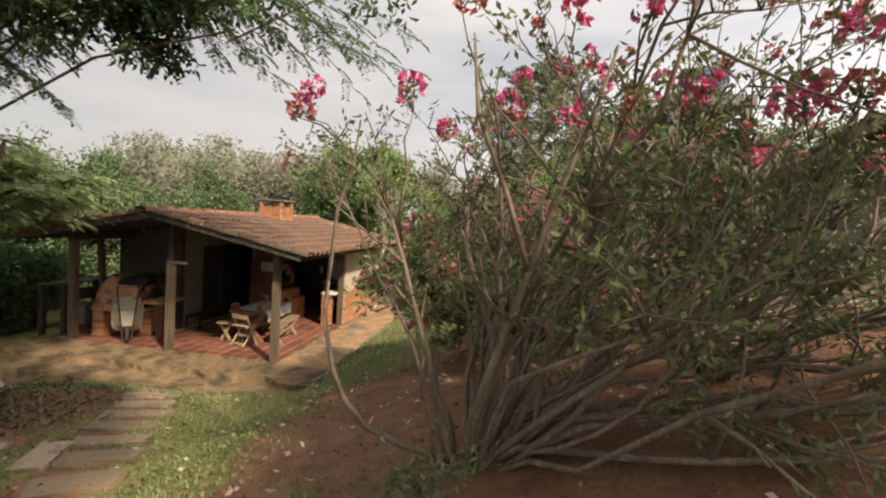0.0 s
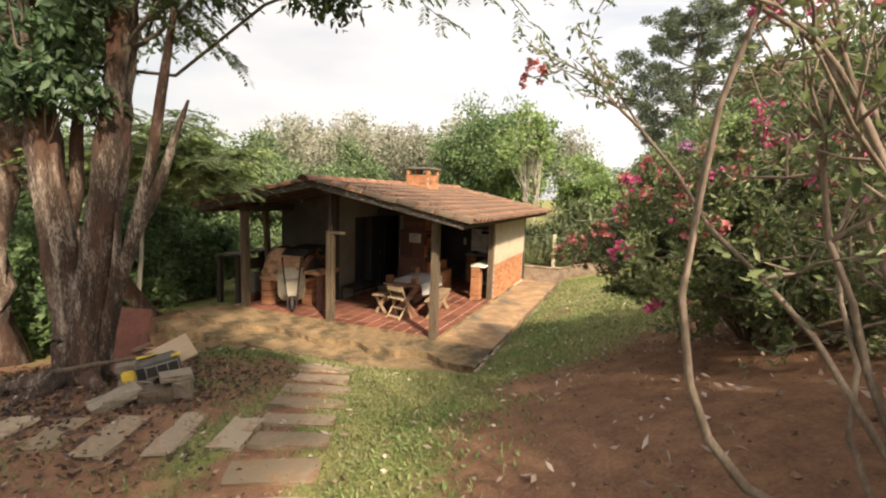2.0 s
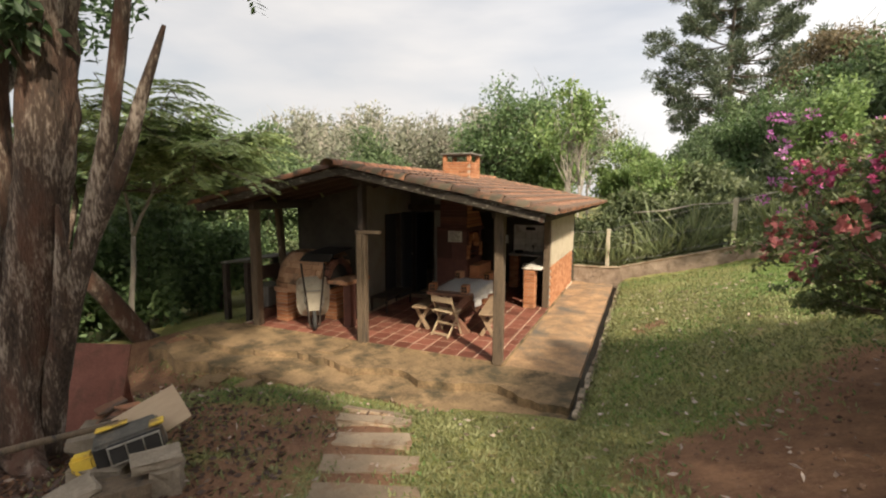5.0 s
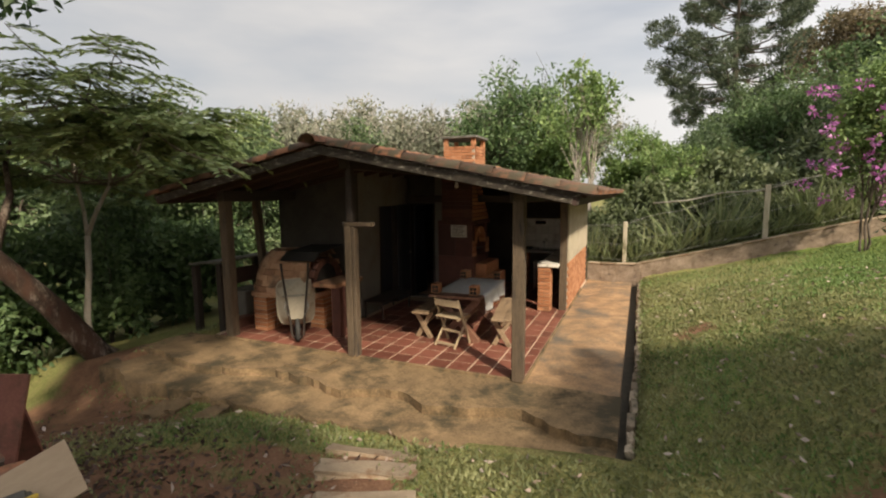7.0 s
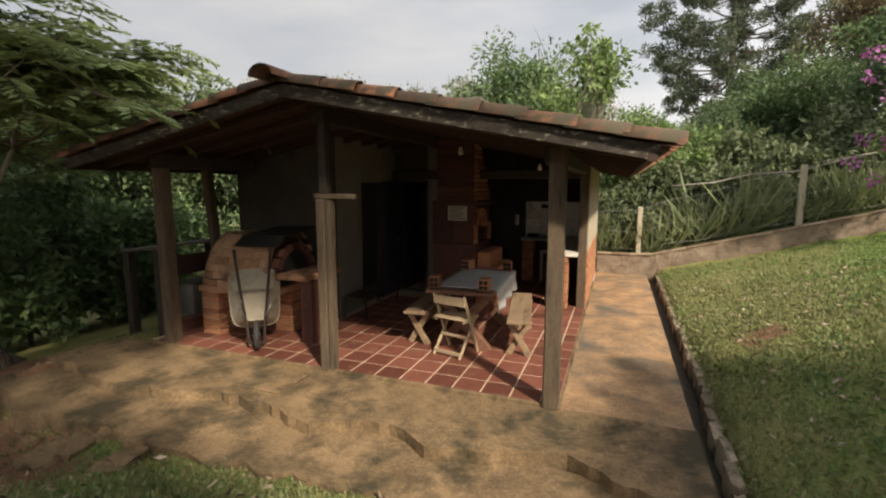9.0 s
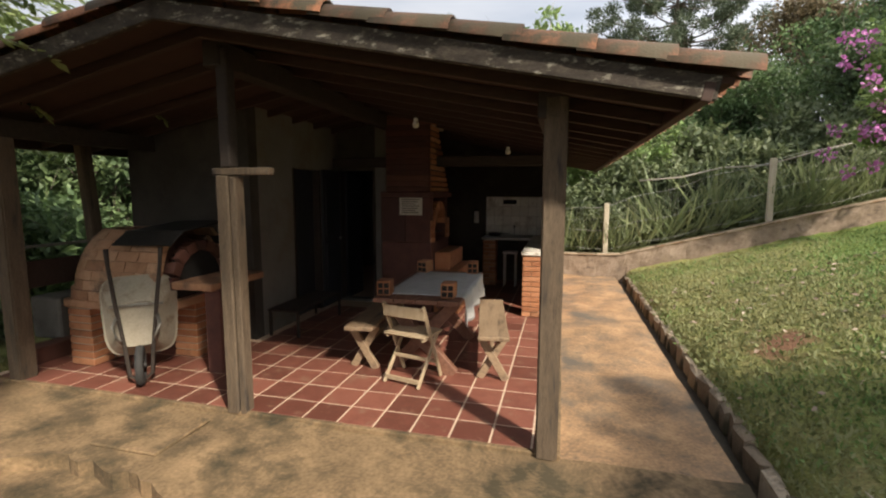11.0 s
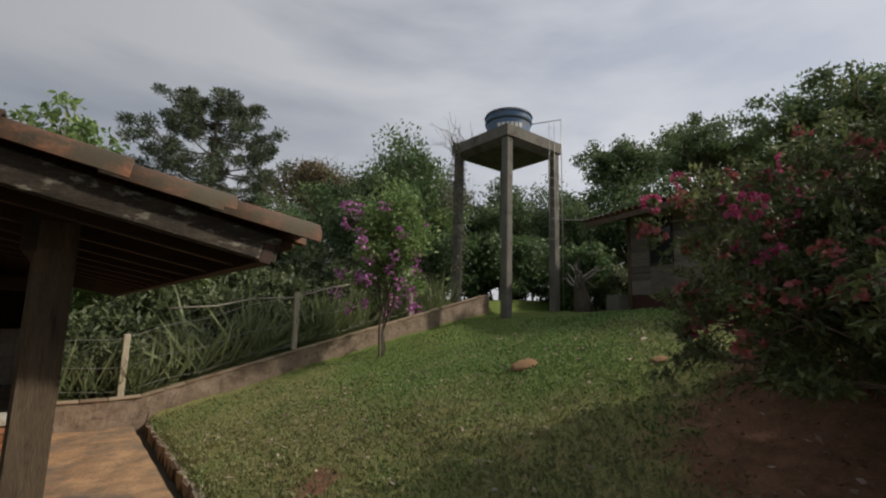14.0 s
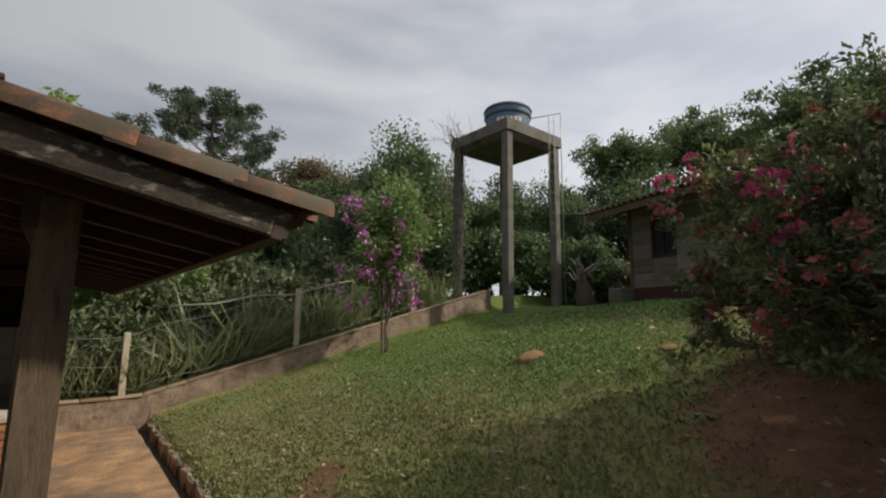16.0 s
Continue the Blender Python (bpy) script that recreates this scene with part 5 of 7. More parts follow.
gp = np.array([(a, b, height(a, b) - 0.005 + 0.03 * noise.noise(Vector((a * 1.3, b * 1.3, 0)))) for a, b in zip(gx[keep], gy[keep])])
gd = rg.normal(size=gp.shape) * 0.8 + np.array([0, 0, 0.75])
gd[:, 2] = np.abs(gd[:, 2])
lush = np.array([lushness(a, b) for a, b in gp[:, :2]]) > rg.random(len(gp))
tagged(leaves("lawn_grass", gp[~lush], 0.055, 0.019, rg, "grass", dirs=gd[~lush]), "short matted dry lawn grass", "grass", kind="stuff")
tagged(leaves("lush_grass", gp[lush], 0.05, 0.02, rg, "grass_lush", dirs=gd[lush]), "fresh green grass on the rise", "grass", kind="stuff")
n = 1700
gx, gy = rg.uniform(-4.5, 7.0, n), rg.uniform(-8.2, 5.0, n)
gp = np.array([(a, b, height(a, b) + 0.035 + 0.03 * noise.noise(Vector((a * 1.3, b * 1.3, 0)))) for a, b in zip(gx, gy) if not (-5.2 < a < 1.4 and -1.45 < b)])
gd = rg.normal(size=gp.shape) * np.array([1, 1, 0.12])
tagged(leaves("fallen_leaves", gp, 0.075, 0.03, rg, "leaf_fallen", dirs=gd), "pale dry fallen leaves on the ground", "leaves", kind="stuff")

# Leaf litter, laid thick and dark to stand in for the tree's shade too.
n = 5200
gx, gy = rg.normal(-2.6, 1.5, n), rg.normal(-4.6, 1.0, n)
gp = np.array([(a, b, height(a, b) + 0.02 + 0.03 * noise.noise(Vector((a * 1.3, b * 1.3, 0)))) for a, b in zip(gx, gy) if b < -1.9 and not (a > -0.6 and b > -5)])
gd = rg.normal(size=gp.shape) * np.array([1, 1, 0.22])
tagged(leaves("leaf_litter", gp, 0.07, 0.034, rg, "leaf_brown", dirs=gd), "brown leaf litter, also darkening soil in the large tree's shade", "leaves", kind="stuff")

# crumbs and clods on the bare soil
M["clod"] = surface("red soil clods", [(0.085, 0.045, 0.028), (0.16, 0.09, 0.058), (0.24, 0.145, 0.095)], 30, 0.97, 0.6, 90, random_by="island")
rg = np.random.default_rng(73)
cv, cf = [], []
octa = ((1, 0, 0), (-1, 0, 0), (0, 1, 0), (0, -1, 0), (0, 0, 1), (0, 0, -1))
octf = ((0, 2, 4), (2, 1, 4), (1, 3, 4), (3, 0, 4), (2, 0, 5), (1, 2, 5), (3, 1, 5), (0, 3, 5))
for k in range(9000):
    a, b = rg.uniform(-3.5, 7.5), rg.uniform(-8.3, 0.0)
    if (-5.2 < a < 1.5 and b > -2.0) or rg.random() > bare(a, b) - 0.15:
        continue
    r = 0.006 + 0.022 * rg.random() ** 3
    base = len(cv)
    z = height(a, b) + 0.03 * noise.noise(Vector((a * 1.3, b * 1.3, 0))) + 0.012 * noise.noise(Vector((a * 5, b * 5, 0)))
    turn = Euler((rg.random() * 3, rg.random() * 3, rg.random() * 3)).to_matrix()
    for p in octa:
        q = turn @ (Vector(p) * r * (0.6 + 0.7 * rg.random()))
        cv.append((a + q.x, b + q.y, z + q.z * 0.8 + r * 0.2))
    cf.extend(tuple(base + i for i in f) for f in octf)
me = bpy.data.meshes.new("soil_crumbs")
me.from_pydata(cv, [], cf)
me.materials.append(M["clod"])
tagged(new("soil_crumbs", me), "loose crumbs and clods of red soil", "soil", kind="stuff")

M["steel"] = surface("worn steel", [(0.20, 0.19, 0.17), (0.30, 0.285, 0.25)], 12, 0.5, 0.1, metal=0.6, stain=(0.12, 0.07, 0.04), stain_amount=0.35)
M["tray"] = surface("cement-coated tray", [(0.24, 0.21, 0.16), (0.34, 0.30, 0.23), (0.42, 0.375, 0.29)], 5, 0.8, 0.3, stain=(0.16, 0.11, 0.07), stain_amount=0.35)
M["rubber"] = surface("tyre rubber", [(0.018, 0.018, 0.018), (0.04, 0.038, 0.035)], 20, 0.85, 0.3)
M["black_iron"] = surface("black iron", [(0.015, 0.014, 0.013), (0.035, 0.032, 0.03)], 12, 0.6, 0.2, metal=0.4)
M["bench_wood"] = surface("worn bench wood", [(0.16, 0.105, 0.062), (0.26, 0.18, 0.11), (0.35, 0.255, 0.165)], 5, 0.7, 0.3, 40, stretch=(5, 0.8, 5), stain=(0.10, 0.065, 0.04), stain_amount=0.3)
M["chair_wood"] = surface("pale chair slats", [(0.26, 0.19, 0.115), (0.36, 0.275, 0.175), (0.44, 0.35, 0.24)], 6, 0.65, 0.2, 50, stretch=(4, 4, 1))
M["table_wood"] = surface("dark red table timber", [(0.10, 0.045, 0.028), (0.17, 0.08, 0.05), (0.25, 0.125, 0.08)], 6, 0.6, 0.3, 50, stretch=(5, 0.8, 5))
M["cloth"] = surface("grey white cloth", [(0.36, 0.36, 0.35), (0.47, 0.47, 0.46), (0.56, 0.56, 0.55)], 8, 0.9, 0.25, 150)
M["paper"] = surface("aged paper", [(0.40, 0.36, 0.29), (0.50, 0.455, 0.37)], 5, 0.9, 0.0)
M["white_tile"] = surface("grimy white wall tile", [(0.62, 0.59, 0.52), (0.74, 0.71, 0.64)], 4, 0.35, 0.05, random_by="object", stain=(0.34, 0.29, 0.22), stain_amount=0.3)
M["sink_stone"] = surface("grey sink stone", [(0.25, 0.24, 0.22), (0.36, 0.345, 0.32)], 12, 0.4, 0.1)
# Real soot in the firebox; in holes and mouths black stands in for shade.
M["soot_shade"] = surface("soot_shade", [(0.008, 0.007, 0.006), (0.02, 0.017, 0.015)], 10, 0.95, 0.2)
M["door_dark"] = surface("dark blue-black door paint", [(0.012, 0.014, 0.02), (0.025, 0.028, 0.036)], 5, 0.5, 0.1, stretch=(3, 3, 0.5))
M["tank_blue"] = surface("faded blue tank", [(0.05, 0.10, 0.19), (0.08, 0.15, 0.27), (0.12, 0.20, 0.32)], 5, 0.5, 0.05, stain=(0.10, 0.12, 0.13), stain_amount=0.4)
M["tank_lid"] = surface("dark tank lid", [(0.03, 0.045, 0.07), (0.06, 0.08, 0.11)], 6, 0.5, 0.05)
M["board_wall"] = surface("grey weathered boards", [(0.10, 0.085, 0.07), (0.165, 0.145, 0.12), (0.23, 0.205, 0.175)], 5, 0.85, 0.3, 50, stretch=(5, 0.7, 5), random_by="object")
M["glass_dark"] = surface("window glass", [(0.02, 0.022, 0.025), (0.03, 0.033, 0.036)], 3, 0.08, 0.0)
M["wire"] = surface("galvanised wire", [(0.30, 0.30, 0.28), (0.40, 0.39, 0.37)], 20, 0.5, 0.0, metal=0.5)
M["fence_wood"] = surface("pale fence post", [(0.30, 0.26, 0.19), (0.42, 0.375, 0.285), (0.50, 0.455, 0.36)], 7, 0.9, 0.3, 60, stretch=(4, 4, 0.8))
M["hose"] = surface("cream garden hose", [(0.42, 0.36, 0.25), (0.52, 0.46, 0.34)], 10, 0.5, 0.0)
M["yellow"] = surface("yellow plastic", [(0.50, 0.33, 0.03), (0.62, 0.43, 0.06)], 8, 0.6, 0.1, stain=(0.16, 0.10, 0.05), stain_amount=0.55, stain_scale=6)
M["machine_grey"] = surface("dirty grey plastic", [(0.03, 0.028, 0.025), (0.07, 0.065, 0.055), (0.14, 0.12, 0.095)], 8, 0.7, 0.2, stain=(0.16, 0.11, 0.07), stain_amount=0.4)
M["rust_sheet"] = surface("red painted sheet", [(0.15, 0.052, 0.035), (0.22, 0.08, 0.055), (0.29, 0.115, 0.08)], 4, 0.7, 0.2, stain=(0.10, 0.05, 0.03), stain_amount=0.35)
M["plywood"] = surface("tan plywood", [(0.28, 0.20, 0.13), (0.38, 0.285, 0.19)], 6, 0.85, 0.2, 50, stretch=(1, 4, 4))
M["rubble"] = surface("broken concrete", [(0.11, 0.09, 0.065), (0.19, 0.155, 0.115), (0.28, 0.235, 0.18)], 8, 0.95, 0.7, 60)
M["ant_soil"] = surface("fresh dug soil", [(0.17, 0.095, 0.045), (0.27, 0.155, 0.075)], 14, 0.97, 0.8)
M["bulb"] = surface("bulb glass", [(0.55, 0.52, 0.47), (0.65, 0.62, 0.57)], 4, 0.2, 0.0)
M["porcelain"] = surface("enamel", [(0.55, 0.54, 0.5), (0.65, 0.64, 0.6)], 6, 0.3, 0.0)


def cyl(r, h, seg=20, r2=None, m=None, bm=None):
    bm = bm or bmesh.new()
    g = bmesh.ops.create_cone(bm, cap_ends=True, segments=seg, radius1=r, radius2=r if r2 is None else r2, depth=h)
    bmesh.ops.transform(bm, matrix=m or Matrix.Translation((0, 0, h / 2)), verts=g["verts"])
    return bm


# ---- doors ----
d1 = tagged(part("door_1", box(-3.43, -3.39, 2.46, 3.14, 0.0, 1.99, 0.004), "door_dark"), "closed dark painted wooden door", "door", kind="structure")
part("door_handle", cyl(0.012, 0.1, 10, m=Matrix.Translation((-3.36, 2.55, 1.0)) @ Matrix.Rotation(math.pi / 2, 4, "X")), "steel", d1)
for y0, y1, z0, z1 in ((2.452, 2.50, 0, 2.0), (3.10, 3.15, 0, 2.0)):
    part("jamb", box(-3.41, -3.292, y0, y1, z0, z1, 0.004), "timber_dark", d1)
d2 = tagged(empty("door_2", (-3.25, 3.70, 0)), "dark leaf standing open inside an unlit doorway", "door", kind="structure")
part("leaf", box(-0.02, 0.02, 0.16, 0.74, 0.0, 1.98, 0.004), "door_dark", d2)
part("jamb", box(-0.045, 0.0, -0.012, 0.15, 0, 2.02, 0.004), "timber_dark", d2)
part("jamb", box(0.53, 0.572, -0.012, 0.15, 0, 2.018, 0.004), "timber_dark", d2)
part("threshold", box(0.0, 0.53, -0.03, 0.15, 0.0, 0.035, 0.006), "concrete_grey", d2)

leaf = tagged(empty("door_3", (-3.296, 3.16, 0.012)), "dark painted door standing open against the plaster wall", "door", kind="structure")
part("door_leaf", box(0.0, 0.036, 0.0, 0.52, 0.0, 2.0, 0.004), "door_dark", leaf)
for z0, z1 in ((0.12, 0.92), (1.04, 1.88)):
    part("panel", box(0.0365, 0.046, 0.07, 0.45, z0, z1, 0.004), "door_dark", leaf)
part("door_handle", box(0.0365, 0.075, 0.465, 0.49, 0.96, 1.0, 0.004), "steel", leaf, "worn steel handle")

# ---- barbecue with chimney ----
bbq = tagged(empty("brick_barbecue", (-2.03, 3.75, 0)), "dark red brick barbecue with an arched mouth and tapering hood", "barbecue")
part("body", box(-0.38, 0.36, -0.5, 0.5, 0, 1.0, 0.01), "brick_dark", bbq)
part("back", box(-0.38, -0.02, -0.5, 0.5, 1.002, 1.62, 0.006), "brick_dark", bbq)
part("cheek", box(-0.018, 0.34, -0.5, -0.34, 1.002, 1.62, 0.006), "brick_dark", bbq)
part("cheek", box(-0.018, 0.34, 0.34, 0.5, 1.002, 1.62, 0.006), "brick_dark", bbq)
part("firebox", box(-0.016, 0.0, -0.338, 0.338, 1.004, 1.6), "soot_shade", bbq)
for k in range(9):
    a = math.pi * (k + 0.5) / 9
    m = Matrix.Translation((0.30, 0.29 * math.cos(a), 1.24 + 0.27 * math.sin(a))) @ Matrix.Rotation(a - math.pi / 2, 4, "X")
    part("arch_brick", box(-0.06, 0.06, -0.045, 0.045, -0.06, 0.06, 0.006, None, m), "brick", bbq)
for j in range(10):
    part("brick", box(0.342, 0.375, -0.5 + (j % 2) * 0.84, -0.5 + (j % 2) * 0.84 + 0.16, 1.004 + (j // 2) * 0.062, 1.060 + (j // 2) * 0.062, 0.005), "brick", bbq)
part("lintel", box(-0.38, 0.40, -0.52, 0.52, 1.622, 1.70, 0.01), "brick_dark", bbq)
# Side courses take the shade-darkened brick, the front facing stays plain orange.
for k in range(14):
    z0, y1 = 1.702 + k * 0.076, 0.52 - 0.60 * min(1.0, k / 10.5)
    part("hood_course", box(-0.30, 0.33, -0.5, y1, z0, z0 + 0.072, 0.006), "brick_dark", bbq)
    part("hood_brick", box(0.332, 0.352, -0.46, y1 + 0.012, z0 + 0.004, z0 + 0.062, 0.006), "brick", bbq)
part("step", box(0.378, 0.74, -0.45, 0.5, 0, 0.62, 0.012), "brick", bbq, "orange brick step")
part("step", box(0.378, 0.60, -0.40, 0.48, 0.622, 0.86, 0.012), "brick", bbq, "orange brick step")
part("grill", box(0.02, 0.30, -0.33, 0.33, 1.10, 1.112, 0), "black_iron", bbq)
part("chimney_shaft", box(-0.27, 0.34, -0.37, 0.23, 2.6, 3.14, 0.006), "mortar", bbq)
for c in range(7):
    for sx in range(3):
        for yy, y0 in ((0, -0.395), (1, 0.205)):
            x0 = -0.29 + sx * 0.215 - (c % 2) * 0.05
            part("brick", box(max(-0.29, x0), min(0.36, x0 + 0.205), y0, y0 + 0.05, 2.72 + c * 0.062, 2.776 + c * 0.062, 0.005), "brick", bbq)
    for sy in range(3):
        y0 = -0.34 + sy * 0.19
        part("brick", box(0.345, 0.372, y0, y0 + 0.18, 2.72 + c * 0.062, 2.776 + c * 0.062, 0.005), "brick", bbq)
for dx in (-0.25, 0.32):
    for dy in (-0.35, 0.21):
        part("cap_leg", box(dx - 0.04, dx + 0.04, dy - 0.04, dy + 0.04, 3.155, 3.30, 0.004), "brick", bbq)
part("cap", box(-0.34, 0.41, -0.44, 0.30, 3.302, 3.345, 0.008), "concrete_grey", bbq, "dark mossy chimney slab")
tagged(part("notice", box(-2.13, -1.80, 3.243, 3.248, 1.38, 1.62), "paper"), "faded paper notice on the barbecue side", "sign")
for k in range(7):
    tagged(part("notice_line", box(-2.10, -1.84 - 0.03 * (k % 3), 3.2405, 3.2425, 1.59 - k * 0.03, 1.60 - k * 0.03), "timber_dark"), kind="").parent = bpy.data.objects["notice"]

# ---- kitchen counter and sink ----
pier = tagged(empty("brick_pier", (-0.31, 3.52, 0)), "slim orange brick pier under the counter", "pier")
part("core", box(-0.1, 0.1, -0.1, 0.1, 0, 0.84), "mortar", pier)
for c in range(12):
    z0 = 0.006 + c * 0.07
    for k in range(2):
        if c % 2:
            part("brick", box(-0.115, 0.115, -0.118 + k * 0.121, -0.003 + k * 0.121, z0, z0 + 0.06, 0.005), "brick", pier)
        else:
            part("brick", box(-0.118 + k * 0.121, -0.003 + k * 0.121, -0.115, 0.115, z0, z0 + 0.06, 0.005), "brick", pier)
tagged(part("counter", box(-0.45, -0.055, 3.38, 6.03, 0.85, 0.90, 0.008), "white_tile"), "pale tiled counter along the side wall", "counter")
tagged(part("worktop", box(-1.35, -0.452, 5.5, 6.03, 0.84, 0.885, 0.008), "sink_stone"), "grey stone sink worktop", "worktop")
pier2 = tagged(empty("brick_pier", (-1.2, 5.62, 0)), "orange brick pier under the sink", "pier")
part("core", box(-0.1, 0.1, -0.1, 0.1, 0, 0.838), "mortar", pier2)
for c in range(12):
    z0 = 0.004 + c * 0.069
    for k in range(2):
        part("brick", box(-0.118 + k * 0.121 * (c + 1 & 1), (0.118 if c % 2 else -0.003 + k * 0.121), -0.118 + (k * 0.121 if c % 2 else 0), (-0.003 + k * 0.121 if c % 2 else 0.118), z0, z0 + 0.06, 0.004), "brick", pier2)
splash = tagged(part("backsplash", box(-1.35, -0.06, 6.02, 6.046, 0.89, 1.62), "mortar"), "grimy white tiled backsplash above the sink", "tiles", kind="structure")
for i in range(8):
    for j in range(4):
        part("tile", box(-1.345 + i * 0.16, -1.345 + i * 0.16 + 0.155, 6.008, 6.0195, 0.895 + j * 0.18, 0.895 + j * 0.18 + 0.175, 0.003), "white_tile", splash)
tagged(part("vent_brick", box(-1.02, -0.77, 5.99, 6.006, 1.48, 1.56, 0.004), "soot_shade"), "dark slot above the tiles", "vent")
tap = tagged(empty("tap", (-0.8, 5.98, 0.885)), "small steel tap over the sink", "tap")
tube_part("spout", [[((0, 0, 0), 0.014), ((0, 0, 0.16), 0.013), ((0, -0.06, 0.20), 0.012), ((0, -0.14, 0.19), 0.011), ((0, -0.15, 0.15), 0.011)]], "steel", tap, sides=8)
part("knob", cyl(0.022, 0.03, 12, m=Matrix.Translation((0, 0, 0.17))), "steel", tap)
pot = tagged(empty("cooking_pan", (-1.15, 5.8, 0.885)), "dark pan beside the sink", "pan")
part("bowl", cyl(0.10, 0.06, 20, 0.12), "black_iron", pot)
part("handle", box(0.10, 0.28, -0.012, 0.012, 0.04, 0.055, 0.003), "black_iron", pot)
bucket = tagged(empty("hanging_lantern", (-1.52, 5.9, 1.12)), "pale lantern hanging on the dark kitchen wall", "lantern")
part("body", cyl(0.05, 0.22, 14, 0.04), "porcelain", bucket)
part("cap", cyl(0.045, 0.06, 14, 0.01, Matrix.Translation((0, 0, 0.25))), "black_iron", bucket)
tube_part("hook", [[((0, 0, 0.28), 0.005), ((0, 0.02, 0.42), 0.005), ((0, 0.15, 0.44), 0.005)]], "black_iron", bucket, sides=5)
stool = tagged(empty("metal_stand", (-0.82, 5.55, 0)), "small pale metal stand under the sink", "stand")
for dx in (-0.1, 0.1):
    for dy in (-0.1, 0.1):
        part("leg", box(dx - 0.012, dx + 0.012, dy - 0.012, dy + 0.012, 0, 0.60, 0.002), "porcelain", stool)
part("top", box(-0.13, 0.13, -0.13, 0.13, 0.602, 0.63, 0.004), "porcelain", stool)


# ---- table, cloth, hollow bricks, benches, chair ----
def x_leg(name, x, y, w, h, t, parent, material, along="x"):
    """Two crossed boards that carry a bench or table end."""
    for s in (-1, 1):
        a = Vector((x - s * w / 2, y + s * t * 0.26, 0.0))
        b = Vector((x + s * w / 2, y + s * t * 0.26, h))
        part(name, beam(a, b, t * 0.5, 0.07 if h < 0.6 else 0.11, 0.004), material, parent)


table = tagged(empty("trestle_table", (-1.2, 1.75, 0), 2), "heavy dark red wooden table on crossed legs", "table")
for k in range(4):
    part("plank", box(-0.40 + k * 0.202, -0.205 + k * 0.202, -0.80, 0.80, 0.70, 0.74, 0.005), "table_wood", table)
for y in (-0.55, 0.55):
    x_leg("leg", 0, y, 0.62, 0.66, 0.16, table, "table_wood")
    part("crosspiece", box(-0.36, 0.36, y - 0.05, y + 0.05, 0.66, 0.698, 0.004), "table_wood", table)
part("stretcher", box(-0.04, 0.04, -0.5, 0.5, 0.28, 0.36, 0.005), "table_wood", table)
bm = bmesh.new()
nx, ny = 26, 26
gv = []
for j in range(ny + 1):
    row = []
    for i in range(nx + 1):
        u, v = -0.34 + 0.98 * i / nx, -0.62 + 1.28 * j / ny
        over = max(0.0, u - 0.41)
        drop = min(over, 0.34)
        wav = 0.028 * math.sin(v * 16) * min(1, over * 6)
        row.append(bm.verts.new((min(u, 0.415 + 0.05 * drop) + wav, v + 0.12 * over, 0.7445 + 0.004 * noise.noise(Vector((u * 7, v * 7, 0))) - drop * (1.0 + 0.25 * (v < -0.2)))))
    gv.append(row)
for j in range(ny):
    for i in range(nx):
        bm.faces.new((gv[j][i], gv[j][i + 1], gv[j + 1][i + 1], gv[j + 1][i]))
cloth = part("tablecloth", bm, "cloth", smooth=True)
cloth.matrix_basis = pose(-1.2, 1.75, 0.001, 0, 0, 2)
md = cloth.modifiers.new("thick", "SOLIDIFY")
md.thickness, md.offset = 0.004, 1
tagged(cloth, "grey-white cloth hanging over the table edge", "tablecloth")


def hollow_brick(name="hollow_brick"):
    """A clay block with four black patches that stand in for its shaded holes."""
    b = tagged(empty(name), "orange hollow clay brick holding down the cloth", "brick", group="bricks on the table")
    part("shell", box(-0.062, 0.062, -0.075, 0.095, 0.0, 0.135, 0.004), "brick", b)
    for i in range(2):
        for j in range(2):
            part("hole_patch", box(-0.05 + i * 0.054, -0.004 + i * 0.054, -0.0765, -0.0745, 0.014 + j * 0.057, 0.060 + j * 0.057), "soot_shade", b)
    return b


hb = hollow_brick()
hb.matrix_basis = pose(-1.50, 1.07, 0.752, 0, 0, 8)
for x, y, r in ((-0.90, 1.10, 4), (-1.50, 2.36, -12), (-0.93, 2.42, 8)):
    copy_thing(hb, pose(x, y, 0.752, 0, 0, r))


def bench(x, y, turn, length=1.45):
    b = tagged(empty("bench", (x, y, 0), turn), "worn wooden bench on crossed legs", "bench", group="benches by the table")
    part("seat", box(-0.135, 0.135, -length / 2, length / 2, 0.415, 0.452, 0.006), "bench_wood", b)
    for yy in (-length / 2 + 0.2, length / 2 - 0.2):
        x_leg("leg", 0, yy, 0.24, 0.41, 0.09, b, "bench_wood")
    part("stretcher", box(-0.02, 0.02, -length / 2 + 0.2, length / 2 - 0.2, 0.19, 0.23, 0.003), "bench_wood", b)
    return b


bench(-0.585, 1.68, 9.5)
bench(-1.80, 1.66, 6.0)

chair = tagged(empty("folding_chair", (-1.21, 0.99, 0), -14), "pale slatted wooden folding chair", "chair")
for s in (-1, 1):
    part("back_leg", beam((s * 0.20, 0.17, 0.0), (s * 0.205, -0.155, 0.72), 0.022, 0.04, 0.004), "chair_wood", chair)
    part("front_leg", beam((s * 0.175, -0.20, 0.0), (s * 0.175, 0.16, 0.43), 0.022, 0.036, 0.004), "chair_wood", chair)
    part("seat_rail", beam((s * 0.185, -0.14, 0.415), (s * 0.185, 0.19, 0.425), 0.02, 0.03, 0.003), "chair_wood", chair)
for k in range(6):
    part("seat_slat", box(-0.21, 0.21, -0.15 + k * 0.058, -0.15 + k * 0.058 + 0.048, 0.432, 0.446, 0.003), "chair_wood", chair)
part("back_slat", box(-0.215, 0.215, -0.155, -0.135, 0.60, 0.70, 0.004), "chair_wood", chair)
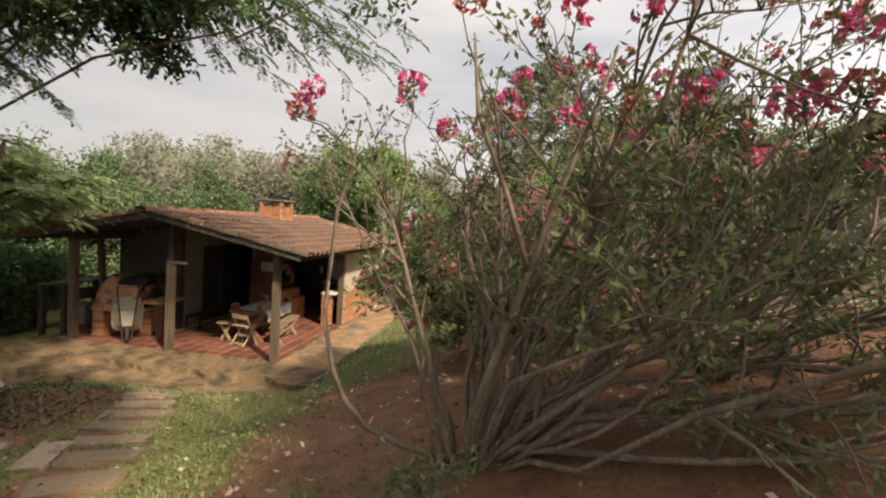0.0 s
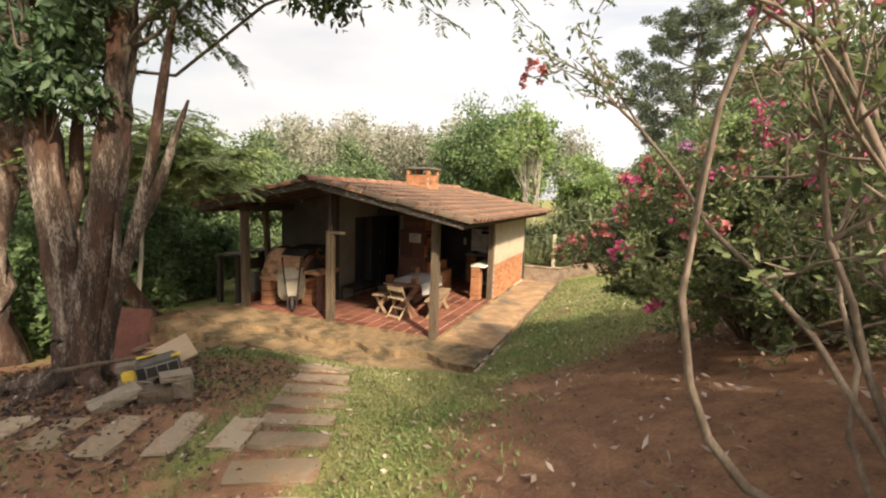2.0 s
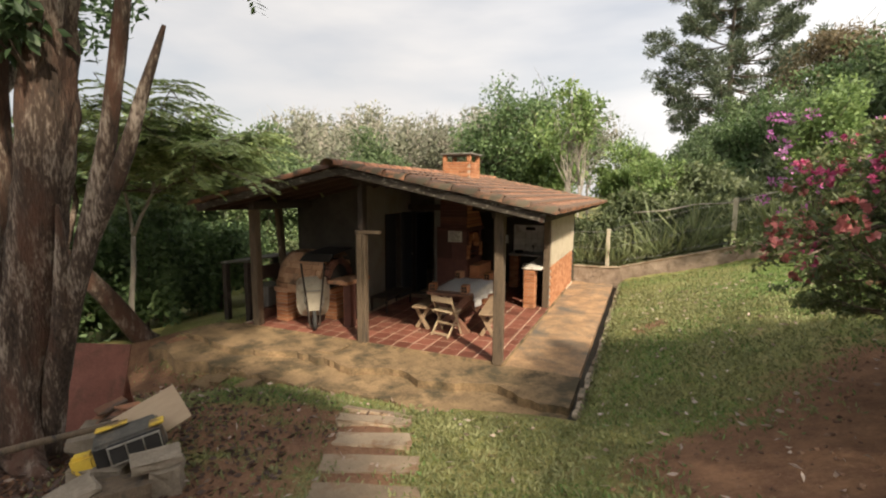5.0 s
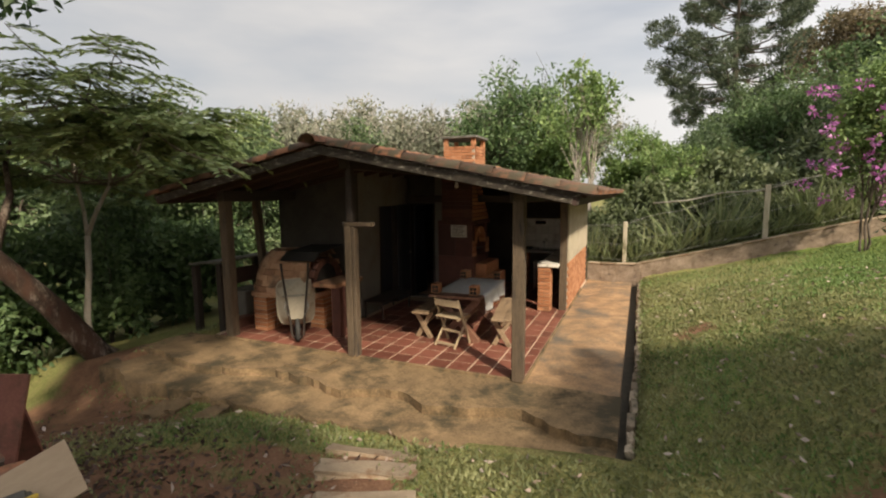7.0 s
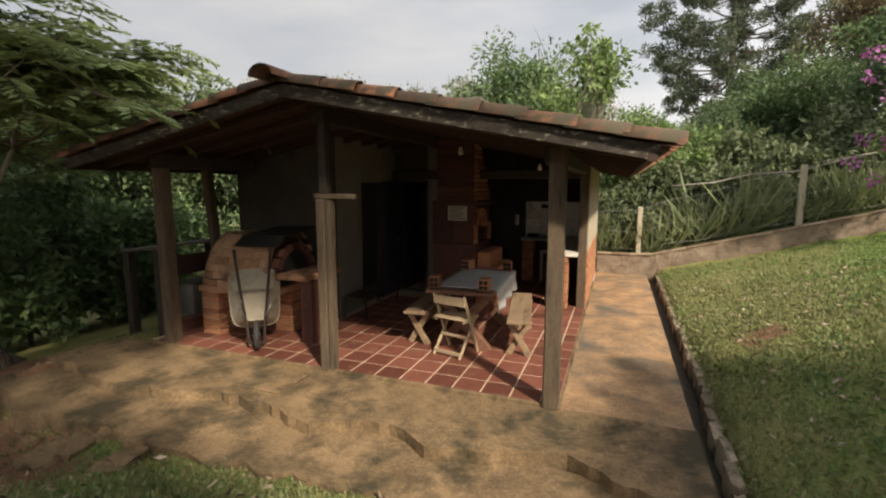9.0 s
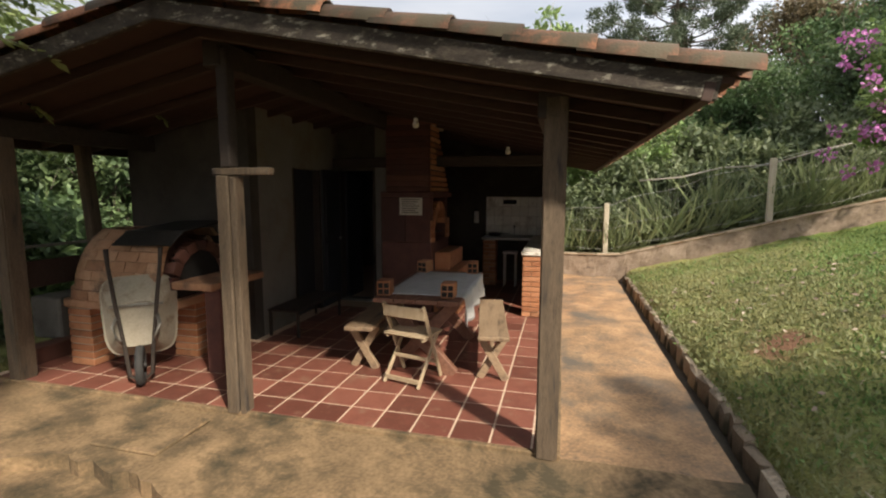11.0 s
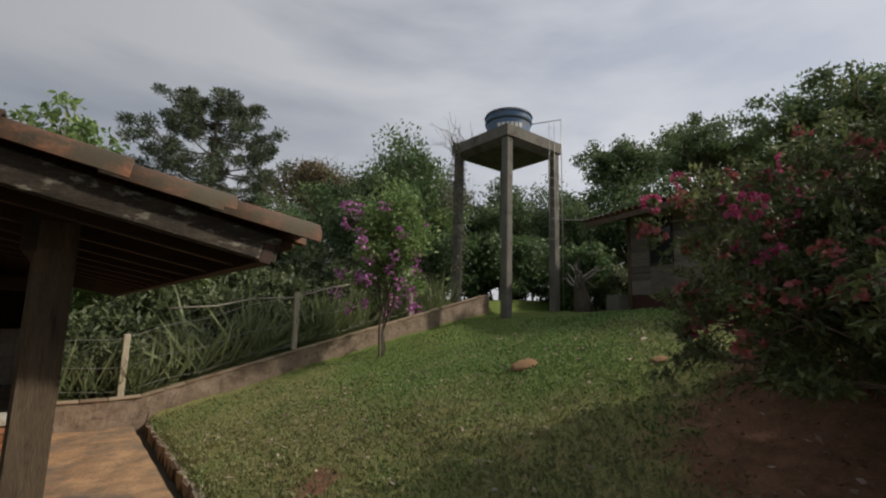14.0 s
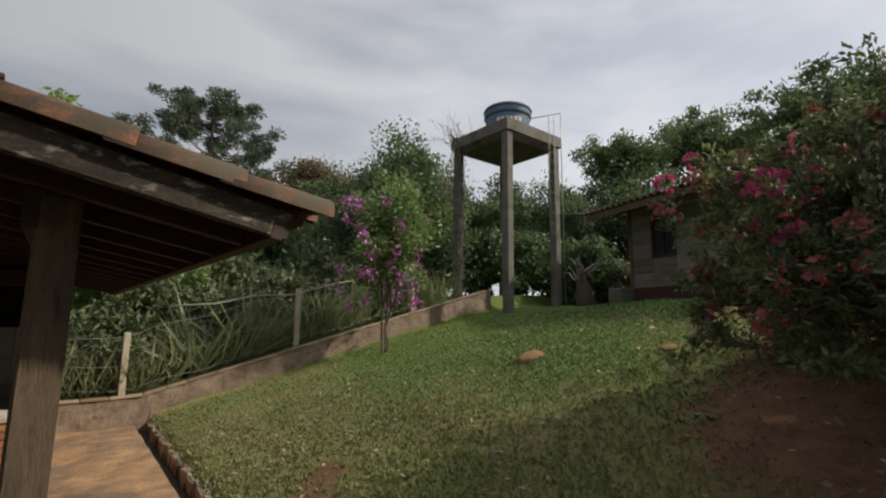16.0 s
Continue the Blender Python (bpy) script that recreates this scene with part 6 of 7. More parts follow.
part("rung", box(-0.17, 0.17, -0.185, -0.165, 0.03, 0.07, 0.003), "chair_wood", chair)
part("rung", box(-0.195, 0.195, 0.10, 0.12, 0.14, 0.17, 0.003), "chair_wood", chair)
part("rung", box(-0.17, 0.17, -0.05, -0.03, 0.20, 0.23, 0.003), "chair_wood", chair)

low = tagged(empty("low_shelf", (-3.05, 2.1, 0)), "low dark slatted shelf against the plaster wall", "shelf")
part("top", box(-0.2, 0.2, -0.35, 0.75, 0.30, 0.325, 0.004), "timber_dark", low)
for dx in (-0.18, 0.18):
    for dy in (-0.32, 0.72):
        part("leg", box(dx - 0.015, dx + 0.015, dy - 0.015, dy + 0.015, 0, 0.298, 0.003), "timber_dark", low)

# ---- domed oven ----
oven = tagged(empty("brick_oven", (-3.95, 0.98, 0)), "domed orange brick oven on brick legs", "oven")
for x0 in (-0.62, 0.16):
    back = 0 if x0 < 0 else 2
    part("pillar_core", box(x0 + 0.012, x0 + 0.268, -0.50 + 0.235 * back, 0.40, 0, 0.57), "mortar", oven)
    for c in range(8):
        for k in range(back, 4):
            y0 = -0.512 + k * 0.235 - (c % 2) * 0.0
            part("brick", box(x0, x0 + 0.28, y0, y0 + 0.222, 0.004 + c * 0.071, 0.064 + c * 0.071, 0.006), "brick", oven)
part("slab", box(-0.66, 0.50, -0.52, 0.5, 0.572, 0.66, 0.012), "brick_tan", oven, "orange brick hearth slab")
part("shelf", box(0.535, 0.98, -0.42, 0.35, 0.79, 0.86, 0.01), "brick_tan", oven, "orange brick shelf")
part("shelf_leg", box(0.84, 1.0, -0.36, -0.2, 0, 0.798, 0.008), "brick_dark", oven)
part("shelf_leg", box(0.62, 0.76, 0.12, 0.3, 0, 0.798, 0.008), "brick_dark", oven)
def vault_at(u, s, q=1.0):
    """Outline of the vault: straight front, rounded end, straight back; s its width, q inwards."""
    ry, rx = 0.53 * s * q, 0.56 * s * q
    if u < 3:
        return 0.45 - 0.25 * u, -ry
    if u > 11:
        return 0.45 - 0.25 * (14 - u), ry
    a = -math.pi / 2 - math.pi * (u - 3) / 8
    return -0.30 + rx * math.cos(a), ry * math.sin(a)


for k in range(7):
    z0, h = 0.664 + k * 0.094, 0.088
    s0, s1 = (math.sqrt(1 - 0.9 * (j / 7.6) ** 2) for j in (k, k + 1))
    if k == 0:
        s0, s1 = 1.05, 1.04
    off = 0.5 * (k % 2)
    for p in range(14):
        u0, u1 = max(0.0, p - off), min(14.0, p + 1 - off) - 0.03
        bm = bmesh.new()
        ring = []
        for z, s in ((z0, s0), (z0 + h, s1)):
            ring.append([bm.verts.new((*vault_at(u, s, q), z)) for u in (u0, (u0 + u1) / 2, u1) for q in (1.0, 0.84)])
        lo_r, hi_r = ring
        for r in (lo_r, hi_r):
            for i in (0, 2):
                bm.faces.new((r[i], r[i + 1], r[i + 3], r[i + 2]))
        for i, j in ((0, 2), (2, 4), (4, 5), (5, 3), (3, 1), (1, 0)):
            bm.faces.new((lo_r[i], lo_r[j], hi_r[j], hi_r[i]))
        bmesh.ops.recalc_face_normals(bm, faces=bm.faces)
        part("brick", bm, "brick_tan", oven)
bm = bmesh.new()
bmesh.ops.create_uvsphere(bm, u_segments=24, v_segments=12, radius=1)
bmesh.ops.transform(bm, matrix=Matrix.Translation((-0.08, 0, 0.66)) @ Matrix.Diagonal((0.74, 0.485, 0.655, 1)), verts=bm.verts)
bmesh.ops.delete(bm, geom=[v for v in bm.verts if v.co.z < 0.655], context="VERTS")
for v in bm.verts:
    v.co.x = min(v.co.x, 0.43)
part("dome_core", bm, "brick_dark", oven, smooth=True)
for k in range(9):
    a = math.pi * (k + 0.5) / 9
    m = Matrix.Translation((0.47, 0.36 * math.cos(a), 0.76 + 0.40 * math.sin(a))) @ Matrix.Rotation(a - math.pi / 2, 4, "X")
    part("arch_brick", box(-0.06, 0.06, -0.06, 0.06, -0.05, 0.05, 0.006, None, m), "brick_dark", oven)
# Solid slab: its black carries the shade inside the mouth.
part("mouth", box(0.432, 0.475, -0.30, 0.30, 0.672, 1.10, 0.02), "soot_shade", oven, "sooty oven mouth, its inner shade a black slab")
sheet = tagged(empty("roof_sheet", (-3.85, 0.97, 1.335)), "dark bent metal sheet lying over the oven", "sheet")
bm = box(-0.16, 0.52, -0.30, 0.36, 0, 0.012, 0.002)
bm.transform(Matrix.Rotation(0.10, 4, "X") @ Matrix.Rotation(-0.03, 4, "Y"))
part("top_sheet", bm, "black_iron", sheet)
bm = box(-0.16, 0.52, -0.2, 0.0, 0, 0.012, 0.002)
bm.transform(Matrix.Translation((0, -0.295, -0.03)) @ Matrix.Rotation(0.62, 4, "X") @ Matrix.Rotation(-0.03, 4, "Y"))
part("front_flap", bm, "black_iron", sheet)

# ---- wheelbarrow standing on its nose ----
wb = tagged(empty("wheelbarrow", (-3.58, 0.36, 0), 42), "old cement-crusted wheelbarrow tipped up against the oven", "wheelbarrow")
bm = bmesh.new()
outline = []
for k in range(28):
    a = 2 * math.pi * k / 28
    c, s = math.cos(a), math.sin(a)
    outline.append((math.copysign(abs(c) ** 0.45, c), math.copysign(abs(s) ** 0.45, s)))
r_out = [bm.verts.new((0.28 * (1 + 0.05 * s) * c, 0.09, 0.57 + 0.355 * s)) for c, s in outline]
r_in = [bm.verts.new((0.15 * c, -0.12, 0.54 + 0.20 * s)) for c, s in outline]
r_rim = [bm.verts.new((0.295 * (1 + 0.05 * s) * c, 0.095, 0.57 + 0.37 * s)) for c, s in outline]
for k in range(28):
    k2 = (k + 1) % 28
    bm.faces.new((r_out[k], r_out[k2], r_in[k2], r_in[k]))
    bm.faces.new((r_rim[k], r_rim[k2], r_out[k2], r_out[k]))
bm.faces.new(r_in)
bmesh.ops.recalc_face_normals(bm, faces=bm.faces)
part("tray", bm, "tray", wb)
for s in (-1, 1):
    tube_part("handle", [[((0.0, -0.17, -0.0 + 0.02), 0.012), ((s * 0.085, -0.17, 0.10), 0.017), ((s * 0.10, -0.17, 0.30), 0.017), ((s * 0.15, -0.16, 0.72), 0.017), ((s * 0.19, -0.10, 1.06), 0.017), ((s * 0.20, -0.06, 1.20), 0.021)]], "timber_dark", wb, sides=8)
    tube_part("leg", [[((s * 0.15, -0.15, 0.62), 0.016), ((s * 0.17, -0.26, 0.56), 0.016), ((s * 0.14, -0.27, 0.46), 0.016), ((s * 0.12, -0.15, 0.38), 0.016)]], "steel", wb, sides=6)
part("brace", box(-0.2, 0.2, -0.15, -0.13, 0.70, 0.725, 0.003), "steel", wb)
wheel = empty("wheel", (0, -0.18, 0.18))
wheel.parent = wb
bm = bmesh.new()
prof = [(0.168, -0.028), (0.178, 0.0), (0.168, 0.028), (0.115, 0.034), (0.105, 0.0), (0.115, -0.034)]
rings = [[bm.verts.new((w, r * math.cos(2 * math.pi * k / 24), r * math.sin(2 * math.pi * k / 24))) for r, w in prof] for k in range(24)]
for k in range(24):
    for i in range(6):
        bm.faces.new((rings[k][i], rings[k][(i + 1) % 6], rings[(k + 1) % 24][(i + 1) % 6], rings[(k + 1) % 24][i]))
bmesh.ops.recalc_face_normals(bm, faces=bm.faces)
part("tyre", bm, "rubber", wheel, smooth=True)
part("rim", cyl(0.108, 0.03, 24, m=Matrix.Rotation(math.pi / 2, 4, "Y")), "steel", wheel)
part("hub", cyl(0.03, 0.09, 14, m=Matrix.Rotation(math.pi / 2, 4, "Y")), "black_iron", wheel)

# ---- lean-to and low wall at the far side of the porch ----
tagged(part("wall_low", box(-5.06, -4.86, 0.35, 1.6, -0.1, 0.16, 0.012), "brick_dark"), "low brick edging at the side of the porch", "wall", kind="structure")
lean = tagged(empty("lean_to", (-5.5, 0.5, -0.12)), "dark low lean-to with a sheet roof", "lean-to")
for x, y, h in ((0.28, -0.08, 1.21), (0.28, 1.28, 1.21), (-0.30, -0.08, 1.15), (-0.30, 1.28, 1.15)):
    part("post", box(x - 0.055, x + 0.055, y - 0.055, y + 0.055, -0.35, h - 0.0, 0.008), "timber_dark", lean)
bm = box(-0.38, 0.36, -0.15, 1.35, 0, 0.03, 0.004)
bm.transform(Matrix.Translation((0, 0, 1.20)) @ Matrix.Rotation(-0.10, 4, "Y"))
part("roof_sheet", bm, "concrete_grey", lean)
part("side_board", box(0.29, 0.32, 0.0, 1.2, 0.82, 1.10, 0.005), "rafter", lean, "dark reddish side board")
part("basin", box(0.1, 0.5, 0.2, 0.7, 0.25, 0.70, 0.02), "concrete_grey", lean, "pale concrete wash basin")

# lamps under the roof
for x, y in ((-1.35, 1.55), (-0.62, 3.1)):
    lamp = tagged(empty("light_bulb", (x, y, under(x) - 0.02)), "unlit bulb hanging under the rafters", "lamp", group="bulbs")
    tube_part("cord", [[((0, 0, -0.10), 0.005), ((0, 0, 0.0), 0.005)]], "black_iron", lamp, sides=5)
    bm = bmesh.new()
    bmesh.ops.create_uvsphere(bm, u_segments=12, v_segments=8, radius=0.035)
    bmesh.ops.translate(bm, vec=(0, 0, -0.15), verts=bm.verts)
    part("bulb", bm, "bulb", lamp, smooth=True)
    part("socket", cyl(0.02, 0.05, 10, m=Matrix.Translation((0, 0, -0.115))), "porcelain", lamp)
tagged(part("drain_cover", box(-3.0, -2.45, -0.62, -0.12, -0.03, -0.008, 0.006), "concrete"), "grey square concrete drain cover in the apron", "drain cover")

# ---- tank, ladder and pipes of the water tower ----
bm = cyl(0.60, 0.86, 40, 0.70)
tank = part("tank", bm, "tank_blue", tower, "faded blue round water tank", smooth=False)
tank.location = (0.1, 0.0, 5.152)
part("lid", cyl(0.735, 0.07, 40, 0.70, Matrix.Translation((0, 0, 0.895))), "tank_lid", tank)
part("rim", cyl(0.70, 0.05, 40, 0.72, Matrix.Translation((0, 0, 0.66))), "tank_lid", tank)
part("cap", cyl(0.30, 0.05, 24, 0.2, Matrix.Translation((0, 0, 0.955))), "tank_lid", tank)
for k in range(6):
    a = radians(200 + k * 11)
    m = Matrix.Translation((0.672 * math.cos(a), 0.672 * math.sin(a), 0.42)) @ Matrix.Rotation(a, 4, "Z")
    part("mark", box(-0.004, 0.012, -0.045, 0.045, -0.07, 0.07, 0, None, m), "porcelain", tank)
tube_part("overflow_pipe", [[((0.1, 0, 6.15), 0.012), ((0.1, 0, 6.40), 0.012)], [((0.75, -0.2, 5.95), 0.015), ((1.25, -1.1, 5.98), 0.015), ((1.25, -1.1, 4.9), 0.015), ((1.19, -1.17, 0.2), 0.015)]], "wire", tower, sides=6)
for s in (0, 1):
    tube_part("ladder_rail", [[((0.56 + 0.24 * s, -1.19, 2.0), 0.009), ((0.56 + 0.24 * s, -1.19, 5.7), 0.009)]], "wire", tower, sides=5)
for k in range(12):
    tube_part("ladder_rung", [[((0.56, -1.19, 2.2 + k * 0.3), 0.006), ((0.80, -1.19, 2.2 + k * 0.3), 0.006)]], "wire", tower, sides=4)
nest = tagged(empty("dry_creeper", (8.95, 8.0, 7.05)), "tangle of dry creeper on the tower edge", "creeper")
rgn = np.random.default_rng(91)
tube_part("creeper_tangle", [bend(rgn, (rgn.normal() * 0.15, rgn.normal() * 0.15, 0.0), (rgn.normal() * 0.5 - 0.2, rgn.normal() * 0.4, 0.2 + 0.6 * rgn.random()), 0.008, 0.003, 4, 0.2) for _ in range(40)] +
          [bend(rgn, (-0.16 + rgn.normal() * 0.1, -0.16 + rgn.normal() * 0.1, 0.0), (-0.16 + rgn.normal() * 0.2, -0.16 + rgn.normal() * 0.2, -5.0 * rgn.random() - 0.3), 0.012, 0.006, 7, 0.05) for _ in range(12)], "twig", nest, sides=4)
cp = [[rgn.normal() * 0.16 - 0.1, rgn.normal() * 0.16 - 0.12, -5.0 * rgn.random()] for _ in range(500)]
leaves("foliage", np.array(cp), 0.09, 0.05, rgn, "leaf_olive", nest, droop=0.4)

# ---- wooden house on the rise ----
house = tagged(empty("wooden_house", (11.6, 4.05, 2.1), -17), "small grey board house with a tiled roof", "house")
part("base", box(0.03, 4.0, -6.0, 0.0, -0.6, 0.50, 0.01), "brick_dark", house, "red brick footing")
part("wall", box(0.06, 4.0, -5.98, -0.02, 0.502, 2.75), "board_wall", house)
for k in range(12):
    z0 = 0.51 + k * 0.185
    for y0, y1 in ((-6.0, -1.42), (-0.70, 0.0)):
        part("board", box(0.02, 0.055, y0, y1, z0, z0 + 0.178, 0.004), "board_wall", house)
for z0, z1 in ((0.51, 1.24), (2.42, 2.73)):
    part("board", box(0.021, 0.056, -1.418, -0.702, z0, z1, 0.004), "board_wall", house)
part("corner_post", box(-0.01, 0.07, -0.05, 0.05, 0.2, 2.75, 0.006), "timber", house)
win = part("window", box(0.045, 0.052, -1.41, -0.71, 1.25, 2.41), "glass_dark", house)
for y0, y1, z0, z1 in ((-1.43, -1.36, 1.22, 2.44), (-0.76, -0.69, 1.22, 2.44), (-1.36, -0.76, 1.22, 1.29), (-1.36, -0.76, 2.37, 2.44), (-1.08, -1.04, 1.29, 2.37)):
    part("frame", box(0.0, 0.04, y0, y1, z0, z1, 0.004), "timber_dark", win)
bm = box(-0.75, 3.4, -6.6, 0.75, 0, 0.05)
bm.transform(Matrix.Translation((0, 0, 2.62)) @ Matrix.Rotation(-0.20, 4, "Y"))
part("roof", bm, "timber_dark", house, "low pitched roof")
htile = barrel_mesh("roof_tile", 0.45, 0.085, 0.10)
htile.materials.append(M["roof_tile"])
for c in range(36):
    for r in range(6):
        o = new("roof_tile", htile)
        o.parent = house
        o.matrix_basis = Matrix.Translation((0, 0, 2.69)) @ Matrix.Rotation(-0.20, 4, "Y") @ Matrix.Translation((-0.82 + 0.40 * r + 0.43, 0.70 - c * 0.205, 0.0)) @ Matrix.Rotation(math.pi, 4, "Z")
part("eave_board", box(-0.80, -0.75, -6.6, 0.75, 2.36, 2.50, 0.004), "timber", house)
part("step_block", box(-0.35, 0.0, 0.03, 0.52, -0.4, 0.52, 0.02), "concrete_grey", house, "pale concrete block at the corner")

cable = tagged(tube_part("cable", [[((11.05, 6.0, 4.85), 0.018), ((11.2, 5.2, 4.74), 0.018), ((11.1, 4.2, 4.78), 0.018), ((11.05, 3.2, 4.82), 0.018)]], "wire", sides=5), "pale pipe slung between tower and house", "cable")

# dead bleached stump by the tower
stump = tagged(empty("dead_stump", (11.15, 5.2, 2.05)), "bleached dead stump with spiky roots and branches", "stump")
rgs = np.random.default_rng(95)
tube_part("stem", [[((0.1, 0, -0.2), 0.30), ((0.0, 0, 0.35), 0.24), ((-0.1, 0, 0.8), 0.15), ((-0.15, 0.05, 1.3), 0.07), ((-0.1, 0.0, 1.75), 0.02)]], "bark", stump, sides=9)
for k in range(13):
    a = rgs.random() * 6.3
    tube_part("branch", [bend(rgs, (-0.08, 0, 0.55 + 0.5 * rgs.random()), (0.75 * math.cos(a) * rgs.uniform(0.5, 1), 0.75 * math.sin(a) * rgs.uniform(0.5, 1), 0.75 + 0.75 * rgs.random()), 0.06, 0.012, 4, 0.12)], "dead", stump, sides=5)

# ---- fence ----
fence = tagged(empty("wire_fence", (0, 7.5, 0)), "wire mesh fence on pale wooden posts", "fence")
for x, top in ((-0.9, 1.25), (0.98, 1.48), (4.0, 2.38), (7.0, 3.15)):
    zb = 0.40 + 0.262 * max(0.0, x - 1.2)
    part("post", box(x - 0.05, x + 0.05, -0.04, 0.06, zb - 0.3, top, 0.01), "fence_wood", fence)
rgf = np.random.default_rng(97)
for f in (0.12, 0.5, 0.96):
    run = []
    for i in range(40):
        x = -0.9 + 7.9 * i / 39
        zb = 0.40 + 0.262 * max(0.0, x - 1.2)
        zt = np.interp(x, [-0.9, 0.98, 4.0, 7.0], [1.25, 1.48, 2.38, 3.15])
        run.append(((x, 0.0, zb + (zt - zb) * f - 0.03 * math.sin(i * 0.9)), 0.004))
    tube_part("wire", [run], "wire", fence, sides=4)
mesh_runs = []
for s in (-1, 1):
    for i in range(80):
        x0 = -0.9 + 7.9 * i / 80
        pts = []
        for f in (0.0, 0.5, 1.0):
            x = min(7.0, max(-0.9, x0 + s * f * 0.95))
            zb = 0.40 + 0.262 * max(0.0, x - 1.2)
            zt = np.interp(x, [-0.9, 0.98, 4.0, 7.0], [1.25, 1.48, 2.38, 3.15])
            pts.append(((x, 0.0, zb + (zt - zb) * f), 0.0006))
        mesh_runs.append(pts)
tagged(tube_part("mesh", mesh_runs, "wire", fence, sides=3), kind="stuff")
branch = tagged(tube_part("fallen_branch", [[((1.6, 7.55, 1.95), 0.018), ((2.4, 7.6, 2.02), 0.02), ((3.1, 7.58, 2.2), 0.02), ((3.9, 7.56, 2.25), 0.018), ((4.9, 7.6, 2.55), 0.014), ((5.6, 7.7, 2.7), 0.008)]], "dead", sides=6), "bleached branch lying along the fence top", "branch")

# reeds and long grass behind the fence
rgr = np.random.default_rng(99)
n = 3000
bx, by = rgr.uniform(-1.2, 8.5, n), 7.65 + rgr.random(n) ** 1.6 * 2.4
bp = np.array([(a, b, height(a, b)) for a, b in zip(bx, by)])
bd = rgr.normal(size=(n, 3)) * np.array([0.42, 0.42, 0.1]) + np.array([0, 0, 1])
tagged(leaves("reeds", bp, 0.95, 0.03, rgr, "reed", dirs=bd), "tall reeds and long grass behind the fence", "reeds", kind="stuff")
for cx, cy in ((3.2, 8.1), (2.3, 8.3), (5.0, 8.2)):
    agave = tagged(empty("long_leaved_plant", (cx, cy, height(cx, cy))), "tall clump of arching strap leaves", "plant", group="strap-leaved plants")
    d = rgr.normal(size=(46, 3)) * np.array([0.6, 0.6, 0.1]) + np.array([0, 0, 1])
    leaves("foliage", np.zeros((46, 3)), 1.5, 0.07, rgr, "reed", agave, dirs=d)

# ---- stepping stones ----
stones = []
for k in range(9):
    y = -2.02 - 0.43 * k
    stones.append((-0.72 + 0.53 * (-y - 2.05) + rr.uniform(-0.04, 0.04), y, 27 + rr.uniform(-4, 4), rr.uniform(0.66, 0.8), rr.uniform(0.25, 0.32)))
for k in range(7):
    stones.append((0.12 - 0.47 * k, -4.72 - 0.24 * k + rr.uniform(-0.03, 0.03), 116 + rr.uniform(-5, 5), rr.uniform(0.55, 0.72), rr.uniform(0.24, 0.3)))
for x, y, turn, w, d in stones:
    bm = box(-w / 2, w / 2, -d / 2, d / 2, -0.05, 0.016)
    bmesh.ops.subdivide_edges(bm, edges=bm.edges, cuts=2, use_grid_fill=True)
    for v in bm.verts:
        e = 0.022
        v.co += Vector((rr.uniform(-e, e), rr.uniform(-e, e) * 0.8, rr.uniform(-0.006, 0.004)))
    s = tagged(part("stepping_stone", bm, "stone"), "worn flat stepping stone set in the soil", "stone", group="stepping stones")
    gxs = (height(x + 0.2, y) - height(x - 0.2, y)) / 0.4
    gys = (height(x, y + 0.2) - height(x, y - 0.2)) / 0.4
    s.matrix_basis = Matrix.Translation((x, y, height(x, y) + 0.015)) @ Matrix.Rotation(-gxs, 4, "Y") @ Matrix.Rotation(gys, 4, "X") @ Matrix.Rotation(radians(turn), 4, "Z")


# ---- junk at the foot of the large tree ----
def lump(name, x, y, z, sx, sy, sz, turn, material, label, category, tilt=0.0, group="", rough=0.03):
    bm = box(-sx / 2, sx / 2, -sy / 2, sy / 2, 0, sz)
    bmesh.ops.subdivide_edges(bm, edges=bm.edges, cuts=2, use_grid_fill=True)
    for v in bm.verts:
        v.co += Vector((rr.uniform(-rough, rough), rr.uniform(-rough, rough), rr.uniform(-rough, rough) * 0.6))
    o = tagged(part(name, bm, material), label, category, group)
    o.matrix_basis = pose(x, y, z, 0, tilt, turn)
    return o


def gz(x, y):
    return height(x, y) + 0.03 * noise.noise(Vector((x * 1.3, y * 1.3, 0)))


def basis(at, x_dir, facing):
    """A pose at a place, its x along x_dir and its -y facing the given way."""
    x = Vector(x_dir).normalized()
    y = -Vector(facing).normalized()
    y = (y - x * y.dot(x)).normalized()
    m = Matrix((x, y, x.cross(y))).transposed().to_4x4()
    return Matrix.Translation(at) @ m


slab = lump("concrete_slab", -1.43, -4.80, gz(-1.43, -4.80) + 0.01, 0.44, 0.26, 0.10, 70, "rubble", "pale broken concrete slab tilted on the soil", "slab", tilt=-14, group="broken blocks", rough=0.022)
lump("concrete_block", -1.22, -4.52, gz(-1.22, -4.52) - 0.03, 0.32, 0.22, 0.17, 52, "timber", "brown weathered block under the junk", "block", group="broken blocks", rough=0.012)
lump("concrete_block", -1.10, -4.30, gz(-1.10, -4.30) - 0.03, 0.2, 0.2, 0.24, 48, "rubble", "upright pale concrete block", "block", group="broken blocks", rough=0.015)
lump("concrete_slab", -1.15, -4.33, gz(-1.10, -4.30) + 0.212, 0.3, 0.2, 0.07, 60, "rubble", "flat concrete piece on an upright block", "slab", group="broken blocks", rough=0.012)
lump("concrete_block", -1.60, -4.42, gz(-1.60, -4.42) - 0.03, 0.36, 0.3, 0.2, 30, "rubble", "dark broken concrete block under junk", "block", group="broken blocks", rough=0.02)
lump("concrete_block", -1.95, -4.12, gz(-1.95, -4.12) - 0.03, 0.5, 0.34, 0.26, 40, "rubble", "heap of broken masonry by the tree", "block", group="broken blocks", rough=0.035)

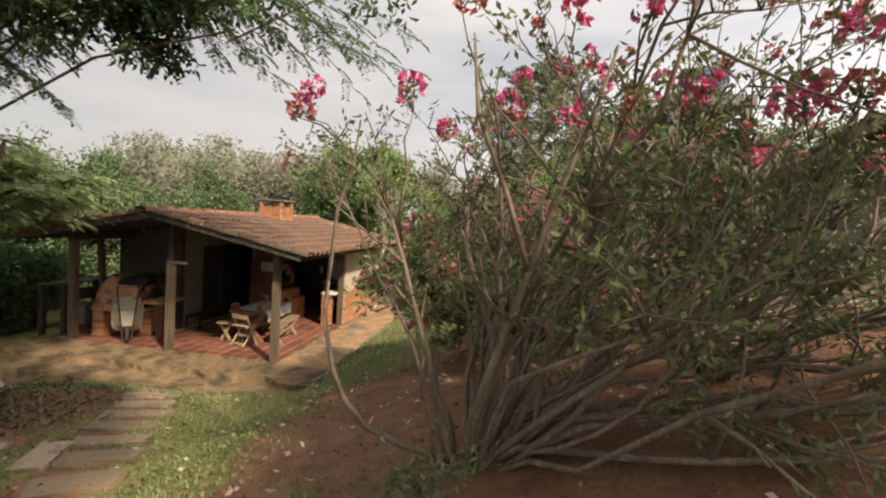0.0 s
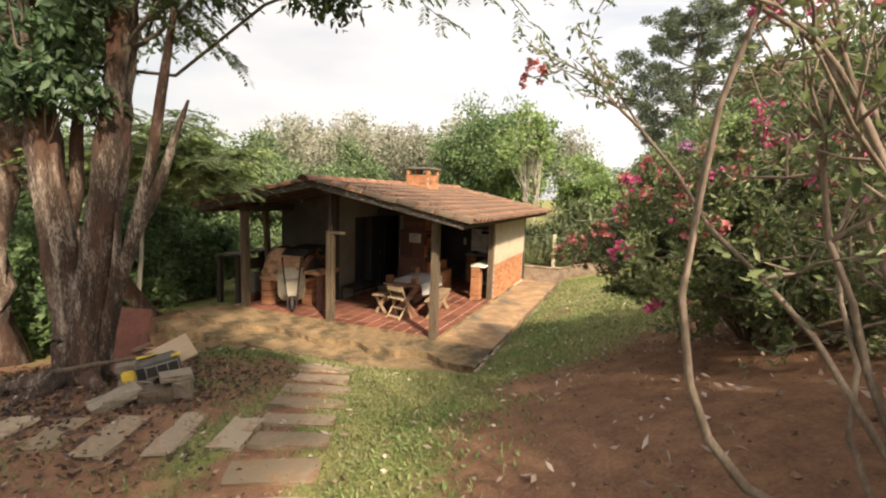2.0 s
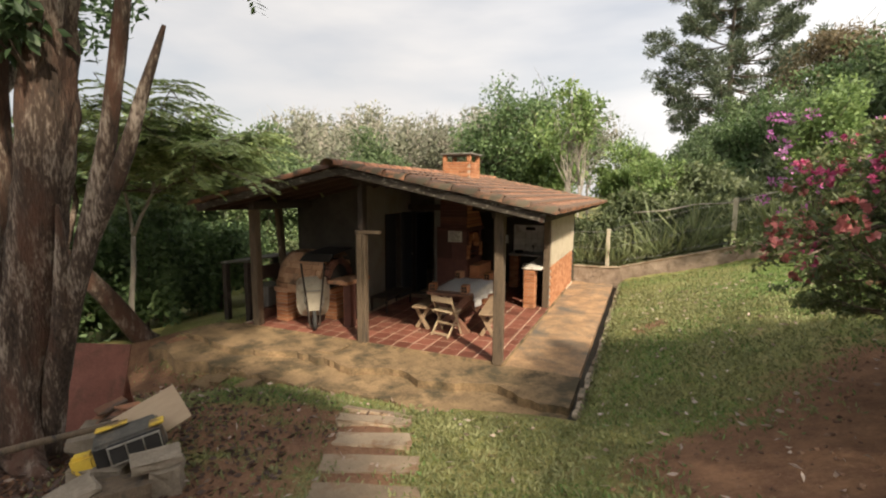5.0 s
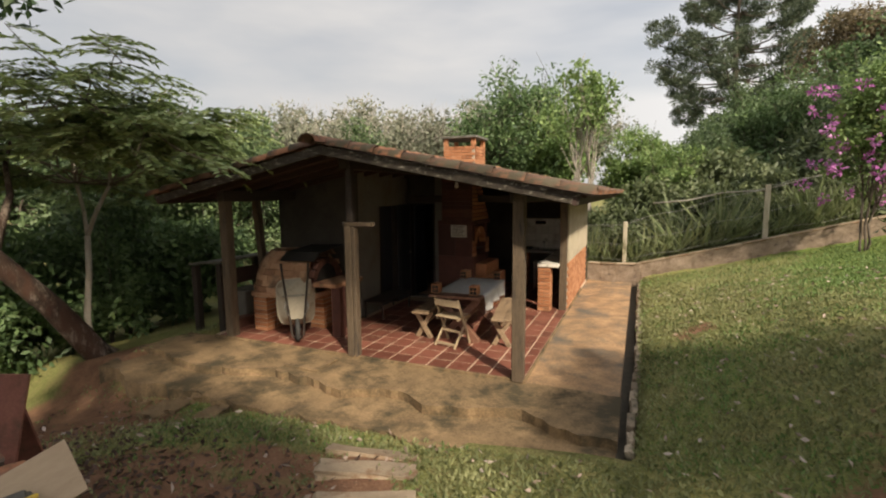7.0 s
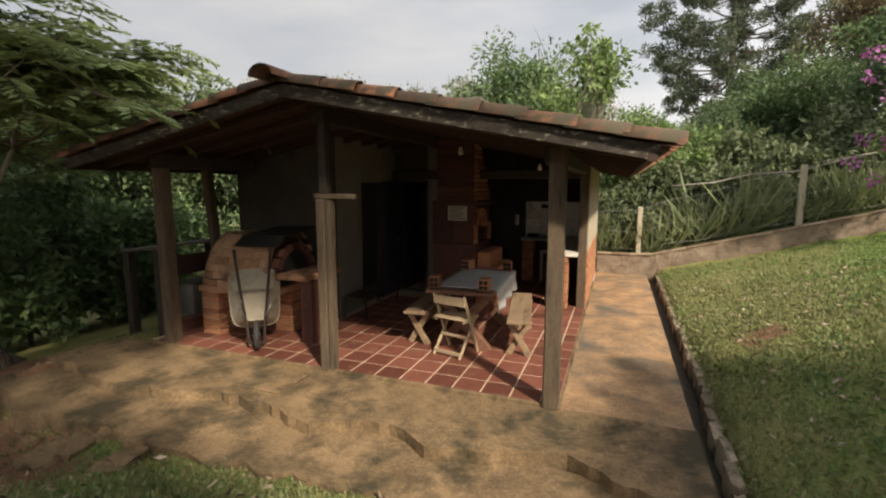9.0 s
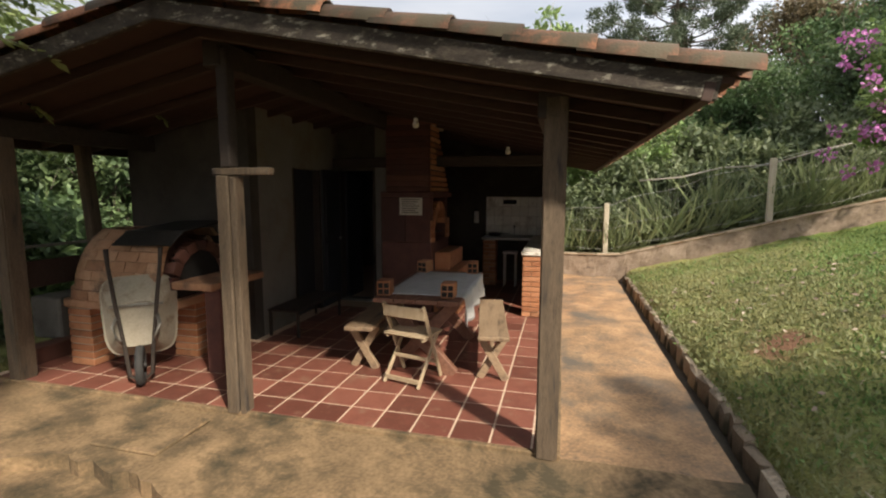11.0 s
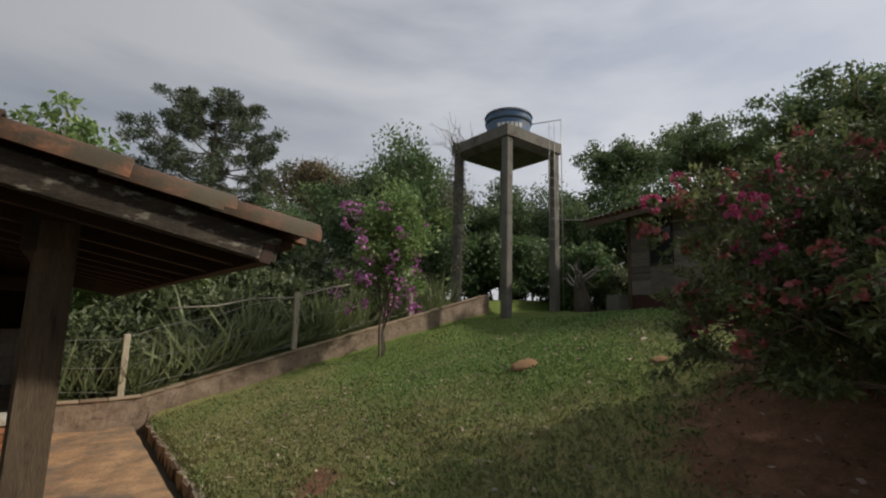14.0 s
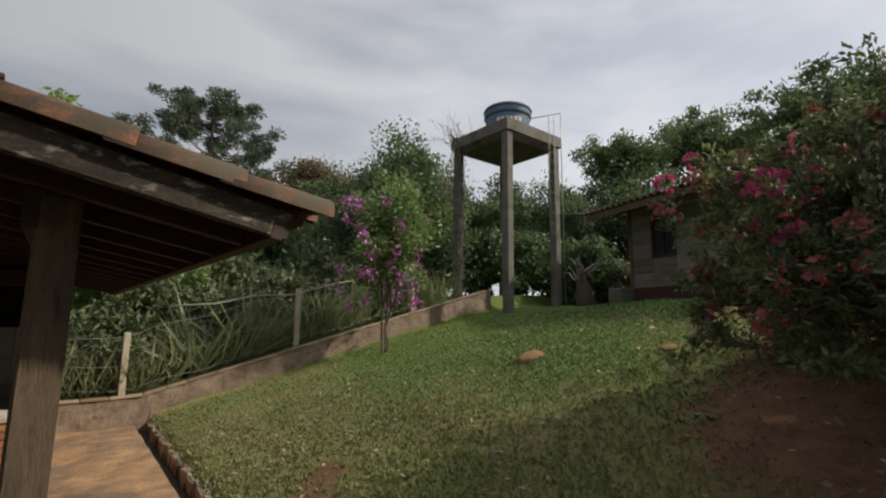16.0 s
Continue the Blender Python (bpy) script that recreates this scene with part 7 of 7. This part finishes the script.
machine = tagged(empty("machine_hood", (0, 0, 0)), "tipped yellow machine hood with a black three-pane grille", "machine part")
machine.matrix_basis = basis((-1.50, -4.50, gz(-1.6, -4.5) + 0.13), (0.56, 0.80, 0.17), (0.84, -0.54, 0.12))
bm = box(-0.02, 0.42, 0.0, 0.2, 0.0, 0.17)
for v in bm.verts:
    if v.co.z > 0.1 and v.co.y > 0.1:
        v.co.z += 0.05
        v.co.x *= 0.9
    if v.co.x < 0.1 and v.co.z < 0.1:
        v.co.z -= 0.03
bmesh.ops.bevel(bm, geom=bm.edges[:], offset=0.018, segments=2, affect="EDGES")
part("hood", bm, "machine_grey", machine, "dirty dark grey hood")
part("trim", box(0.335, 0.43, -0.004, 0.11, 0.178, 0.2, 0.006), "yellow", machine, "scuffed yellow corner")
part("trim", box(0.0, 0.2, 0.13, 0.205, 0.226, 0.245, 0.006), "yellow", machine, "scuffed yellow edge")
bm = box(-0.16, -0.022, 0.02, 0.15, -0.05, 0.13)
for v in bm.verts:
    if v.co.x < -0.1:
        v.co.z = v.co.z * 0.7 + 0.05
bmesh.ops.bevel(bm, geom=bm.edges[:], offset=0.02, segments=2, affect="EDGES")
part("side_flap", bm, "yellow", machine, "cracked yellow plastic flap")
part("grip", box(-0.10, -0.05, -0.02, 0.018, -0.07, 0.01, 0.006), "yellow", machine)
# Flat black plate on the closed hood, painted as a shaded hollow.
part("hollow", box(-0.015, 0.06, -0.006, -0.002, 0.01, 0.15, 0.001), "soot_shade", machine, "black plate standing in for a shaded opening")
grille = part("grille", box(0.07, 0.40, -0.05, -0.003, 0.01, 0.16, 0.01), "soot_shade", machine, "black grille housing")
for k in range(3):
    x0 = 0.085 + k * 0.104
    part("pane", box(x0, x0 + 0.088, -0.058, -0.0515, 0.035, 0.135, 0.002), "black_iron", grille)
for z0, z1 in ((0.014, 0.029), (0.141, 0.156)):
    part("bar", box(0.072, 0.398, -0.062, -0.0515, z0, z1, 0.003), "steel", grille, "worn grey frame")
for k in range(4):
    part("bar", box(0.073 + k * 0.1045, 0.083 + k * 0.1045, -0.061, -0.0515, 0.03, 0.14, 0.002), "steel", grille, "worn grey frame")

board = tagged(part("plywood_board", box(0, 0.46, -0.006, 0.006, -0.34, 0, 0.002), "plywood"), "tan plywood board propped on the junk heap", "board")
board.matrix_basis = basis((-1.76, -4.26, gz(-1.5, -4.4) + 0.36), (0.60, 0.76, 0.22), (0.52, -0.36, 0.78)) @ pose(0, 0, 0, 0, -14, 0)
redb = tagged(part("red_panel", box(-0.24, 0.24, -0.012, 0.012, 0, 0.86, 0.003), "rust_sheet"), "faded red panel leaning behind the tree", "panel")
redb.matrix_basis = pose(-2.80, -3.86, gz(-2.80, -3.86) - 0.02, -15, 5, 34)
redc = tagged(part("red_panel", box(-0.24, 0.24, -0.012, 0.012, 0, 0.80, 0.003), "rust_sheet"), "second faded red panel leaning the other way", "panel")
redc.matrix_basis = pose(-3.12, -3.46, gz(-3.12, -3.46) - 0.02, 18, 0, 34)
pole = tagged(tube_part("wooden_pole", [[((-2.12, -5.02, 0.72), 0.028), ((-1.98, -4.72, 0.725), 0.027), ((-1.80, -4.42, 0.73), 0.026), ((-1.70, -4.24, 0.735), 0.024)]], "timber", sides=8), "grey pole lying across the foot of the tree", "pole")
for k in range(9):
    x, y = -1.95 + rr.uniform(-0.24, 0.24), -4.12 + rr.uniform(-0.16, 0.16)
    lump("broken_tile", x, y, gz(-1.95, -4.12) + 0.215 + 0.028 * (k // 2), 0.21, 0.14, 0.03, rr.uniform(0, 180), "roof_tile", "broken clay tile in the junk heap", "tile", tilt=rr.uniform(-22, 22), group="broken tiles", rough=0.01)
for k in range(8):
    x, y = rr.uniform(-4.6, -2.6), rr.uniform(-1.9, -1.35)
    s = rr.uniform(0.12, 0.4)
    lump("flat_stone", x, y, gz(x, y) - 0.04, s, s * 0.7, 0.1, rr.uniform(0, 180), "concrete", "flat rough stone beside the apron", "stone", group="stones by the apron")

# fresh soil mounds, hose
for x, y, s in ((4.97, 1.87, 0.2), (5.25, 0.15, 0.10)):
    bm = bmesh.new()
    bmesh.ops.create_icosphere(bm, subdivisions=3, radius=1)
    for v in bm.verts:
        v.co *= 1 + 0.16 * noise.noise(v.co * 2.3) + 0.07 * noise.noise(v.co * 7)
    bmesh.ops.transform(bm, matrix=Matrix.Diagonal((s, s * 0.9, s * 0.22, 1)), verts=bm.verts)
    o = tagged(part("soil_mound", bm, "ant_soil", smooth=True), "small mound of fresh orange soil on the lawn", "mound", group="soil mounds")
    o.location = (x, y, height(x, y) + 0.025)
    o.rotation_euler = (0, -math.atan(0.3), 0)
pts = []
for k in range(70):
    a = k * 0.26
    r = 0.42 + 0.10 * math.sin(k * 0.13)
    x, y = 6.9 + 0.012 * k + r * math.cos(a), -4.0 + r * math.sin(a) * 0.95
    pts.append(((x, y, height(x, y) + 0.05 + 0.012 * (k // 24)), 0.013))
tagged(tube_part("garden_hose", [pts], "hose", sides=6), "loosely coiled cream garden hose on bare soil", "hose")

# ---- pieces of floor and walls ----
for i in range(19):
    for j in range(20):
        xa, xb = -0.075 - (i - 1) * 0.285 - 0.285, min(0.086, -0.075 - (i - 1) * 0.285)
        ya, yb = max(0.05, 0.02 + j * 0.302), 0.322 + j * 0.302
        if (xa < -3.32 and ya > 1.3) or (ya > 3.3 and xa < -2.45) or ya > 5.9 or xa < -5.0:
            continue
        part("tile", box(xa + 0.008, xb - 0.008, ya + 0.008, yb - 0.008, -0.011, 0.0, 0.002), "floor_tile", floor).location.z = rr.uniform(-0.0012, 0.001)
bm = box(0, 0.024, 0, 0.213, 0, 0.062, 0.004)
bme = bpy.data.meshes.new("brick")
bm.to_mesh(bme)
bm.free()
bme.materials.append(M["brick"])
for c in range(13):
    for k in range(16):
        y0 = 3.80 + k * 0.222 - (c % 2) * 0.111
        if 3.79 <= y0 and y0 + 0.213 < 7.1:
            o = new("brick", bme)
            o.parent = wall_low
            o.location = (0.056 + rr.uniform(-0.002, 0.002), y0, -0.03 + c * 0.0705)
